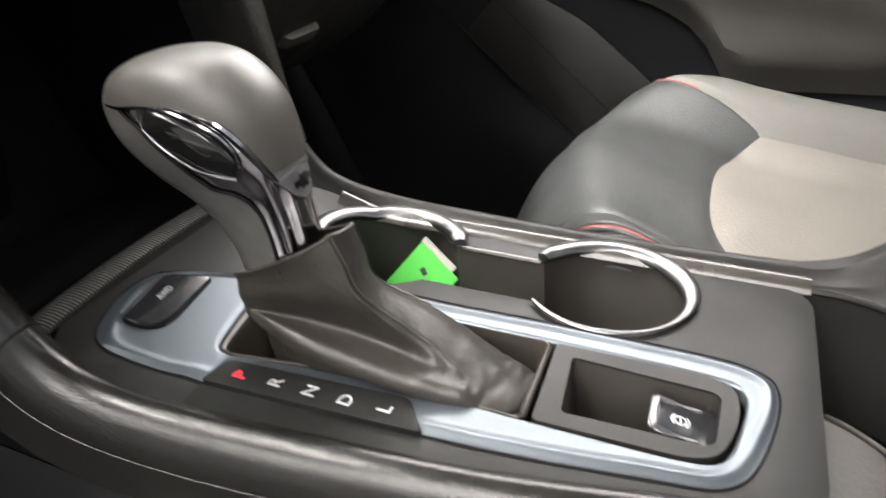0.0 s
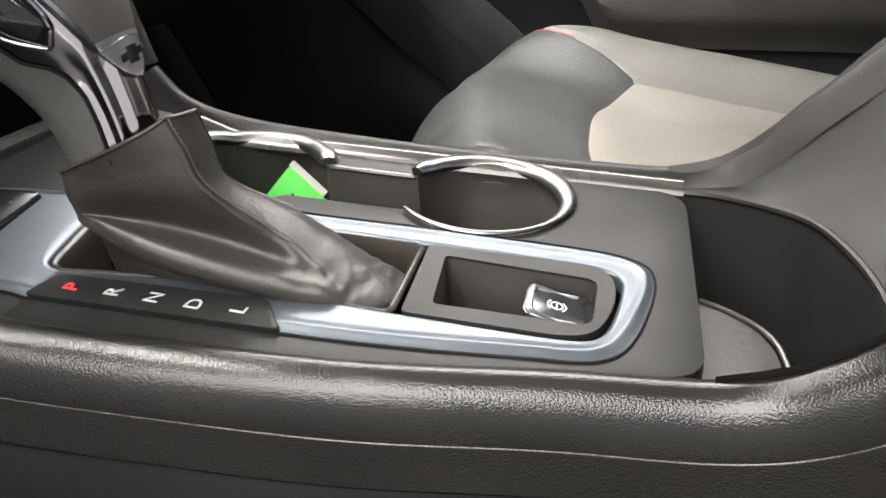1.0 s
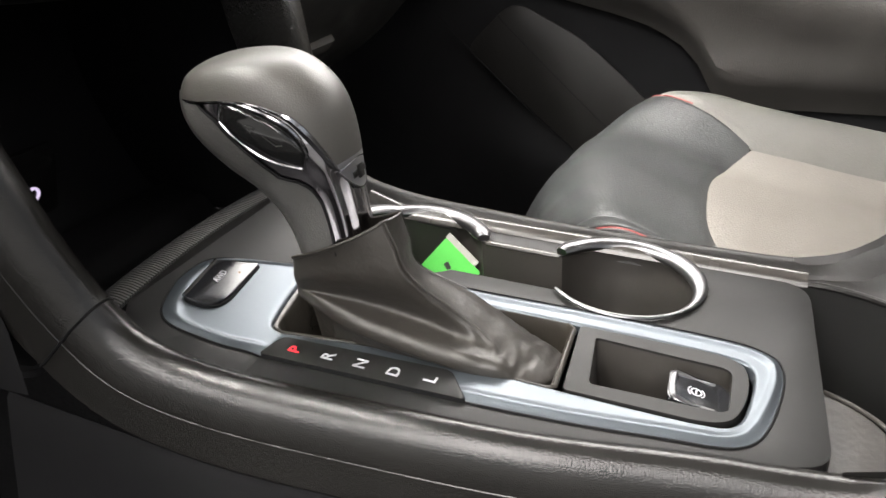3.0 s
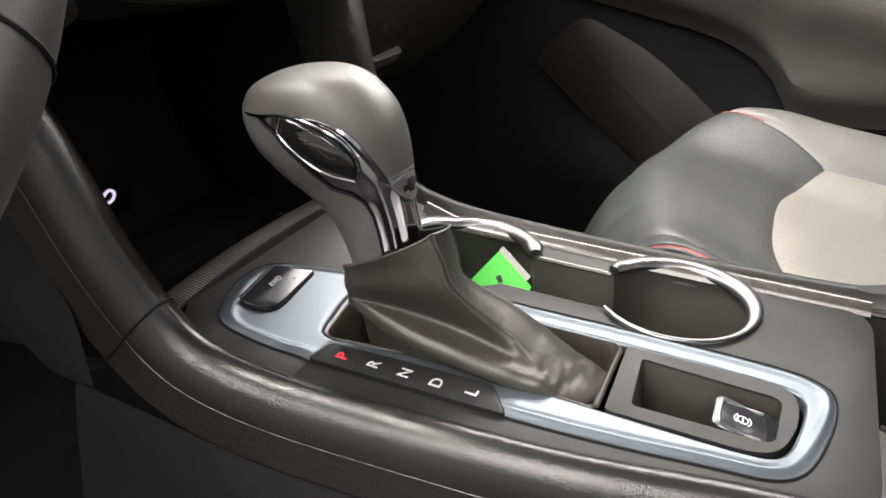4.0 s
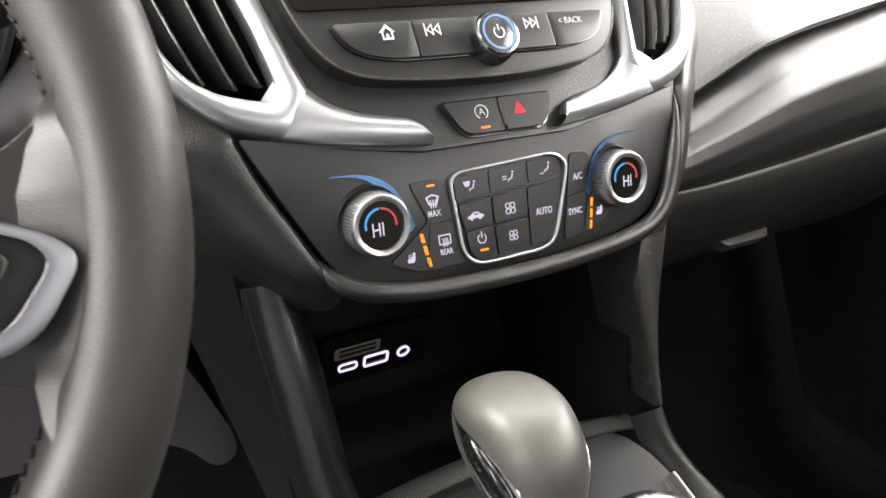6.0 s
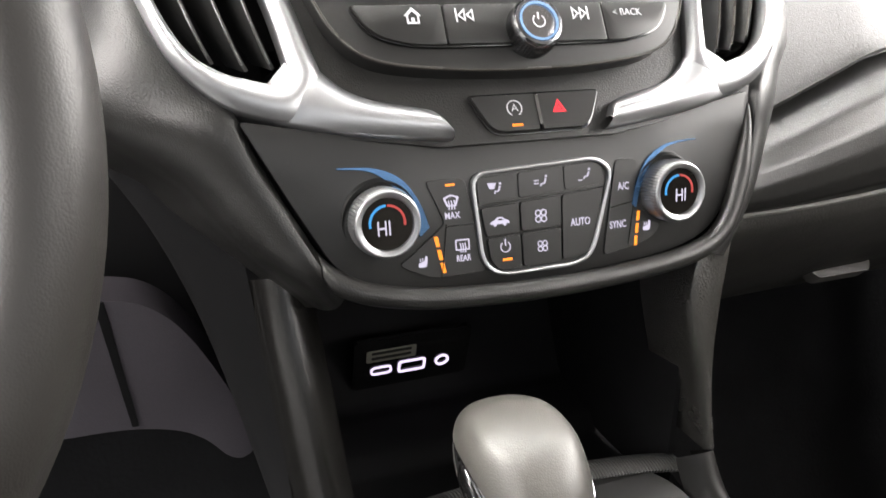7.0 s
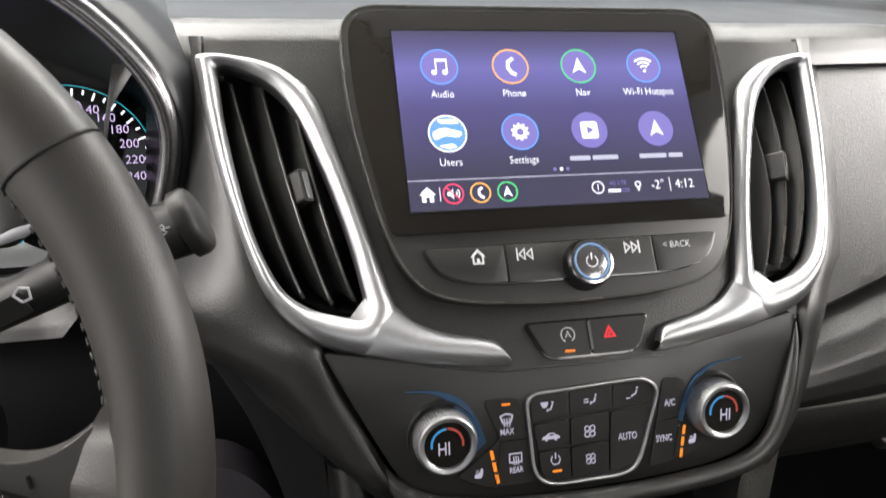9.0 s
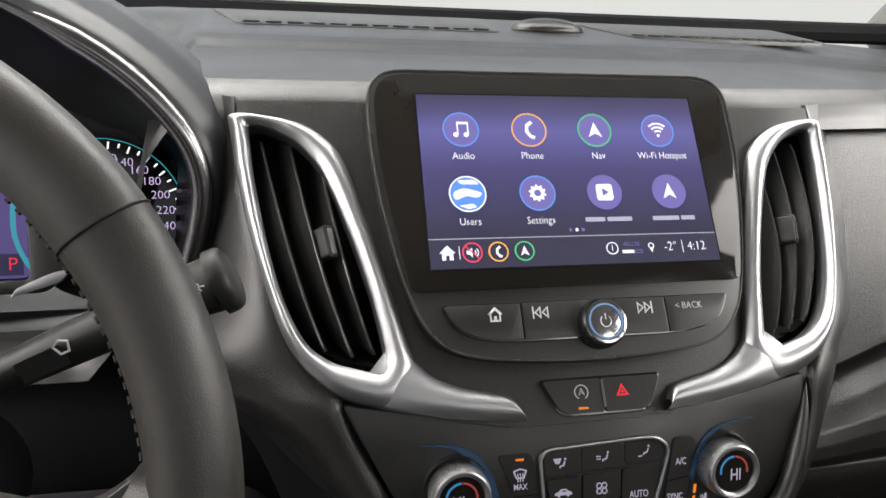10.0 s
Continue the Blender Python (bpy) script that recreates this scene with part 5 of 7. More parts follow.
for side in (-1, 1):
    xs = [(0.103, 0.7050), (0.085, 0.7035), (0.072, 0.6970), (0.0640, 0.6850), (0.0600, 0.6730)]
    pts = spline([(side * x, av(z), 0) for x, z in xs], 24)
    w = [0.0008 + (0.0052 if side < 0 else 0.0024) * smooth_step(0, 0.7, i / 23) for i in range(24)]
    inner = [Vector((p.x - side * 0.9 * w[i] * 0.2, p.y)) for i, p in enumerate(pts)]
    outer = [Vector((p.x + side * w[i] * 0.7, p.y - w[i] * 0.7)) for i, p in enumerate(pts)]
    loop = [Vector((p.x, p.y)) for p in inner] + outer[::-1]
    part("accent_blade", slab(loop if side > 0 else loop[::-1], AF, 0.002, top=0.0012), ACCENT, climate, "blue tinted chrome accent blade")

# temperature dials
for x in (-0.0835, 0.0825):
    KF = leaning(x, 0.6135, 0.6785, 11) @ Matrix.Diagonal((0.94, 0.94, 1, 1))
    dial = tagged(new("temperature_dial"), "knurled chrome temperature dial with a lit display", "dial", "climate dials")
    dial.location = (x, 0.612, 0.665)
    bpy.context.view_layer.update()
    cup = [(0.0235, -0.010), (0.0228, 0.0), (0.0205, 0.0035), (0.018, 0.002)]
    part("dial_base", loft([[KF @ Vector((r * math.cos(2 * math.pi * i / 40), r * math.sin(2 * math.pi * i / 40), w)) for i in range(40)] for r, w in cup]), SATIN, dial)
    secs = []
    for r, w, kn in ((0.0172, 0.0, 0), (0.0178, 0.004, 0.0005), (0.0180, 0.012, 0.0005), (0.0178, 0.0145, 0.0003), (0.0172, 0.0168, 0), (0.0164, 0.0174, 0), (0.0150, 0.0172, 0), (0.0138, 0.0164, 0), (0.0134, 0.0148, 0)):
        secs.append([KF @ Vector(((r + kn * (1 if i % 2 else -1)) * math.cos(2 * math.pi * i / 128), (r + kn * (1 if i % 2 else -1)) * math.sin(2 * math.pi * i / 128), w)) for i in range(128)])
    part("dial_ring", loft(secs, False), SILVER, dial, "knurled chrome ring")
    part("dial_display", slab(disc(0, 0, 0.0137, 40), KF, 0.004, top=0.0152), GLASSBLACK, dial)
    letters("letter_mark", "HI", 0.0110, KF, -0.0020 if x < 0 else 0.0012, -0.0026, L_WHITE, dial, z=0.0152, width=0.74, weight=0.0)
    plate("cool_scale", arcband(0, 0.0003, 0.0098, 0.0012, 92, 190, 16), KF, L_BLUE, dial, top=0.0156)
    plate("warm_scale", arcband(0, 0.0003, 0.0098, 0.0012, -10, 88, 16), KF, L_CORAL, dial, top=0.0156)

# ---- infotainment unit ----
BF = leaning(0, 0.660, 0.792, 33.4)
def bv(z):
    return (z - 0.792) / math.cos(radians(33.4))
unit = thing("infotainment_display", (0, 0.66, 0.74), "black glass touch display standing on the center stack", "display")
half = [(0.1225, 0.901, 0.024), (0.1215, 0.845, 0.03), (0.1095, 0.790, 0.03), (0.099, 0.764, 0.02), (0.081, 0.750, 0.02), (0.03, 0.745, 0.04)]
body = rounded([(x, bv(z), r) for x, z, r in half] + [(-x, bv(z), r) for x, z, r in half[::-1]], 7)
part("display_body", slab(body, BF, 0.022, 0.004, top=0.003, seg=3), PANEL, unit, "satin black display housing")
part("body_edge", hoop([BF @ Vector((p.x, p.y, 0.0028)) for p in body], 0.0009, 6, up=BF.to_3x3() @ Vector((0, 0, 1))), EDGE, unit, "polished edge of the display housing")
half = [(0.1185, 0.898, 0.021), (0.1178, 0.845, 0.03), (0.1055, 0.786, 0.012), (0.1030, 0.7815, 0.004)]
glass_out = rounded([(x, bv(z), r) for x, z, r in half] + [(-x, bv(z), r) for x, z, r in half[::-1]], 7)
part("display_glass", slab(glass_out, BF, 0.003, 0.0008, top=0.0048), GLASSBLACK, unit, "gloss black glass border")
W0, W1, H0, H1 = -0.0925, 0.0925, 0.0, 0.1128
screen = part("screen", slab(rect(W0, H0, W1, H1), BF, 0.0004, top=0.0051), L_SCREEN, unit, "lit violet home screen", smooth=False)
part("screen_edge", slab([rect(W0 - 0.0008, H0 - 0.0008, W1 + 0.0008, H1 + 0.0008), rect(W0, H0, W1, H1)], BF, 0.0004, top=0.0052), GLOSS, unit)


def su(f):
    return W0 + (W1 - W0) * f


def sv(f):
    return H1 - (H1 - H0) * f


def ui(loops, mt, top=0.0055, name="screen_symbol"):
    return plate(name, loops, BF, mt, screen, top=top, depth=0.0001)


BAR_TOP = 0.00535
ui(rect(su(0.0), sv(1.0), su(1.0), sv(0.842)), L_BAR, BAR_TOP - 0.0001, "status_bar")
ui(rect(su(0.0), sv(0.842), su(1.0), sv(0.837)), L_NAME, BAR_TOP, "status_line")
ICONS = (("Audio", 0.143, 0.213, L_SKYBLUE), ("Phone", 0.381, 0.213, L_ORANGE), ("Nav", 0.619, 0.213, L_GREEN), ("Wi-Fi Hotspot", 0.857, 0.213, L_SKYBLUE), ("Users", 0.143, 0.590, L_ICE), ("Settings", 0.381, 0.590, L_SKYBLUE), ("", 0.619, 0.590, L_DISC), ("", 0.857, 0.590, L_DISC))
for name_, fx, fy, rim_m in ICONS:
    x, y = su(fx), sv(fy)
    ui(disc(x, y, 0.0108, 28), L_DISC if name_ != "Users" else L_SKYBLUE, 0.0054, "icon_disc")
    ui(ringloop(x, y, 0.0116, 0.0009, 32), rim_m, 0.0055, "icon_ring")
    if name_:
        letters("letter_mark", name_, 0.0066, BF, x, sv(fy + 0.158), L_ICE, screen, z=0.0053, width=0.88)
    else:
        for a, b in ((-0.0155, -0.0025), (-0.0010, 0.0155)) if fx < 0.7 else ((-0.0145, 0.0035), (0.0050, 0.0145)):
            ui(rect(x + a, sv(fy + 0.158) - 0.0014, x + b, sv(fy + 0.158) + 0.0014, 0.0007), L_NAME, 0.0055, "name_bar")
x, y = su(0.143), sv(0.213)
for dx in (-0.0035, 0.003):
    ui(disc(x + dx, y - 0.0035, 0.0017, 12), L_ICE)
    ui(rect(x + dx + 0.0009, y - 0.0035, x + dx + 0.0018, y + 0.0045), L_ICE, 0.00552)
ui(rect(x - 0.0026, y + 0.0035, x + 0.0048, y + 0.0052), L_ICE, 0.00554)
x = su(0.381)
ui(stroke([(x + 0.0022, y + 0.0055), (x - 0.0012, y + 0.003), (x - 0.0016, y - 0.001), (x + 0.0004, y - 0.0042), (x + 0.0032, y - 0.0055)], 0.0024), L_ICE)
for fx, fy in ((0.619, 0.213), (0.857, 0.590)):
    x, y = su(fx), sv(fy)
    ui(rounded([(x, y + 0.0058, 0.0004), (x + 0.0046, y - 0.0048, 0.0006), (x, y - 0.0022, 0.0006), (x - 0.0046, y - 0.0048, 0.0006)], 2), L_ICE)
x, y = su(0.857), sv(0.213) - 0.0035
ui(disc(x, y, 0.0011, 10), L_ICE)
for r in (0.0040, 0.0066, 0.0092):
    ui(arcband(x, y, r, 0.0013, 48, 132, 10), L_ICE)
x, y = su(0.143), sv(0.590)
ui(rounded([(x - 0.0095, y + 0.001, 0.003), (x - 0.002, y + 0.004, 0.003), (x + 0.0098, y + 0.0005, 0.003), (x + 0.006, y - 0.003, 0.003), (x - 0.001, y - 0.001, 0.003), (x - 0.008, y - 0.0045, 0.003)]), L_ICE)
ui(rounded([(x - 0.006, y + 0.0088, 0.002), (x + 0.005, y + 0.009, 0.002), (x + 0.008, y + 0.006, 0.002), (x - 0.004, y + 0.0062, 0.002)]), L_ICE)
ui(rounded([(x - 0.006, y - 0.0075, 0.001), (x + 0.003, y - 0.0062, 0.002), (x + 0.005, y - 0.0085, 0.001), (x, y - 0.0098, 0.001)]), L_ICE)
x = su(0.381)
gear = []
for i in range(40):
    r = 0.0056 if (i // 2) % 2 else 0.0044
    gear.append(Vector((x + r * math.cos(2 * math.pi * i / 40), y + r * math.sin(2 * math.pi * i / 40))))
ui([gear, disc(x, y, 0.0022, 16)], L_ICE)
x = su(0.619)
ui([rect(x - 0.0055, y - 0.0055, x + 0.0055, y + 0.0055, 0.002)], L_ICE)
ui(rounded([(x - 0.0015, y + 0.0025, 0), (x - 0.0015, y - 0.0025, 0), (x + 0.0028, y, 0)]), L_DISC, 0.0056)
for fx, m_ in ((0.478, L_DISC), (0.50, L_ICE), (0.522, L_DISC)):
    ui(disc(su(fx), sv(0.805), 0.0011, 10), m_, 0.0055, "page_dot")
yb = sv(0.915)
x = su(0.057)
ui(rounded([(x - 0.0048, yb - 0.0002, 0), (x, yb + 0.0046, 0), (x + 0.0048, yb - 0.0002, 0), (x + 0.0034, yb - 0.0002, 0), (x + 0.0034, yb - 0.0044, 0), (x + 0.001, yb - 0.0044, 0), (x + 0.001, yb - 0.0015, 0), (x - 0.001, yb - 0.0015, 0), (x - 0.001, yb - 0.0044, 0), (x - 0.0034, yb - 0.0044, 0), (x - 0.0034, yb - 0.0002, 0)]), L_ICE)
ui(rect(su(0.096) - 0.0002, yb - 0.004, su(0.096) + 0.0002, yb + 0.004), L_ICE)
for fx, m_ in ((0.138, L_PINK), (0.224, L_ORANGE), (0.311, L_GREEN)):
    ui(ringloop(su(fx), yb, 0.0062, 0.0009, 28), m_, 0.0055, "icon_ring")
x = su(0.138)
ui(rounded([(x - 0.0035, yb + 0.0012, 0), (x - 0.0035, yb - 0.0012, 0), (x - 0.002, yb - 0.0012, 0), (x, yb - 0.003, 0), (x, yb + 0.003, 0), (x - 0.002, yb + 0.0012, 0)]), L_ICE)
for r in (0.002, 0.0035):
    ui(arcband(x + 0.0004, yb, r, 0.0006, -45, 45, 6), L_ICE)
ui(stroke([(x - 0.004, yb + 0.004), (x + 0.004, yb - 0.004)], 0.0007), L_PINK, 0.0056)
x = su(0.224)
ui(stroke([(x + 0.0012, yb + 0.0032), (x - 0.0008, yb + 0.0015), (x - 0.0009, yb - 0.001), (x + 0.0006, yb - 0.0026), (x + 0.002, yb - 0.0032)], 0.0016), L_ICE)
x = su(0.311)
ui(rounded([(x, yb + 0.0034, 0), (x + 0.0028, yb - 0.003, 0), (x, yb - 0.0014, 0), (x - 0.0028, yb - 0.003, 0)]), L_ICE)
ui(ringloop(su(0.614), yb, 0.0040, 0.0007, 24), L_ICE)
letters("letter_mark", "1", 0.0058, BF, su(0.614), yb, L_ICE, screen, z=0.0053)
letters("letter_mark", "4G LTE", 0.0036, BF, su(0.684), yb + 0.0022, L_DISC, screen, z=0.0053)
ui(rect(su(0.648), yb - 0.0034, su(0.690), yb - 0.0014), L_ICE)
ui([rect(su(0.692), yb - 0.0034, su(0.720), yb - 0.0014), rect(su(0.694), yb - 0.0030, su(0.718), yb - 0.0018)], L_DISC)
ui(ringloop(su(0.754), yb + 0.001, 0.0020, 0.0007, 16), L_ICE)
ui(rounded([(su(0.754) - 0.0012, yb - 0.0008, 0), (su(0.754) + 0.0012, yb - 0.0008, 0), (su(0.754), yb - 0.0035, 0)]), L_ICE, 0.00552)
letters("letter_mark", "-2\u00b0", 0.0082, BF, su(0.824), yb, L_ICE, screen, z=0.0053, width=0.9)
ui(rect(su(0.868) - 0.0002, yb - 0.004, su(0.868) + 0.0002, yb + 0.004), L_ICE)
letters("letter_mark", "4:12", 0.0080, BF, su(0.920), yb, L_ICE, screen, z=0.0053, width=0.92)

# buttons under the screen
UF = leaning(0.0015, 0.6425, 0.7655, 33.4)
bar = part("button_bar", slab(rounded([(-0.091, 0.0105, 0.004), (0.091, 0.0105, 0.004), (0.083, -0.006, 0.012), (0.06, -0.0125, 0.02), (-0.06, -0.0125, 0.02), (-0.083, -0.006, 0.012)], 5), UF, 0.006, 0.0012, top=0.0052), GLOSS, unit, "row of black media buttons")
for pts in ([(-0.0895, 0.0095, 0.003), (-0.044, 0.0095, 0.001), (-0.044, -0.0115, 0.001), (-0.06, -0.0115, 0.018), (-0.081, -0.006, 0.010)], [(-0.043, 0.0095, 0.001), (0.0035, 0.0095, 0.001), (0.0035, -0.0115, 0.001), (-0.043, -0.0115, 0.001)], [(0.0045, 0.0095, 0.001), (0.0465, 0.0095, 0.001), (0.0465, -0.0115, 0.001), (0.0045, -0.0115, 0.001)], [(0.0475, 0.0095, 0.001), (0.0895, 0.0095, 0.003), (0.081, -0.006, 0.010), (0.06, -0.0115, 0.018), (0.0475, -0.0115, 0.001)]):
    part("media_key", slab(rounded(pts, 4), UF, 0.003, 0.0009, top=0.0068), BUTTON, bar)
TOPK = 0.0071
hx = -0.0595
plate("symbol", [rounded([(hx - 0.0045, 0.0035, 0), (hx, 0.008, 0), (hx + 0.0045, 0.0035, 0), (hx + 0.0032, 0.0035, 0), (hx + 0.0032, -0.0007, 0), (hx - 0.0032, -0.0007, 0), (hx - 0.0032, 0.0035, 0)]), rounded([(hx - 0.0023, 0.0038, 0), (hx, 0.0062, 0), (hx + 0.0023, 0.0038, 0), (hx + 0.0023, 0.0003, 0), (hx + 0.0008, 0.0003, 0), (hx + 0.0008, 0.0025, 0), (hx - 0.0008, 0.0025, 0), (hx - 0.0008, 0.0003, 0), (hx - 0.0023, 0.0003, 0)])], UF, LEGEND, bar, top=TOPK, depth=0.0003)
for cx, d in ((-0.0315, -1), (0.0325, 1)):
    for k in (0.0, 0.0045):
        a = cx + d * (k - 0.002)
        plate("symbol", [rounded([(a - d * 0.002, 0.0071, 0), (a - d * 0.002, -0.0001, 0), (a + d * 0.0022, 0.0035, 0)]), rounded([(a - d * 0.0013, 0.0057, 0), (a - d * 0.0013, 0.0013, 0), (a + d * 0.0010, 0.0035, 0)])], UF, LEGEND, bar, top=TOPK, depth=0.0003)
    plate("symbol", rect(cx + d * 0.0052 - 0.0004, -0.0001, cx + d * 0.0052 + 0.0004, 0.0071), UF, LEGEND, bar, top=TOPK, depth=0.0003)
letters("letter_mark", "< BACK", 0.0058, UF, 0.062, 0.0035, LEGEND, bar, z=TOPK - 0.0002, width=0.9)
VF = leaning(0.0045, 0.6375, 0.7625, 33.4)
volume = part("volume_knob", loft([[VF @ Vector(((r + kn * (1 if i % 2 else -1)) * math.cos(2 * math.pi * i / 96), (r + kn * (1 if i % 2 else -1)) * math.sin(2 * math.pi * i / 96), w)) for i in range(96)] for r, w, kn in ((0.0142, 0.0, 0.0), (0.0140, 0.004, 0.0004), (0.0136, 0.010, 0.0004), (0.0134, 0.0125, 0.0002), (0.0126, 0.0140, 0), (0.0112, 0.0143, 0), (0.0104, 0.0138, 0), (0.0100, 0.0128, 0))]), CHROME, unit, "knurled chrome volume knob")
part("knob_face", slab(disc(0, 0, 0.0096, 32), VF, 0.003, 0.0006, top=0.0138), DARKCHROME, volume)
plate("knob_ring", ringloop(0, 0, 0.0104, 0.0009, 40), VF, L_PALE, volume, top=0.0146, depth=0.001)
plate("power_mark", arcband(0, 0, 0.0036, 0.0007, -235, 55, 18), VF, LEGEND, volume, top=0.0139, depth=0.0003)
plate("power_mark", stroke([(0, 0.001), (0, 0.0046)], 0.0008), VF, LEGEND, volume, top=0.0139, depth=0.0003)


# ---- dash top and sides ----
LIP = [(0.733, 0.866), (0.7365, 0.874), (0.745, 0.884), (0.7535, 0.8905), (0.760, 0.8935)]
PAD = [(0.760, 0.8937), (0.764, 0.8946), (0.80, 0.8985), (0.86, 0.9045), (0.900, 0.9095), (0.906, 0.9112), (0.918, 0.9175), (0.930, 0.9215), (0.940, 0.9235), (1.0, 0.932), (1.08, 0.942), (1.20, 0.948), (1.36, 0.95)]


def top_at(prof, n):
    """A band of the dash top: a profile (y, z) swept across the car, curving back towards the doors."""
    keys = [(i / (len(prof) - 1), p) for i, p in enumerate(prof)]
    ys, zs = [(k, p[0]) for k, p in keys], [(k, p[1]) for k, p in keys]

    def f(u, v):
        x = -0.80 + 1.6 * u
        y, z = along(ys, v), along(zs, v)
        w = 1 - smooth_step(0.735, 1.36, y)
        sweep = (0.18 if x > 0 else 0.10) * max(0, abs(x) - 0.16) * w
        drop = 0.05 * max(0, abs(x) - 0.3)
        drop += 0.17 * smooth_step(-0.243, -0.30, x) * smooth_step(-0.62, -0.57, x) * (1 - smooth_step(0.78, 1.06, y))
        return (x, y + sweep, z - drop)
    return sheet(f, 100, n)


part("dash_lip", top_at(LIP, 16), GRAIN_SOFT, dash, "grained front lip of the dashboard top")
part("dash_top", top_at(PAD, 72), DASHTOP, dash, "smooth dashboard top pad with the sky's blue in its colour", angle=12)


def crossbeam(u, v):
    """Passenger side of the dash: the upper face down to a crease, the shelf below it and its roll to the glove box line."""
    x = 0.17 + 0.615 * u
    crease = along([(0.17, 0.684), (0.195, 0.691), (0.23, 0.7045), (0.265, 0.7195), (0.30, 0.735), (0.355, 0.748), (0.45, 0.764), (0.60, 0.775), (0.80, 0.78)], x)
    foot = 0.634 + 0.025 * smooth_step(0.2, 0.6, x)
    back = 0.10 * max(0, x - 0.45)
    if v < 0.5:
        k = v / 0.5
        top = 0.881 - 0.05 * max(0.0, x - 0.3)
        y = 0.752 + 0.17 * max(0.0, x - 0.16) * (1 - k) - 0.070 * k - 0.004 * math.sin(math.pi * k) - 0.0025 * smooth_step(0.93, 1.0, k)
        return (x, y + back * k, top + (crease - top) * k)
    deep = crease - foot
    prof = [(0.684, 1.0), (0.693, 0.985), (0.692, 0.955), (0.680, 0.895), (0.661, 0.79), (0.6485, 0.63), (0.6450, 0.46), (0.6455, 0.28), (0.650, 0.12), (0.662, 0.0)]
    q = (v - 0.5) / 0.5
    y, h = along([(n / 9, p[0]) for n, p in enumerate(prof)], q), along([(n / 9, p[1]) for n, p in enumerate(prof)], q)
    return (x, y + 0.6 * back, foot + deep * h)


part("passenger_pad", sheet(crossbeam, 60, 90), GRAIN_SOFT, dash, "grained passenger dash pad")
glove = thing("glove_box", (0.4, 0.75, 0.45), "dark grey closed glove box under the dash", "glove box")


def glove_f(u, v):
    x = 0.165 + 0.50 * u
    prof = spline([(0.668, 0.632, 0), (0.672, 0.618, 0), (0.700, 0.58, 0), (0.735, 0.545, 0), (0.757, 0.525, 0), (0.80, 0.49, 0), (0.87, 0.45, 0), (0.95, 0.43, 0)], 31)
    p = prof[round(v * 30)]
    return (x, p.x, p.y + 0.025 * smooth_step(0.2, 0.6, x) * (1 - v))


part("glove_door", sheet(glove_f, 24, 30, thick=0.006), DOORDARK, glove)
hm = Matrix.Translation((0.408, 0.757, 0.521)) @ pose(0, 0, 0, 42, 0, 0)
part("glove_handle", slab(rounded([(-0.04, 0.008, 0.004), (0.04, 0.008, 0.004), (0.032, -0.008, 0.006), (-0.032, -0.008, 0.006)]), hm, 0.014, 0.003, top=0.007), DOORGREY, glove, "grey pull handle")
edge = [Vector((x, 0.662, 0.6335 + 0.025 * smooth_step(0.2, 0.6, x))) for x in np.linspace(0.17, 0.52, 14)]
part("glove_edge", tube(edge, 0.0028, 8), SEATGREY, glove)


# the driver's lower dash, knee panel and column
def knee_f(u, v):
    x = -0.140 - 0.62 * u
    prof = spline([(0.80, 0.728, 0), (0.78, 0.68, 0), (0.77, 0.62, 0), (0.78, 0.54, 0), (0.80, 0.48, 0), (0.84, 0.44, 0), (0.90, 0.42, 0)], 41)
    p = prof[round(v * 40)]
    return (x, p.x, p.y)


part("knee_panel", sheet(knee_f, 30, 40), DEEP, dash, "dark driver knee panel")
knee_m = leaning(-0.30, 0.725, 0.565, -6)
part("knee_pad", slab(rounded([(-0.20, 0.046, 0.03), (0.070, 0.042, 0.02), (0.100, 0.034, 0.03), (0.125, 0.000, 0.05), (0.160, -0.095, 0.03), (0.140, -0.110, 0.02), (0.118, -0.074, 0.03), (0.080, -0.060, 0.03), (0.030, -0.0585, 0.03), (-0.20, -0.052, 0.02)], 6), knee_m, 0.03, 0.006, seg=4), KNEE, dash, "violet grey knee pad")
part("pad_gap", slab(rounded([(0.0690, 0.040, 0.001), (0.0745, 0.040, 0.001), (0.0812, -0.058, 0.001), (0.0770, -0.058, 0.001)]), knee_m, 0.002, top=0.0012), DEEP, dash)
ridge_pts = spline([(-0.228, 0.720, 0.712), (-0.199, 0.713, 0.662), (-0.183, 0.710, 0.625), (-0.171, 0.710, 0.592), (-0.152, 0.705, 0.533), (-0.127, 0.690, 0.463)], 31)
leg_pts = spline([(-0.150, 0.682, 0.672), (-0.1445, 0.674, 0.628), (-0.1410, 0.664, 0.585), (-0.1375, 0.652, 0.545), (-0.134, 0.636, 0.50), (-0.136, 0.632, 0.475), (-0.138, 0.63, 0.455)], 31)


def side_f(u, v):
    a, b = leg_pts[round(u * 30)], ridge_pts[round(u * 30)]
    k = min(1.0, v / 0.82)
    p = a.lerp(b, k)
    if v > 0.82:
        p = p + Vector((0.0, 0.06, 0.0)) * ((v - 0.82) / 0.18)
    return p + Vector((-0.006 * math.sin(math.pi * k), 0, 0))


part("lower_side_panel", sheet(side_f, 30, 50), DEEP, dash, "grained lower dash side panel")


# ---- steering wheel ----
WC, WTILT = Vector((-0.3852, 0.5028, 0.7623)), 18.7
WF = leaning(WC.x, WC.y, WC.z, WTILT)
wheel = thing("steering_wheel", tuple(WC), "black leather steering wheel with silver spoke trim and grey thumb buttons", "steering wheel")


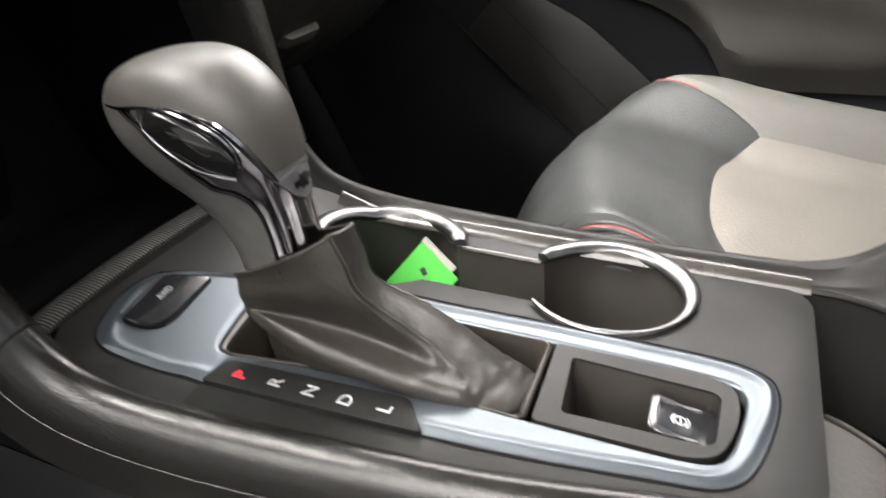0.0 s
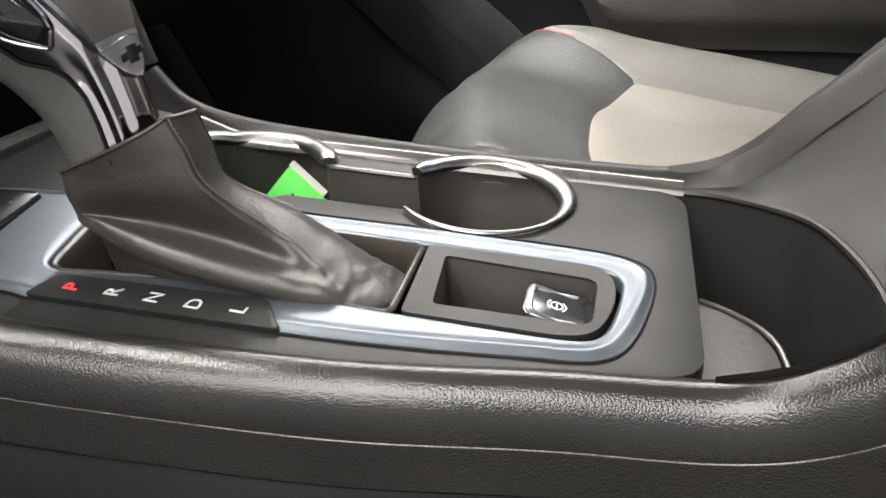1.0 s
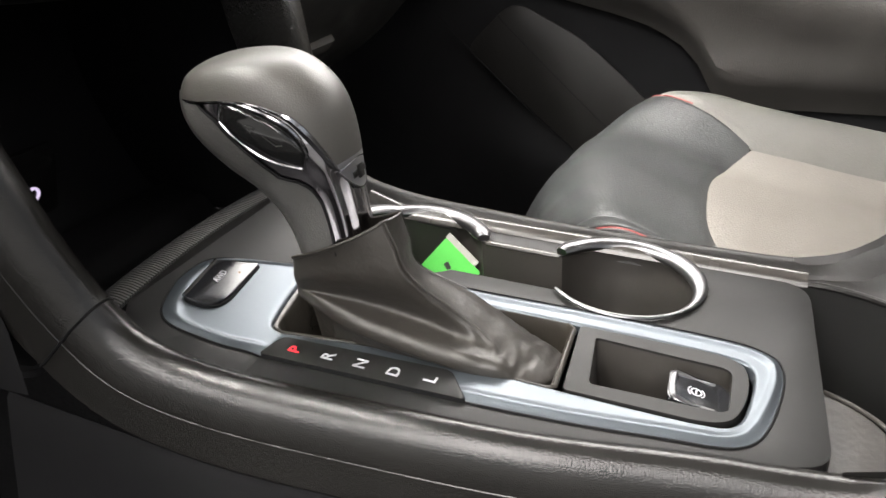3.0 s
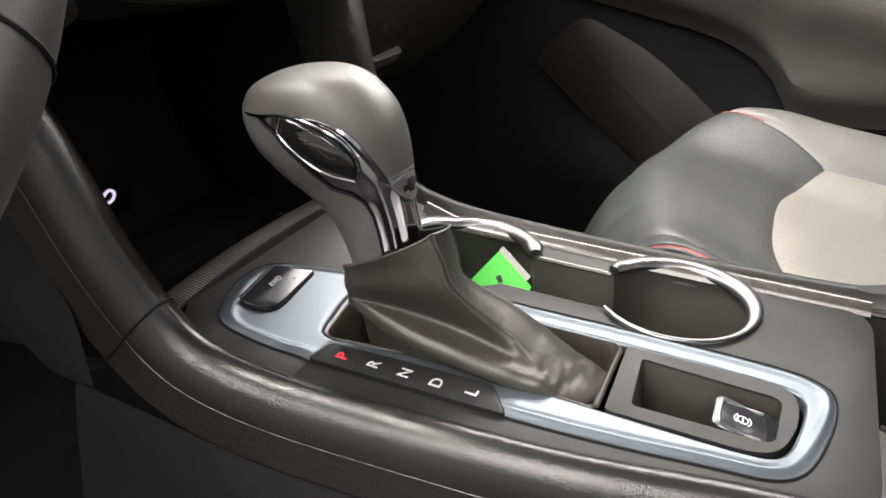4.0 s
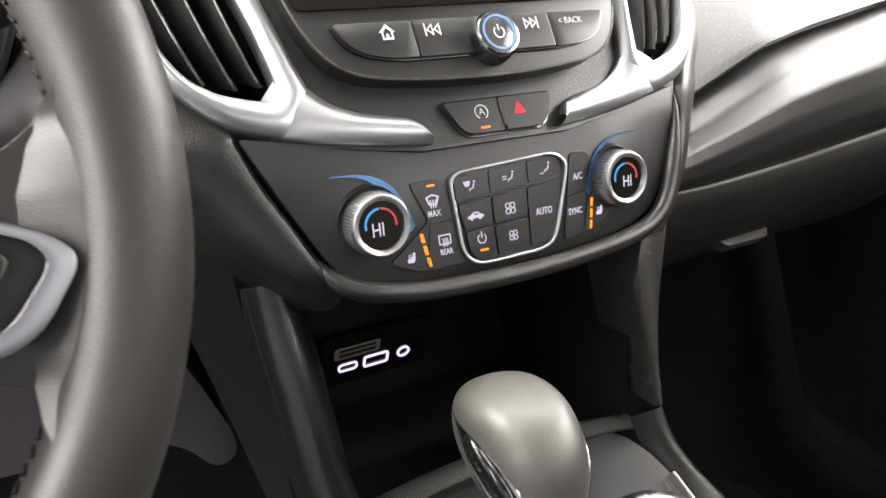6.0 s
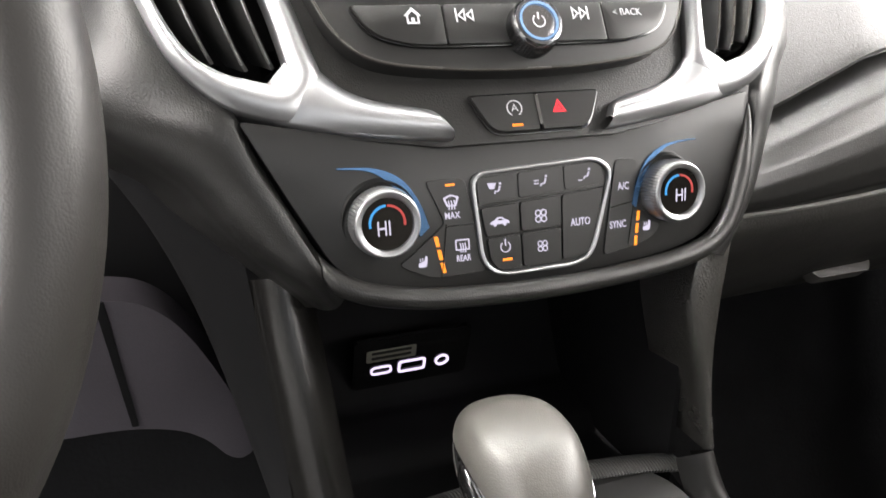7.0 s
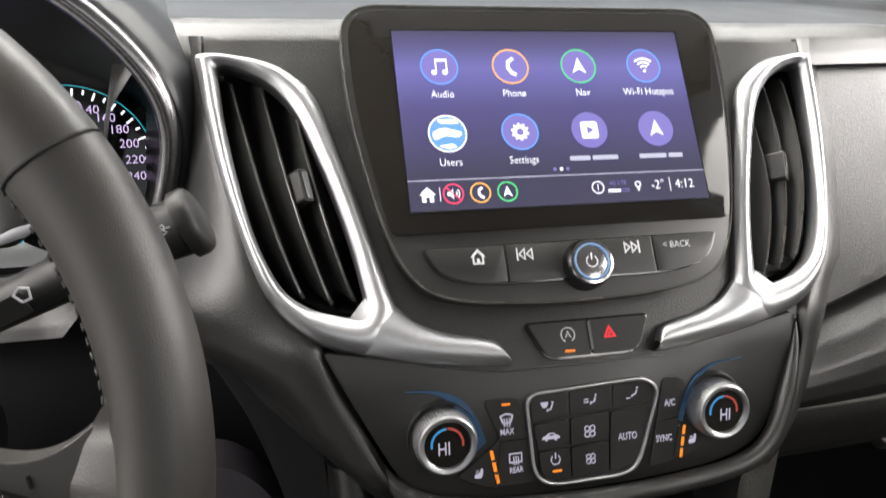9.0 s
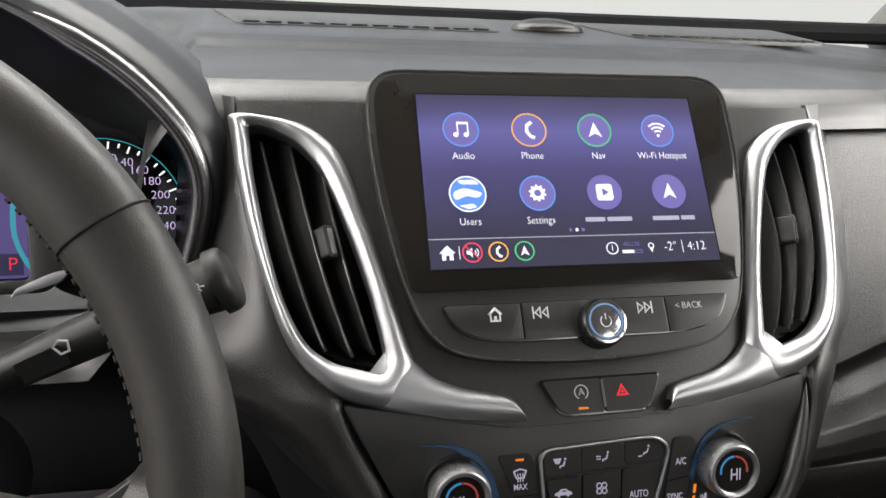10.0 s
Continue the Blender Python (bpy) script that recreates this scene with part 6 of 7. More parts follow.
def rim_f(u, v, r0=0.1775, a=0.0168, b=0.0165):
    th, ph = 2 * math.pi * u, 2 * math.pi * v
    deg = abs((u * 360 + 180) % 360 - 180)
    grip = 1 + 0.06 * math.exp(-((deg - 38) / 16) ** 2)
    r = r0 + a * grip * math.cos(ph)
    return WF @ Vector((r * math.cos(th), r * math.sin(th), b * grip * math.sin(ph)))


part("rim", sheet(rim_f, 128, 18, close_u=True), WHEELLEATHER, wheel, "smooth black leather rim")
for deg in (33, 147, 222, 318):
    ring = [rim_f(deg / 360, k / 24, 0.1775, 0.0168, 0.0165) for k in range(24)]
    part("rim_seam", hoop(ring, 0.0007, 6, up=(WF.to_3x3() @ Vector((-math.sin(radians(deg)), math.cos(radians(deg)), 0)))), DEEP, wheel)
stitches = bmesh.new()
for k in range(200):
    d = 360 * k / 200
    p, q = (rim_f((d + e) / 360, 0.47 + 0.012 * s, 0.1775, 0.0172, 0.0169) for e, s in ((0, -1), (0.9, 1)))
    tube([p, q], 0.0006, 5, bm=stitches)
tagged(part("stitching", stitches, SATIN, wheel), kind="stuff")
spoke = rounded([(0.172, 0.034, 0.010), (0.158, 0.010, 0.016), (0.135, -0.0050, 0.012), (0.108, 0.0030, 0.02), (0.055, 0.020, 0.02), (0.05, -0.062, 0.02), (0.10, -0.058, 0.02), (0.135, -0.056, 0.02), (0.165, -0.088, 0.03), (0.180, -0.02, 0.02)])
# the thumb pads lie sunk in the spokes, a little behind the crown of the rim
BZ = WF @ Matrix.Translation((-0.0041, 0.0016, -0.0105)) @ Matrix.Diagonal((1.05, 1.048, 1, 1))
part("spoke", slab(spoke, BZ, 0.016, 0.007, top=0.0125, seg=4), WHEELLEATHER, wheel)
part("spoke", slab([Vector((-p.x, p.y)) for p in spoke][::-1], WF, 0.022, 0.007, top=0.0125, seg=4), WHEELLEATHER, wheel)
part("spoke", slab(rounded([(-0.03, -0.05, 0.01), (0.03, -0.05, 0.01), (0.022, -0.172, 0.01), (-0.022, -0.172, 0.01)]), WF, 0.018, 0.005, top=0.002), WHEELLEATHER, wheel)
part("airbag_cover", slab(rounded([(-0.062, 0.052, 0.03), (0.062, 0.052, 0.03), (0.070, -0.02, 0.03), (0.04, -0.068, 0.03), (-0.04, -0.068, 0.03), (-0.070, -0.02, 0.03)], 7), WF, 0.03, 0.01, top=0.018, seg=4), GRAIN_SOFT, wheel)


def web_f(u, v, side=1):
    """Leather running from the spoke up onto the crown of the rim."""
    deg = -32 + 41 * u
    inner = along([(-32, 0.173), (-27, 0.160), (-20, 0.150), (-12, 0.146), (-4, 0.146), (1, 0.151), (5, 0.160), (9, 0.173)], deg)
    low = 0.0006 + 0.0138 * (smooth_step(-22, -32, deg) + smooth_step(2, 9, deg))
    p, q = Vector((inner, low)), Vector((0.1785, 0.0155))
    m = Vector((0.5 * (p.x + q.x), 0.5 * (p.y + q.y) + 0.0022))
    k = (1 - v) ** 2 * p + 2 * v * (1 - v) * m + v * v * q
    return WF @ Vector((side * k.x * math.cos(radians(deg)), k.x * math.sin(radians(deg)), k.y))


for side in (1, -1):
    part("grip_web", sheet(lambda u, v: web_f(u, v, side), 60, 16), WHEELLEATHER, wheel, "leather blending the spoke into the rim", angle=60)
bez = rounded([(0.050, 0.012, 0.006), (0.108, -0.0025, 0.02), (0.1510, -0.0222, 0.008), (0.1572, -0.0300, 0.006), (0.1430, -0.0500, 0.010), (0.122, -0.0535, 0.02), (0.096, -0.0560, 0.02), (0.050, -0.060, 0.006)], 6)
face = rounded([(0.052, 0.008, 0.005), (0.108, -0.0062, 0.018), (0.1465, -0.0240, 0.004), (0.1495, -0.0300, 0.004), (0.1370, -0.0455, 0.008), (0.1255, -0.0468, 0.010), (0.098, -0.0468, 0.018), (0.052, -0.0500, 0.005)], 6)
inset = rounded([(0.056, 0.004, 0.005), (0.108, -0.0090, 0.014), (0.1385, -0.0238, 0.004), (0.1408, -0.0285, 0.004), (0.1290, -0.0422, 0.006), (0.1214, -0.0440, 0.008), (0.099, -0.0424, 0.014), (0.056, -0.0450, 0.005)], 6)
part("spoke_trim", slab([bez, face], BZ, 0.014, 0.0030, top=0.0222, seg=4), HOODCHROME, wheel, "satin silver spoke bezel")
pads = part("thumb_pad", slab(face, BZ, 0.010, 0.001, top=0.0188), SATIN, wheel, "black thumb button pad")
part("pad_edge", slab([inset, shrink(inset, 0.0011)], BZ, 0.004, 0.0004, top=0.0200), EDGE, pads)
part("pad_face", slab(shrink(inset, 0.0016), BZ, 0.003, 0.0006, top=0.0196), BUTTON, pads)
cells = (((0.0056, 0.0079), 22, 0.0042, 0.0036), ((0.0121, -0.0037), -22, 0.0036, 0.0042), ((-0.0108, 0.0022), -22, 0.0036, 0.0042), ((-0.0040, -0.0080), 22, 0.0042, 0.0036), ((0, 0), -10, 0.0042, 0.0034))
for n_, ((dx, dy), rot, w_, h_) in enumerate(cells):
    m = BZ @ pose(0.1152 + dx, -0.0287 + dy, 0.0196, 0, 0, rot)
    cell = part("thumb_key", slab(rect(-w_, -h_, w_, h_, 0.0012), m, 0.002, 0.0007, top=0.0012), BUTTON, pads)
    ring_ = rect(-w_ - 0.0006, -h_ - 0.0006, w_ + 0.0006, h_ + 0.0006, 0.0016)
    part("key_edge", slab([ring_, shrink(ring_, 0.0005)], m, 0.001, 0.0002, top=0.0007), EDGE, cell)
    if n_ < 4:
        m = BZ @ pose(0.1152 + dx, -0.0287 + dy, 0.0208, 0, 0, (70, -18, 162, 250)[n_])
        plate("arrow_mark", [rounded([(-0.0020, 0.0024, 0.0002), (-0.0020, -0.0024, 0.0002), (0.0026, 0.0, 0.0002)], 2), rounded([(-0.0011, 0.0011, 0), (-0.0011, -0.0011, 0), (0.0009, 0.0, 0)])], m, LEGEND, cell, top=0.0004)
    else:
        for q_ in ([(-0.0030, 0.0004), (-0.0010, -0.0020)], [(-0.0013, -0.0022), (0.0032, 0.0024)]):
            plate("check_mark", stroke(q_, 0.0011), BZ @ pose(0.1152, -0.0287, 0.0208), LEGEND, cell, top=0.0004)
for seam_ in ([(0.133, -0.007, 0.0130), (0.134, -0.011, 0.0130)], [(0.0955, -0.0585, 0.0118), (0.110, -0.0580, 0.0128), (0.1235, -0.0565, 0.0130), (0.1225, -0.0600, 0.0126), (0.117, -0.069, 0.0062)]):
    part("spoke_seam", tube([BZ @ Vector(p) for p in seam_], 0.0007, 6), DEEP, wheel)
# column and wiper stalk
bm = loft([[WF @ Vector((0.052 * k * math.cos(2 * math.pi * i / 28), 0.045 * k * math.sin(2 * math.pi * i / 28) - 0.012 + d * 0.1, d)) for i in range(28)] for d, k in ((-0.03, 0.85), (-0.045, 1.0), (-0.10, 1.05), (-0.22, 1.1))])
alone("steering_column", bm, DEEP, "black steering column shroud behind the wheel", "column")
stalk = thing("wiper_stalk", (-0.26, 0.605, 0.78), "black wiper stalk with grey end cap on the column", "stalk")
sp = spline([(-0.336, 0.612, 0.752), (-0.301, 0.610, 0.767), (-0.268, 0.606, 0.783), (-0.231, 0.603, 0.800), (-0.205, 0.601, 0.810)], 20)
part("stalk_arm", tube(sp, lambda f: 0.0085 + 0.0065 * f, 14, flat=0.9), SATIN, stalk)
part("stalk_cap", tube([Vector((-0.2055 + 0.0075 * f, 0.601, 0.8098 + 0.0035 * f)) for f in (0, 0.3, 0.6, 0.85, 1.0)], lambda f: 0.0158 - 0.003 * smooth_step(0.6, 1.0, f), 20), SATIN, stalk)
# thin raised plate on the arm, shaped as its highlight
part("stalk_highlight", sheet(lambda u, v: Vector(sp[6]).lerp(sp[9], u) + Vector((0.0, -0.0115, 0.0)) + Vector((-0.35, 0, 0.8)) * (0.012 * (v - 0.5)), 4, 4, thick=0.0006), SATIN, stalk)
sm = leaning(-0.272, 0.593, 0.785, 0) @ pose(0, 0, 0, 0, 0, 25)
plate("wiper_mark", [rounded([(-0.004, 0.002, 0), (0, 0.0042, 0.001), (0.004, 0.002, 0), (0.0022, -0.003, 0), (-0.0022, -0.003, 0)]), rounded([(-0.003, 0.0016, 0), (0, 0.0034, 0.001), (0.003, 0.0016, 0), (0.0016, -0.0022, 0), (-0.0016, -0.0022, 0)])], sm, LEGEND, stalk, top=0.0006)
rm = leaning(-0.2140, 0.5845, 0.8095, 0) @ pose(0, 0, 0, 0, 0, 60)
letters("letter_mark", "REAR", 0.006, rm, 0, 0, LEGEND, stalk, z=0.0008)

# ---- instrument cluster ----
cluster = thing("instrument_cluster", (-0.36, 0.76, 0.75), "hooded instrument cluster with lit violet speed dial", "instrument cluster")
CF = leaning(-0.372, 0.775, 0.815, 12)
part("dial_face", slab(rounded([(-0.19, 0.075, 0.05), (0.19, 0.075, 0.06), (0.165, -0.055, 0.03), (-0.165, -0.055, 0.03)]), CF, 0.01), GLOSS, cluster)
dial_m = CF @ pose(0.081, -0.0153, 0.0)
plate("dial_disc", disc(0, 0, 0.053, 48), dial_m, GLOSS, cluster, top=0.002, depth=0.002)
plate("dial_rim", arcband(0, 0, 0.0535, 0.0005, -25, 200, 60), dial_m, L_CYAN, cluster, top=0.003, depth=0.001)
plate("dial_rim", arcband(0, 0, 0.0545, 0.0030, 165, 235, 24), dial_m, L_CYAN, cluster, top=0.0035, depth=0.001)
for i in range(25):
    a = radians(173 - 7.5 * i)
    l = 0.0048 if i % 2 == 0 else 0.0030
    plate("tick", stroke([(0.0515 * math.cos(a), 0.0515 * math.sin(a)), ((0.0515 - l) * math.cos(a), (0.0515 - l) * math.sin(a))], 0.0011), dial_m, L_ICE, cluster, top=0.0028, depth=0.0004)
for n_, txt in enumerate(("0", "20", "40", "60", "80", "100", "120", "140", "160", "180", "200", "220", "240")):
    a = radians(173 - 15 * n_)
    letters("letter_mark", txt, 0.0078, dial_m, 0.0405 * math.cos(a), 0.0405 * math.sin(a), L_MAGENTA, cluster, z=0.0024, width=1.05)
part("dial_hub", loft([[dial_m @ Vector((r * math.cos(2 * math.pi * i / 40), r * math.sin(2 * math.pi * i / 40), w)) for i in range(40)] for r, w in ((0.028, 0.002), (0.026, 0.005), (0.023, 0.006))]), SATIN, cluster)
info = part("info_screen", slab(rect(-0.034, -0.052, 0.036, 0.045, 0.004), CF, 0.003, top=0.003), L_VIOLET, cluster, "small lit violet information screen")
plate("screen_bar", rect(-0.030, -0.050, 0.033, -0.036), CF, L_BAR, info, top=0.0034)
letters("letter_mark", "P", 0.012, CF, 0.027, -0.043, L_RED, info, z=0.0034)
plate("screen_bar", rect(0.027, -0.026, 0.030, 0.012), CF, L_DISC, info, top=0.0034)
plate("info_frame", [rounded([(-0.044, 0.05, 0.01), (0.046, 0.05, 0.012), (0.062, -0.04, 0.02), (0.05, -0.062, 0.01), (-0.05, -0.062, 0.01), (-0.062, -0.04, 0.02)]), rect(-0.035, -0.053, 0.037, 0.046, 0.004)], CF, GRAIN_SOFT, cluster, top=0.006, depth=0.006, bevel=0.001)
blade = rounded([(0.026, -0.064, 0.002), (0.056, -0.055, 0.002), (0.064, -0.046, 0.004), (0.050, -0.049, 0.004), (0.030, -0.058, 0.002)])
plate("silver_blade", blade, CF, SILVER, cluster, top=0.010, depth=0.004, bevel=0.001)
hood_line = spline([(-0.60, 0.70, 0.80), (-0.585, 0.71, 0.88), (-0.53, 0.715, 0.927), (-0.43, 0.715, 0.948), (-0.34, 0.715, 0.940), (-0.275, 0.715, 0.910), (-0.235, 0.715, 0.872), (-0.221, 0.715, 0.835), (-0.229, 0.715, 0.79), (-0.245, 0.715, 0.75)], 70)
part("hood_chrome", tube(hood_line[33:], lambda f: 0.0066 * min(1, 0.35 + 6 * f), 12, up=Vector((0, 1, 0))), HOODCHROME, cluster, "dark chrome strip round the hood")


def hood_f(u, v):
    p = hood_line[round(u * 69)]
    c = Vector((-0.40, 0.0, 0.82))
    d = Vector((p.x - c.x, 0, p.z - c.z)).normalized()
    prof = [(-0.002, 0.0), (0.003, -0.003), (0.010, 0.002), (0.019, 0.016), (0.027, 0.045), (0.026, 0.12), (0.014, 0.20)]
    k = v * 6
    i = min(int(k), 5)
    o = prof[i][0] + (prof[i + 1][0] - prof[i][0]) * (k - i)
    y = prof[i][1] + (prof[i + 1][1] - prof[i][1]) * (k - i)
    return Vector((p.x + d.x * o, p.y + y, p.z + d.z * o * 0.8))


part("hood", sheet(hood_f, 69, 24), DASHTOP, cluster, "smooth black instrument hood")


def throat_f(u, v):
    p = hood_line[round(u * 69)]
    c = Vector((-0.385, 0.775, 0.815))
    return Vector((p.x + (c.x - p.x) * 0.13 * v, p.y + 0.07 * v, p.z + (c.z - p.z) * (0.13 * v + (0.36 * v * v if p.z > c.z else 0.0))))


part("hood_throat", sheet(throat_f, 69, 6), SATIN, cluster)

# ---- sensor and demister grille on the dash top ----
sensor = bmesh.new()
bmesh.ops.create_uvsphere(sensor, u_segments=24, v_segments=12, radius=0.035, matrix=Matrix.Translation((0.10, 1.02, 0.934)) @ Matrix.Diagonal((1.15, 0.7, 0.36, 1)))
alone("light_sensor", sensor, GRAIN, "low dark dome sensor on the dash top", "sensor")
for x0, x1 in ((-0.24, 0.05), (0.15, 0.42)):
    sp_ = thing("dash_grille", ((x0 + x1) / 2, 1.03, 0.936), "dark slotted grille in the dash top", "grille", "dash grilles")
    zt = lambda y: 0.9335 + 0.13 * (y - 1.0)
    part("grille_plate", slab(rounded([(x0 + 0.03, 0.985, 0.01), (x1 - 0.01, 0.985, 0.01), (x1, 1.10, 0.01), (x0, 1.10, 0.01)]), pose(0, 0, 0.0), 0.004, 0.001), GRAIN_SOFT, sp_)
    for ob in sp_.children:
        for v in ob.data.vertices:
            v.co.z += zt(v.co.y) - 0.0008
    n_s = 12
    for k in range(n_s):
        xa = x0 + 0.035 + (x1 - x0 - 0.05) * k / n_s
        part("slot", slab(rect(xa, 0.992, xa + (x1 - x0 - 0.05) / n_s * 0.75, 1.0, 0.002), pose(0, 0, zt(0.996) + 0.0004), 0.001), PANEL, sp_)

# ---- windshield ----
def shield_f(u, v):
    x = -0.78 + 1.56 * u
    return (x * (1 - 0.1 * v), 1.37 - 0.75 * v - 0.10 * (x / 0.78) ** 2, 0.955 + 0.50 * v)


ws = alone("window_1", sheet(shield_f, 24, 10, thick=0.005), GLASS, "clear sloping windshield glass", "windshield", "structure")
ws.visible_shadow = False
alone("trim", tube([Vector(shield_f(u, 0.0)) + Vector((0, -0.01, -0.004)) for u in np.linspace(0, 1, 24)], 0.016, 8), DEEP, "black band along the foot of the windshield", "trim", "structure")

# ---- passenger seat ----
seat = thing("passenger_seat", (0.40, 0.2, 0.05), "grey and black leather passenger seat with pale insert", "seat")
SX, SW = 0.405, 0.255


def cushion(x, y):
    """Height of the cushion: dished middle, raised sides, front edge rolling down."""
    s = (x - SX) / SW
    e = abs(s)
    z = 0.352 + 0.20 * (y - 0.28) + (0.058 * (1 - 0.55 * smooth_step(0.30, 0.45, y)) if s > 0 else 0.02) * smooth_step(0.38, 0.88, e) - 0.12 * max(0.0, (e - 0.84) / 0.22) ** 2
    z += 0.010 * smooth_step(0.2, 0.42, y) * (1 - 0.5 * e) + 0.014 * smooth_step(0.28, 0.42, y)
    ye = seat_front_y(s) - 0.085
    z -= 0.11 * ((y - ye) / 0.10) ** 2.2 if y > ye else 0
    return z


def seat_front_y(s):
    return along([(-1.0, 0.42), (-0.7, 0.462), (-0.3, 0.492), (0.1, 0.508), (0.45, 0.500), (0.75, 0.470), (1.0, 0.425)], s)


INS = 0.60


def pinch(e, y):
    return SX + SW * e * (1 - 0.20 * smooth_step(0.28, 0.56, y))


def insert_y(e):
    return 0.322 - 0.045 * min(1.0, abs(e / INS)) ** 3


def side_y(e):
    return insert_y(INS) + 0.155 * smooth_step(INS, 0.95, e) ** 0.8


def puff(e, y, edge, deep=0.005):
    return Vector((pinch(e, y), y, cushion(SX + SW * e, y) + deep * (min(1.0, edge) ** 0.5 - 1) + 0.0022 * noise.noise((e * 3, y * 13, 3))))


def insert_f(u, v):
    e = -INS + 2 * INS * u
    y = -0.12 + (insert_y(e) + 0.12) * v
    return puff(e, y, min(1, min(u, 1 - u) * 12) * min(1, (1 - v) * 16))


def front_f(u, v):
    e = -INS + (1.06 + INS) * u
    y0 = side_y(e) if e > INS else insert_y(e)
    return puff(e, y0 + (seat_front_y(e) + 0.02 - y0) * v, min(1, v * 14) * min(1, u * 14))


def far_f(u, v):
    e = INS + (1.08 - INS) * u
    y = -0.12 + (side_y(e) + 0.12) * v
    p = puff(e, y, min(1, u * 10) * min(1, (1 - v) * 20), 0.006)
    p.z += 0.004 * noise.noise((e * 6, y * 9, 5)) * smooth_step(0.25, 0.0, y)
    return p


def near_f(u, v):
    e = -INS - (1.04 - INS) * u
    return puff(e, -0.12 + (seat_front_y(e) + 0.14) * v, min(1, u * 12))


part("seat_bolster", sheet(near_f, 20, 60), SEATDARK, seat, "dark grey leather side bolster")
part("seat_insert", sheet(insert_f, 40, 40), SEATLIGHT, seat, "pale grey leather insert")
part("seat_front", sheet(front_f, 60, 40), SEATDARK, seat, "dark grey leather front edge")
part("seat_bolster", sheet(far_f, 20, 60), SEATGREY, seat, "grey leather side bolster")
part("seat_base", slab(rounded([(SX - 0.24, -0.12, 0.02), (SX + 0.24, -0.12, 0.02), (SX + 0.20, 0.515, 0.05), (SX - 0.20, 0.515, 0.05)]), pose(0, 0, 0.27), 0.16, 0.02), SEATDARK, seat)
red = [Vector(far_f(0.30 + 0.6 * f, 1.0)) + Vector((0, 0.001, 0.0055)) for f in np.linspace(0, 1, 12)]
part("red_piping", tube(red, 0.0009, 6), REDTHREAD, seat, "red piping")
seam_line = spline([(0.235, 0.4225, 0), (0.224, 0.388, 0), (0.219, 0.355, 0), (0.2145, 0.325, 0), (0.208, 0.292, 0), (0.200, 0.25, 0)], 40)
near_red = [puff((p.x - SX) / SW / (1 - 0.20 * smooth_step(0.28, 0.56, p.y)), p.y, 1.0) + Vector((0, 0, 0.0010)) for p in seam_line]
part("side_panel", sheet(lambda u, v: (0.165 + 0.02 * math.sin(math.pi * v), -0.12 + 0.56 * u, 0.18 + 0.12 * v), 20, 10), SEATDARK, seat)
part("red_piping", tube(near_red, 0.0011, 6), REDTHREAD, seat, "red stitched piping")
for off in (-0.0055, 0.0050):
    part("seam_roll", tube([p + Vector((off, 0, 0.0002)) for p in near_red], 0.0019, 8), SEATDARK, seat)
back = lambda u, v: (SX - 0.23 + 0.46 * u, -0.13 - 0.22 * v - 0.03 * math.cos(math.pi * (u - 0.5)) + 0.05 * abs(2 * u - 1) ** 3, 0.32 + 0.66 * v)
part("backrest", sheet(back, 24, 24, thick=-0.09), SEATGREY, seat, "grey leather backrest")

# ---- passenger door ----
door = thing("passenger_door", (0.80, 0.3, 0.10), "grey padded passenger door with armrest and pocket", "door")


def door_top(u, v):
    y = 1.0 - 1.5 * u
    low = along([(-0.5, 0.33), (0.32, 0.36), (0.334, 0.395), (0.347, 0.417), (0.374, 0.447), (0.415, 0.474), (0.471, 0.494), (0.65, 0.545), (0.68, 0.60), (1.0, 0.64)], y)
    z = low + (0.93 - low) * v
    x = 0.80 - 0.05 * smooth_step(0.0, 0.10, v) - 0.05 * math.exp(-((z - 0.60 - 0.25 * (y - 0.5)) / 0.06) ** 2) * smooth_step(0.72, 0.62, y) + 0.03 * v
    return (x, y, z)


part("door_pad", sheet(door_top, 60, 30), DOORGREY, door, "grey grained upper door pad")


def door_low(u, v):
    y = 1.0 - 1.5 * u
    z = 0.08 + 0.58 * v
    x = 0.83 - 0.05 * smooth_step(0.36, 0.25, z) * smooth_step(0.75, 0.55, y)
    return (x, y, z)


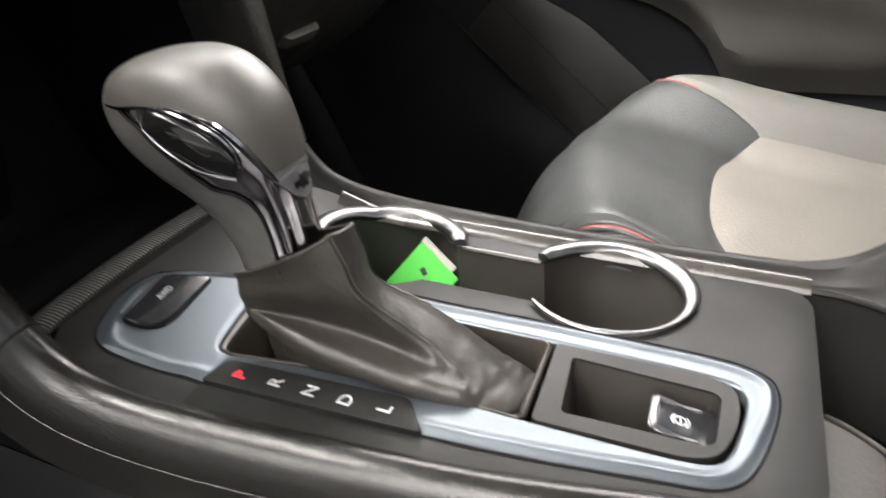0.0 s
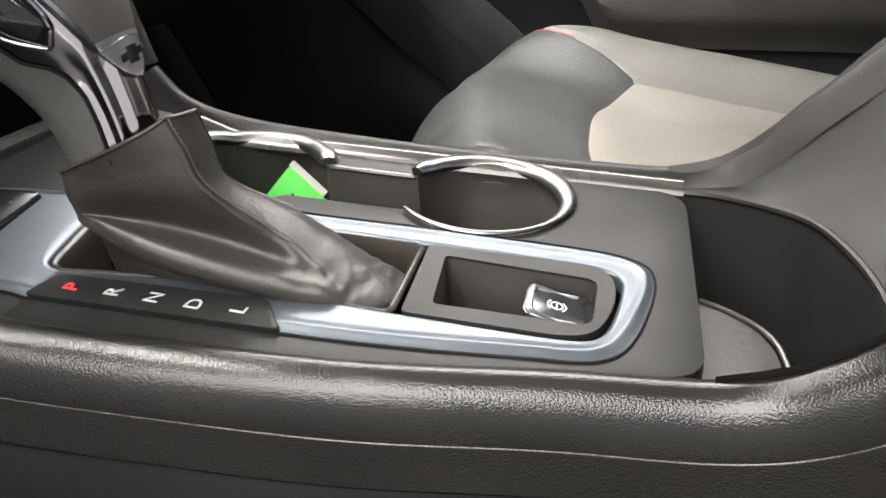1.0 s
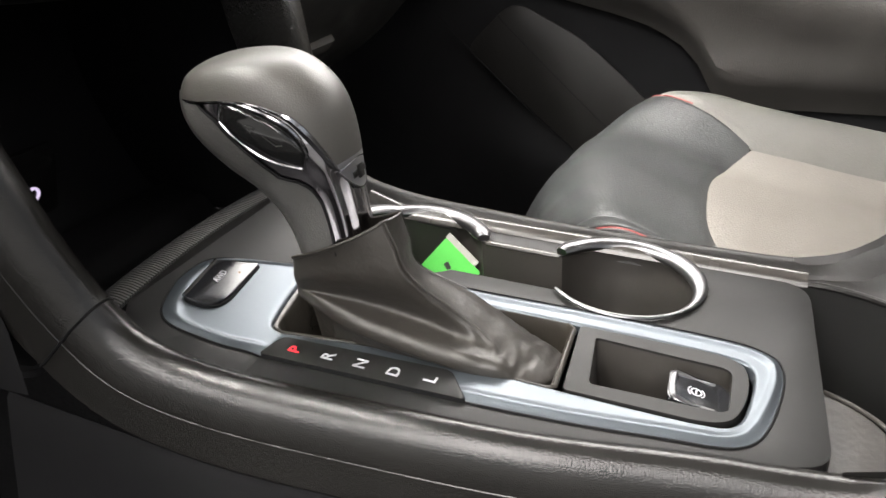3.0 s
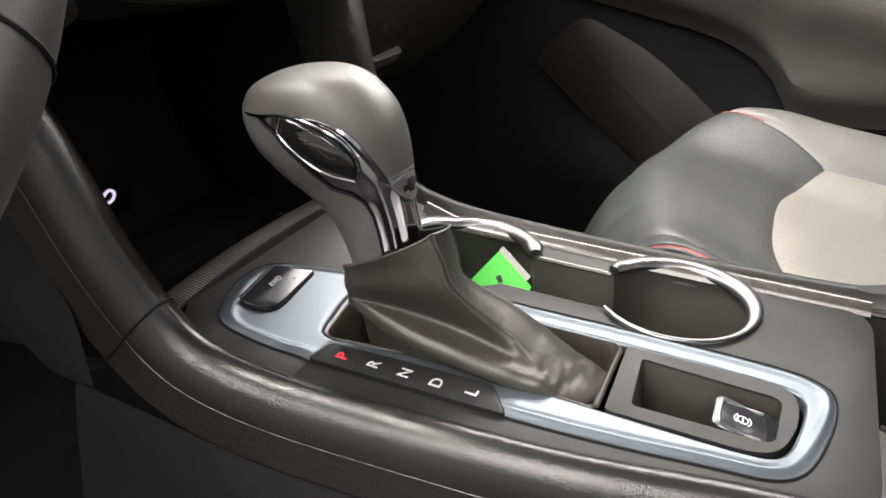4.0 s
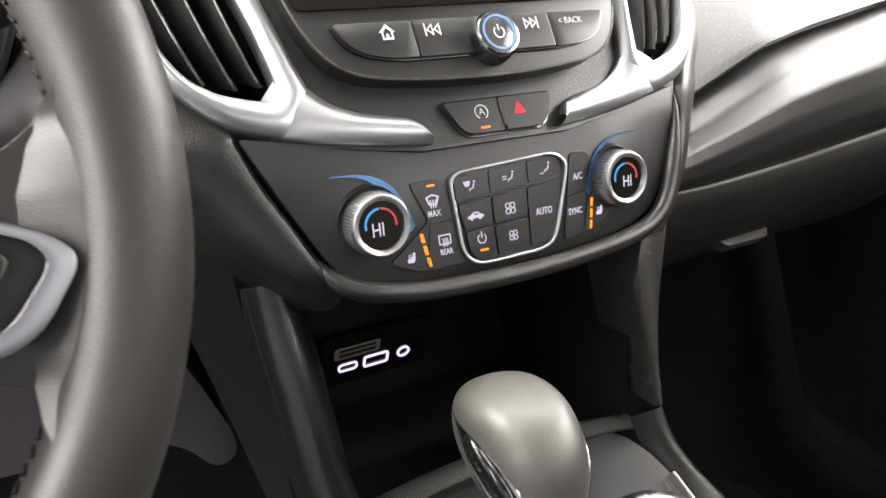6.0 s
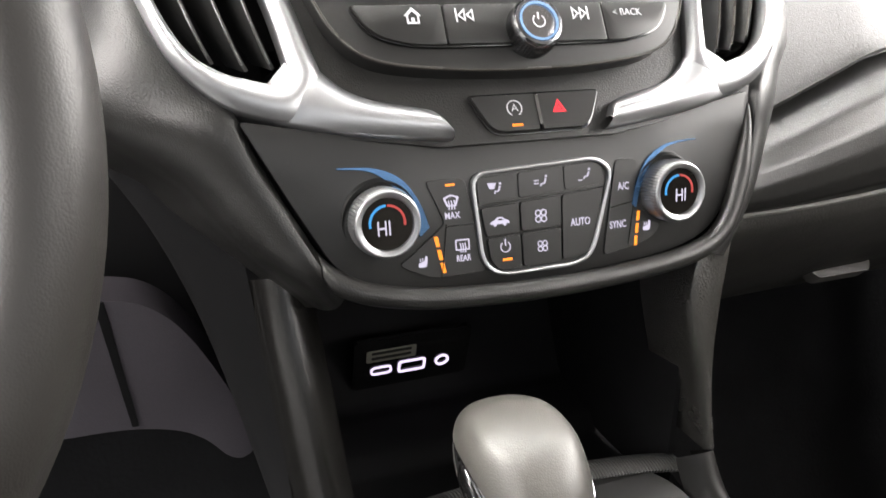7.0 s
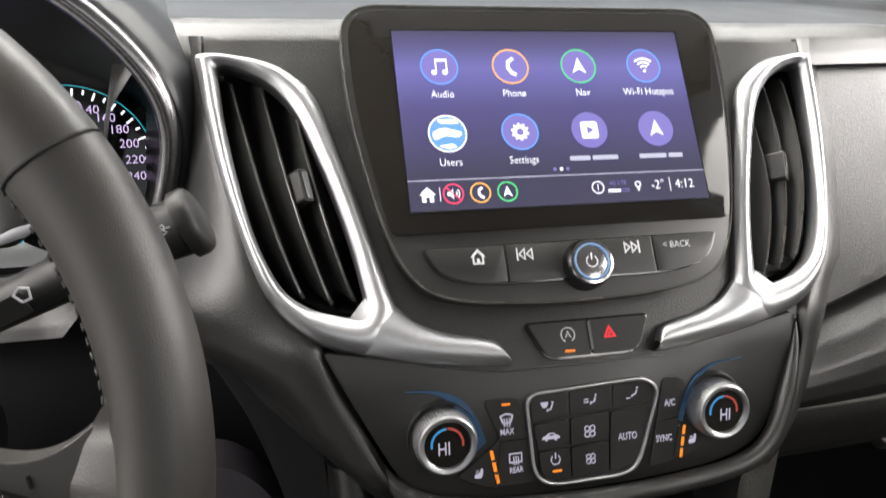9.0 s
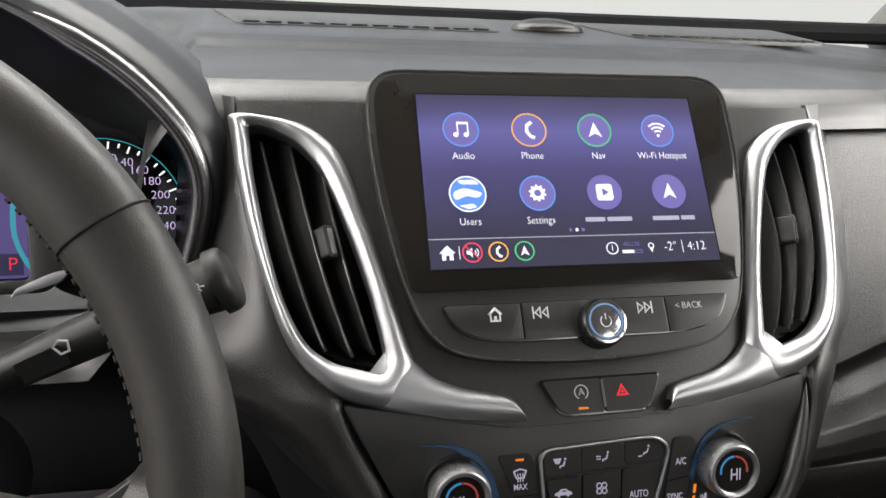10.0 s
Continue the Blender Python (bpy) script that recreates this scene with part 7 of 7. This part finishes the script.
# near-black colour stands for the unlit part of the lower door
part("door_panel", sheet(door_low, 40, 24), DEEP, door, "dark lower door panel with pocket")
sill = spline([(0.775, 0.741, 0.497), (0.775, 0.631, 0.386), (0.775, 0.545, 0.304), (0.775, 0.40, 0.18)], 24)
for off in (0.0, 0.055):
    part("sill_edge", tube([p + Vector((0, -1.5 * off, 0.25 * off)) for p in sill], 0.0014, 8), DEEP, door)
handle = thing("door_handle_trim", (0.745, 0.58, 0.63), "pale silver door pull on the passenger door", "door handle")
# lighter plate cut to the outline of the door's lit area
part("pocket_panel", slab(rounded([(0.697, 0.447, 0.02), (0.489, 0.258, 0.02), (0.40, 0.20, 0.02), (0.36, 0.30, 0.02), (0.43, 0.385, 0.03), (0.515, 0.462, 0.03), (0.62, 0.52, 0.03)], 5), Matrix(((0, 0, -1, 0.774), (1, 0, 0, 0), (0, 1, 0, 0), (0, 0, 0, 1))), 0.004, 0.001), HULL, door, "dark grey plate for the lit part of the lower door")
part("handle_bar", tube(spline([(0.742, 0.66, 0.630), (0.728, 0.60, 0.636), (0.726, 0.50, 0.628), (0.738, 0.43, 0.612)], 20), 0.010, 10, flat=0.6), SATINCHROME, handle)

# ---- driver footwell ----
pedal = thing("brake_pedal", (-0.36, 0.93, 0.24), "black rubber brake pedal in the footwell", "pedal")
part("pedal_pad", slab(rect(-0.05, -0.035, 0.05, 0.035, 0.012), leaning(-0.40, 0.90, 0.26, 35), 0.012, 0.003), FLOORMAT, pedal)
part("pedal_arm", tube(spline([(-0.40, 0.91, 0.27), (-0.40, 0.97, 0.40), (-0.40, 0.98, 0.55)], 10), 0.009, 8), DEEP, pedal)
alone("floor_mat", slab(rounded([(-0.62, 0.3, 0.06), (-0.17, 0.3, 0.06), (-0.19, 0.86, 0.08), (-0.58, 0.86, 0.08)]), pose(0, 0, 0.075), 0.012, 0.004), FLOORMAT, "black rubber floor mat in the driver footwell", "floor mat")
alone("floor_mat", slab(rounded([(0.2, 0.35, 0.06), (0.62, 0.35, 0.06), (0.58, 0.86, 0.08), (0.22, 0.86, 0.08)]), pose(0, 0, 0.075), 0.012, 0.004), FLOORMAT, "black rubber floor mat in the passenger footwell", "floor mat")


# ---- ground outside the open door ----
GROUND = mat("pale_concrete", (0.34, 0.335, 0.32), 0.85, grain=0.3, grain_size=0.004, kind="noise", vary=0.2)
alone("ground", slab(rect(-40, -40, 40, 40), pose(0, 0, -0.38), 0.1), GROUND, "pale concrete ground under the parked car", "ground", "structure")
# emissive sheet added beyond the windshield in place of the washed-out outdoors
HAZE = glow("backdrop_haze_glow", (1.0, 0.985, 0.96), 0.6)
far = alone("backdrop", sheet(lambda u, v: (-45 + 90 * u, 30 + 14 * math.sin(math.pi * u), -1 + 13 * v), 24, 2, thick=0.05), HAZE, "glowing sheet standing in for the bright distance beyond the windshield", "backdrop", "structure")
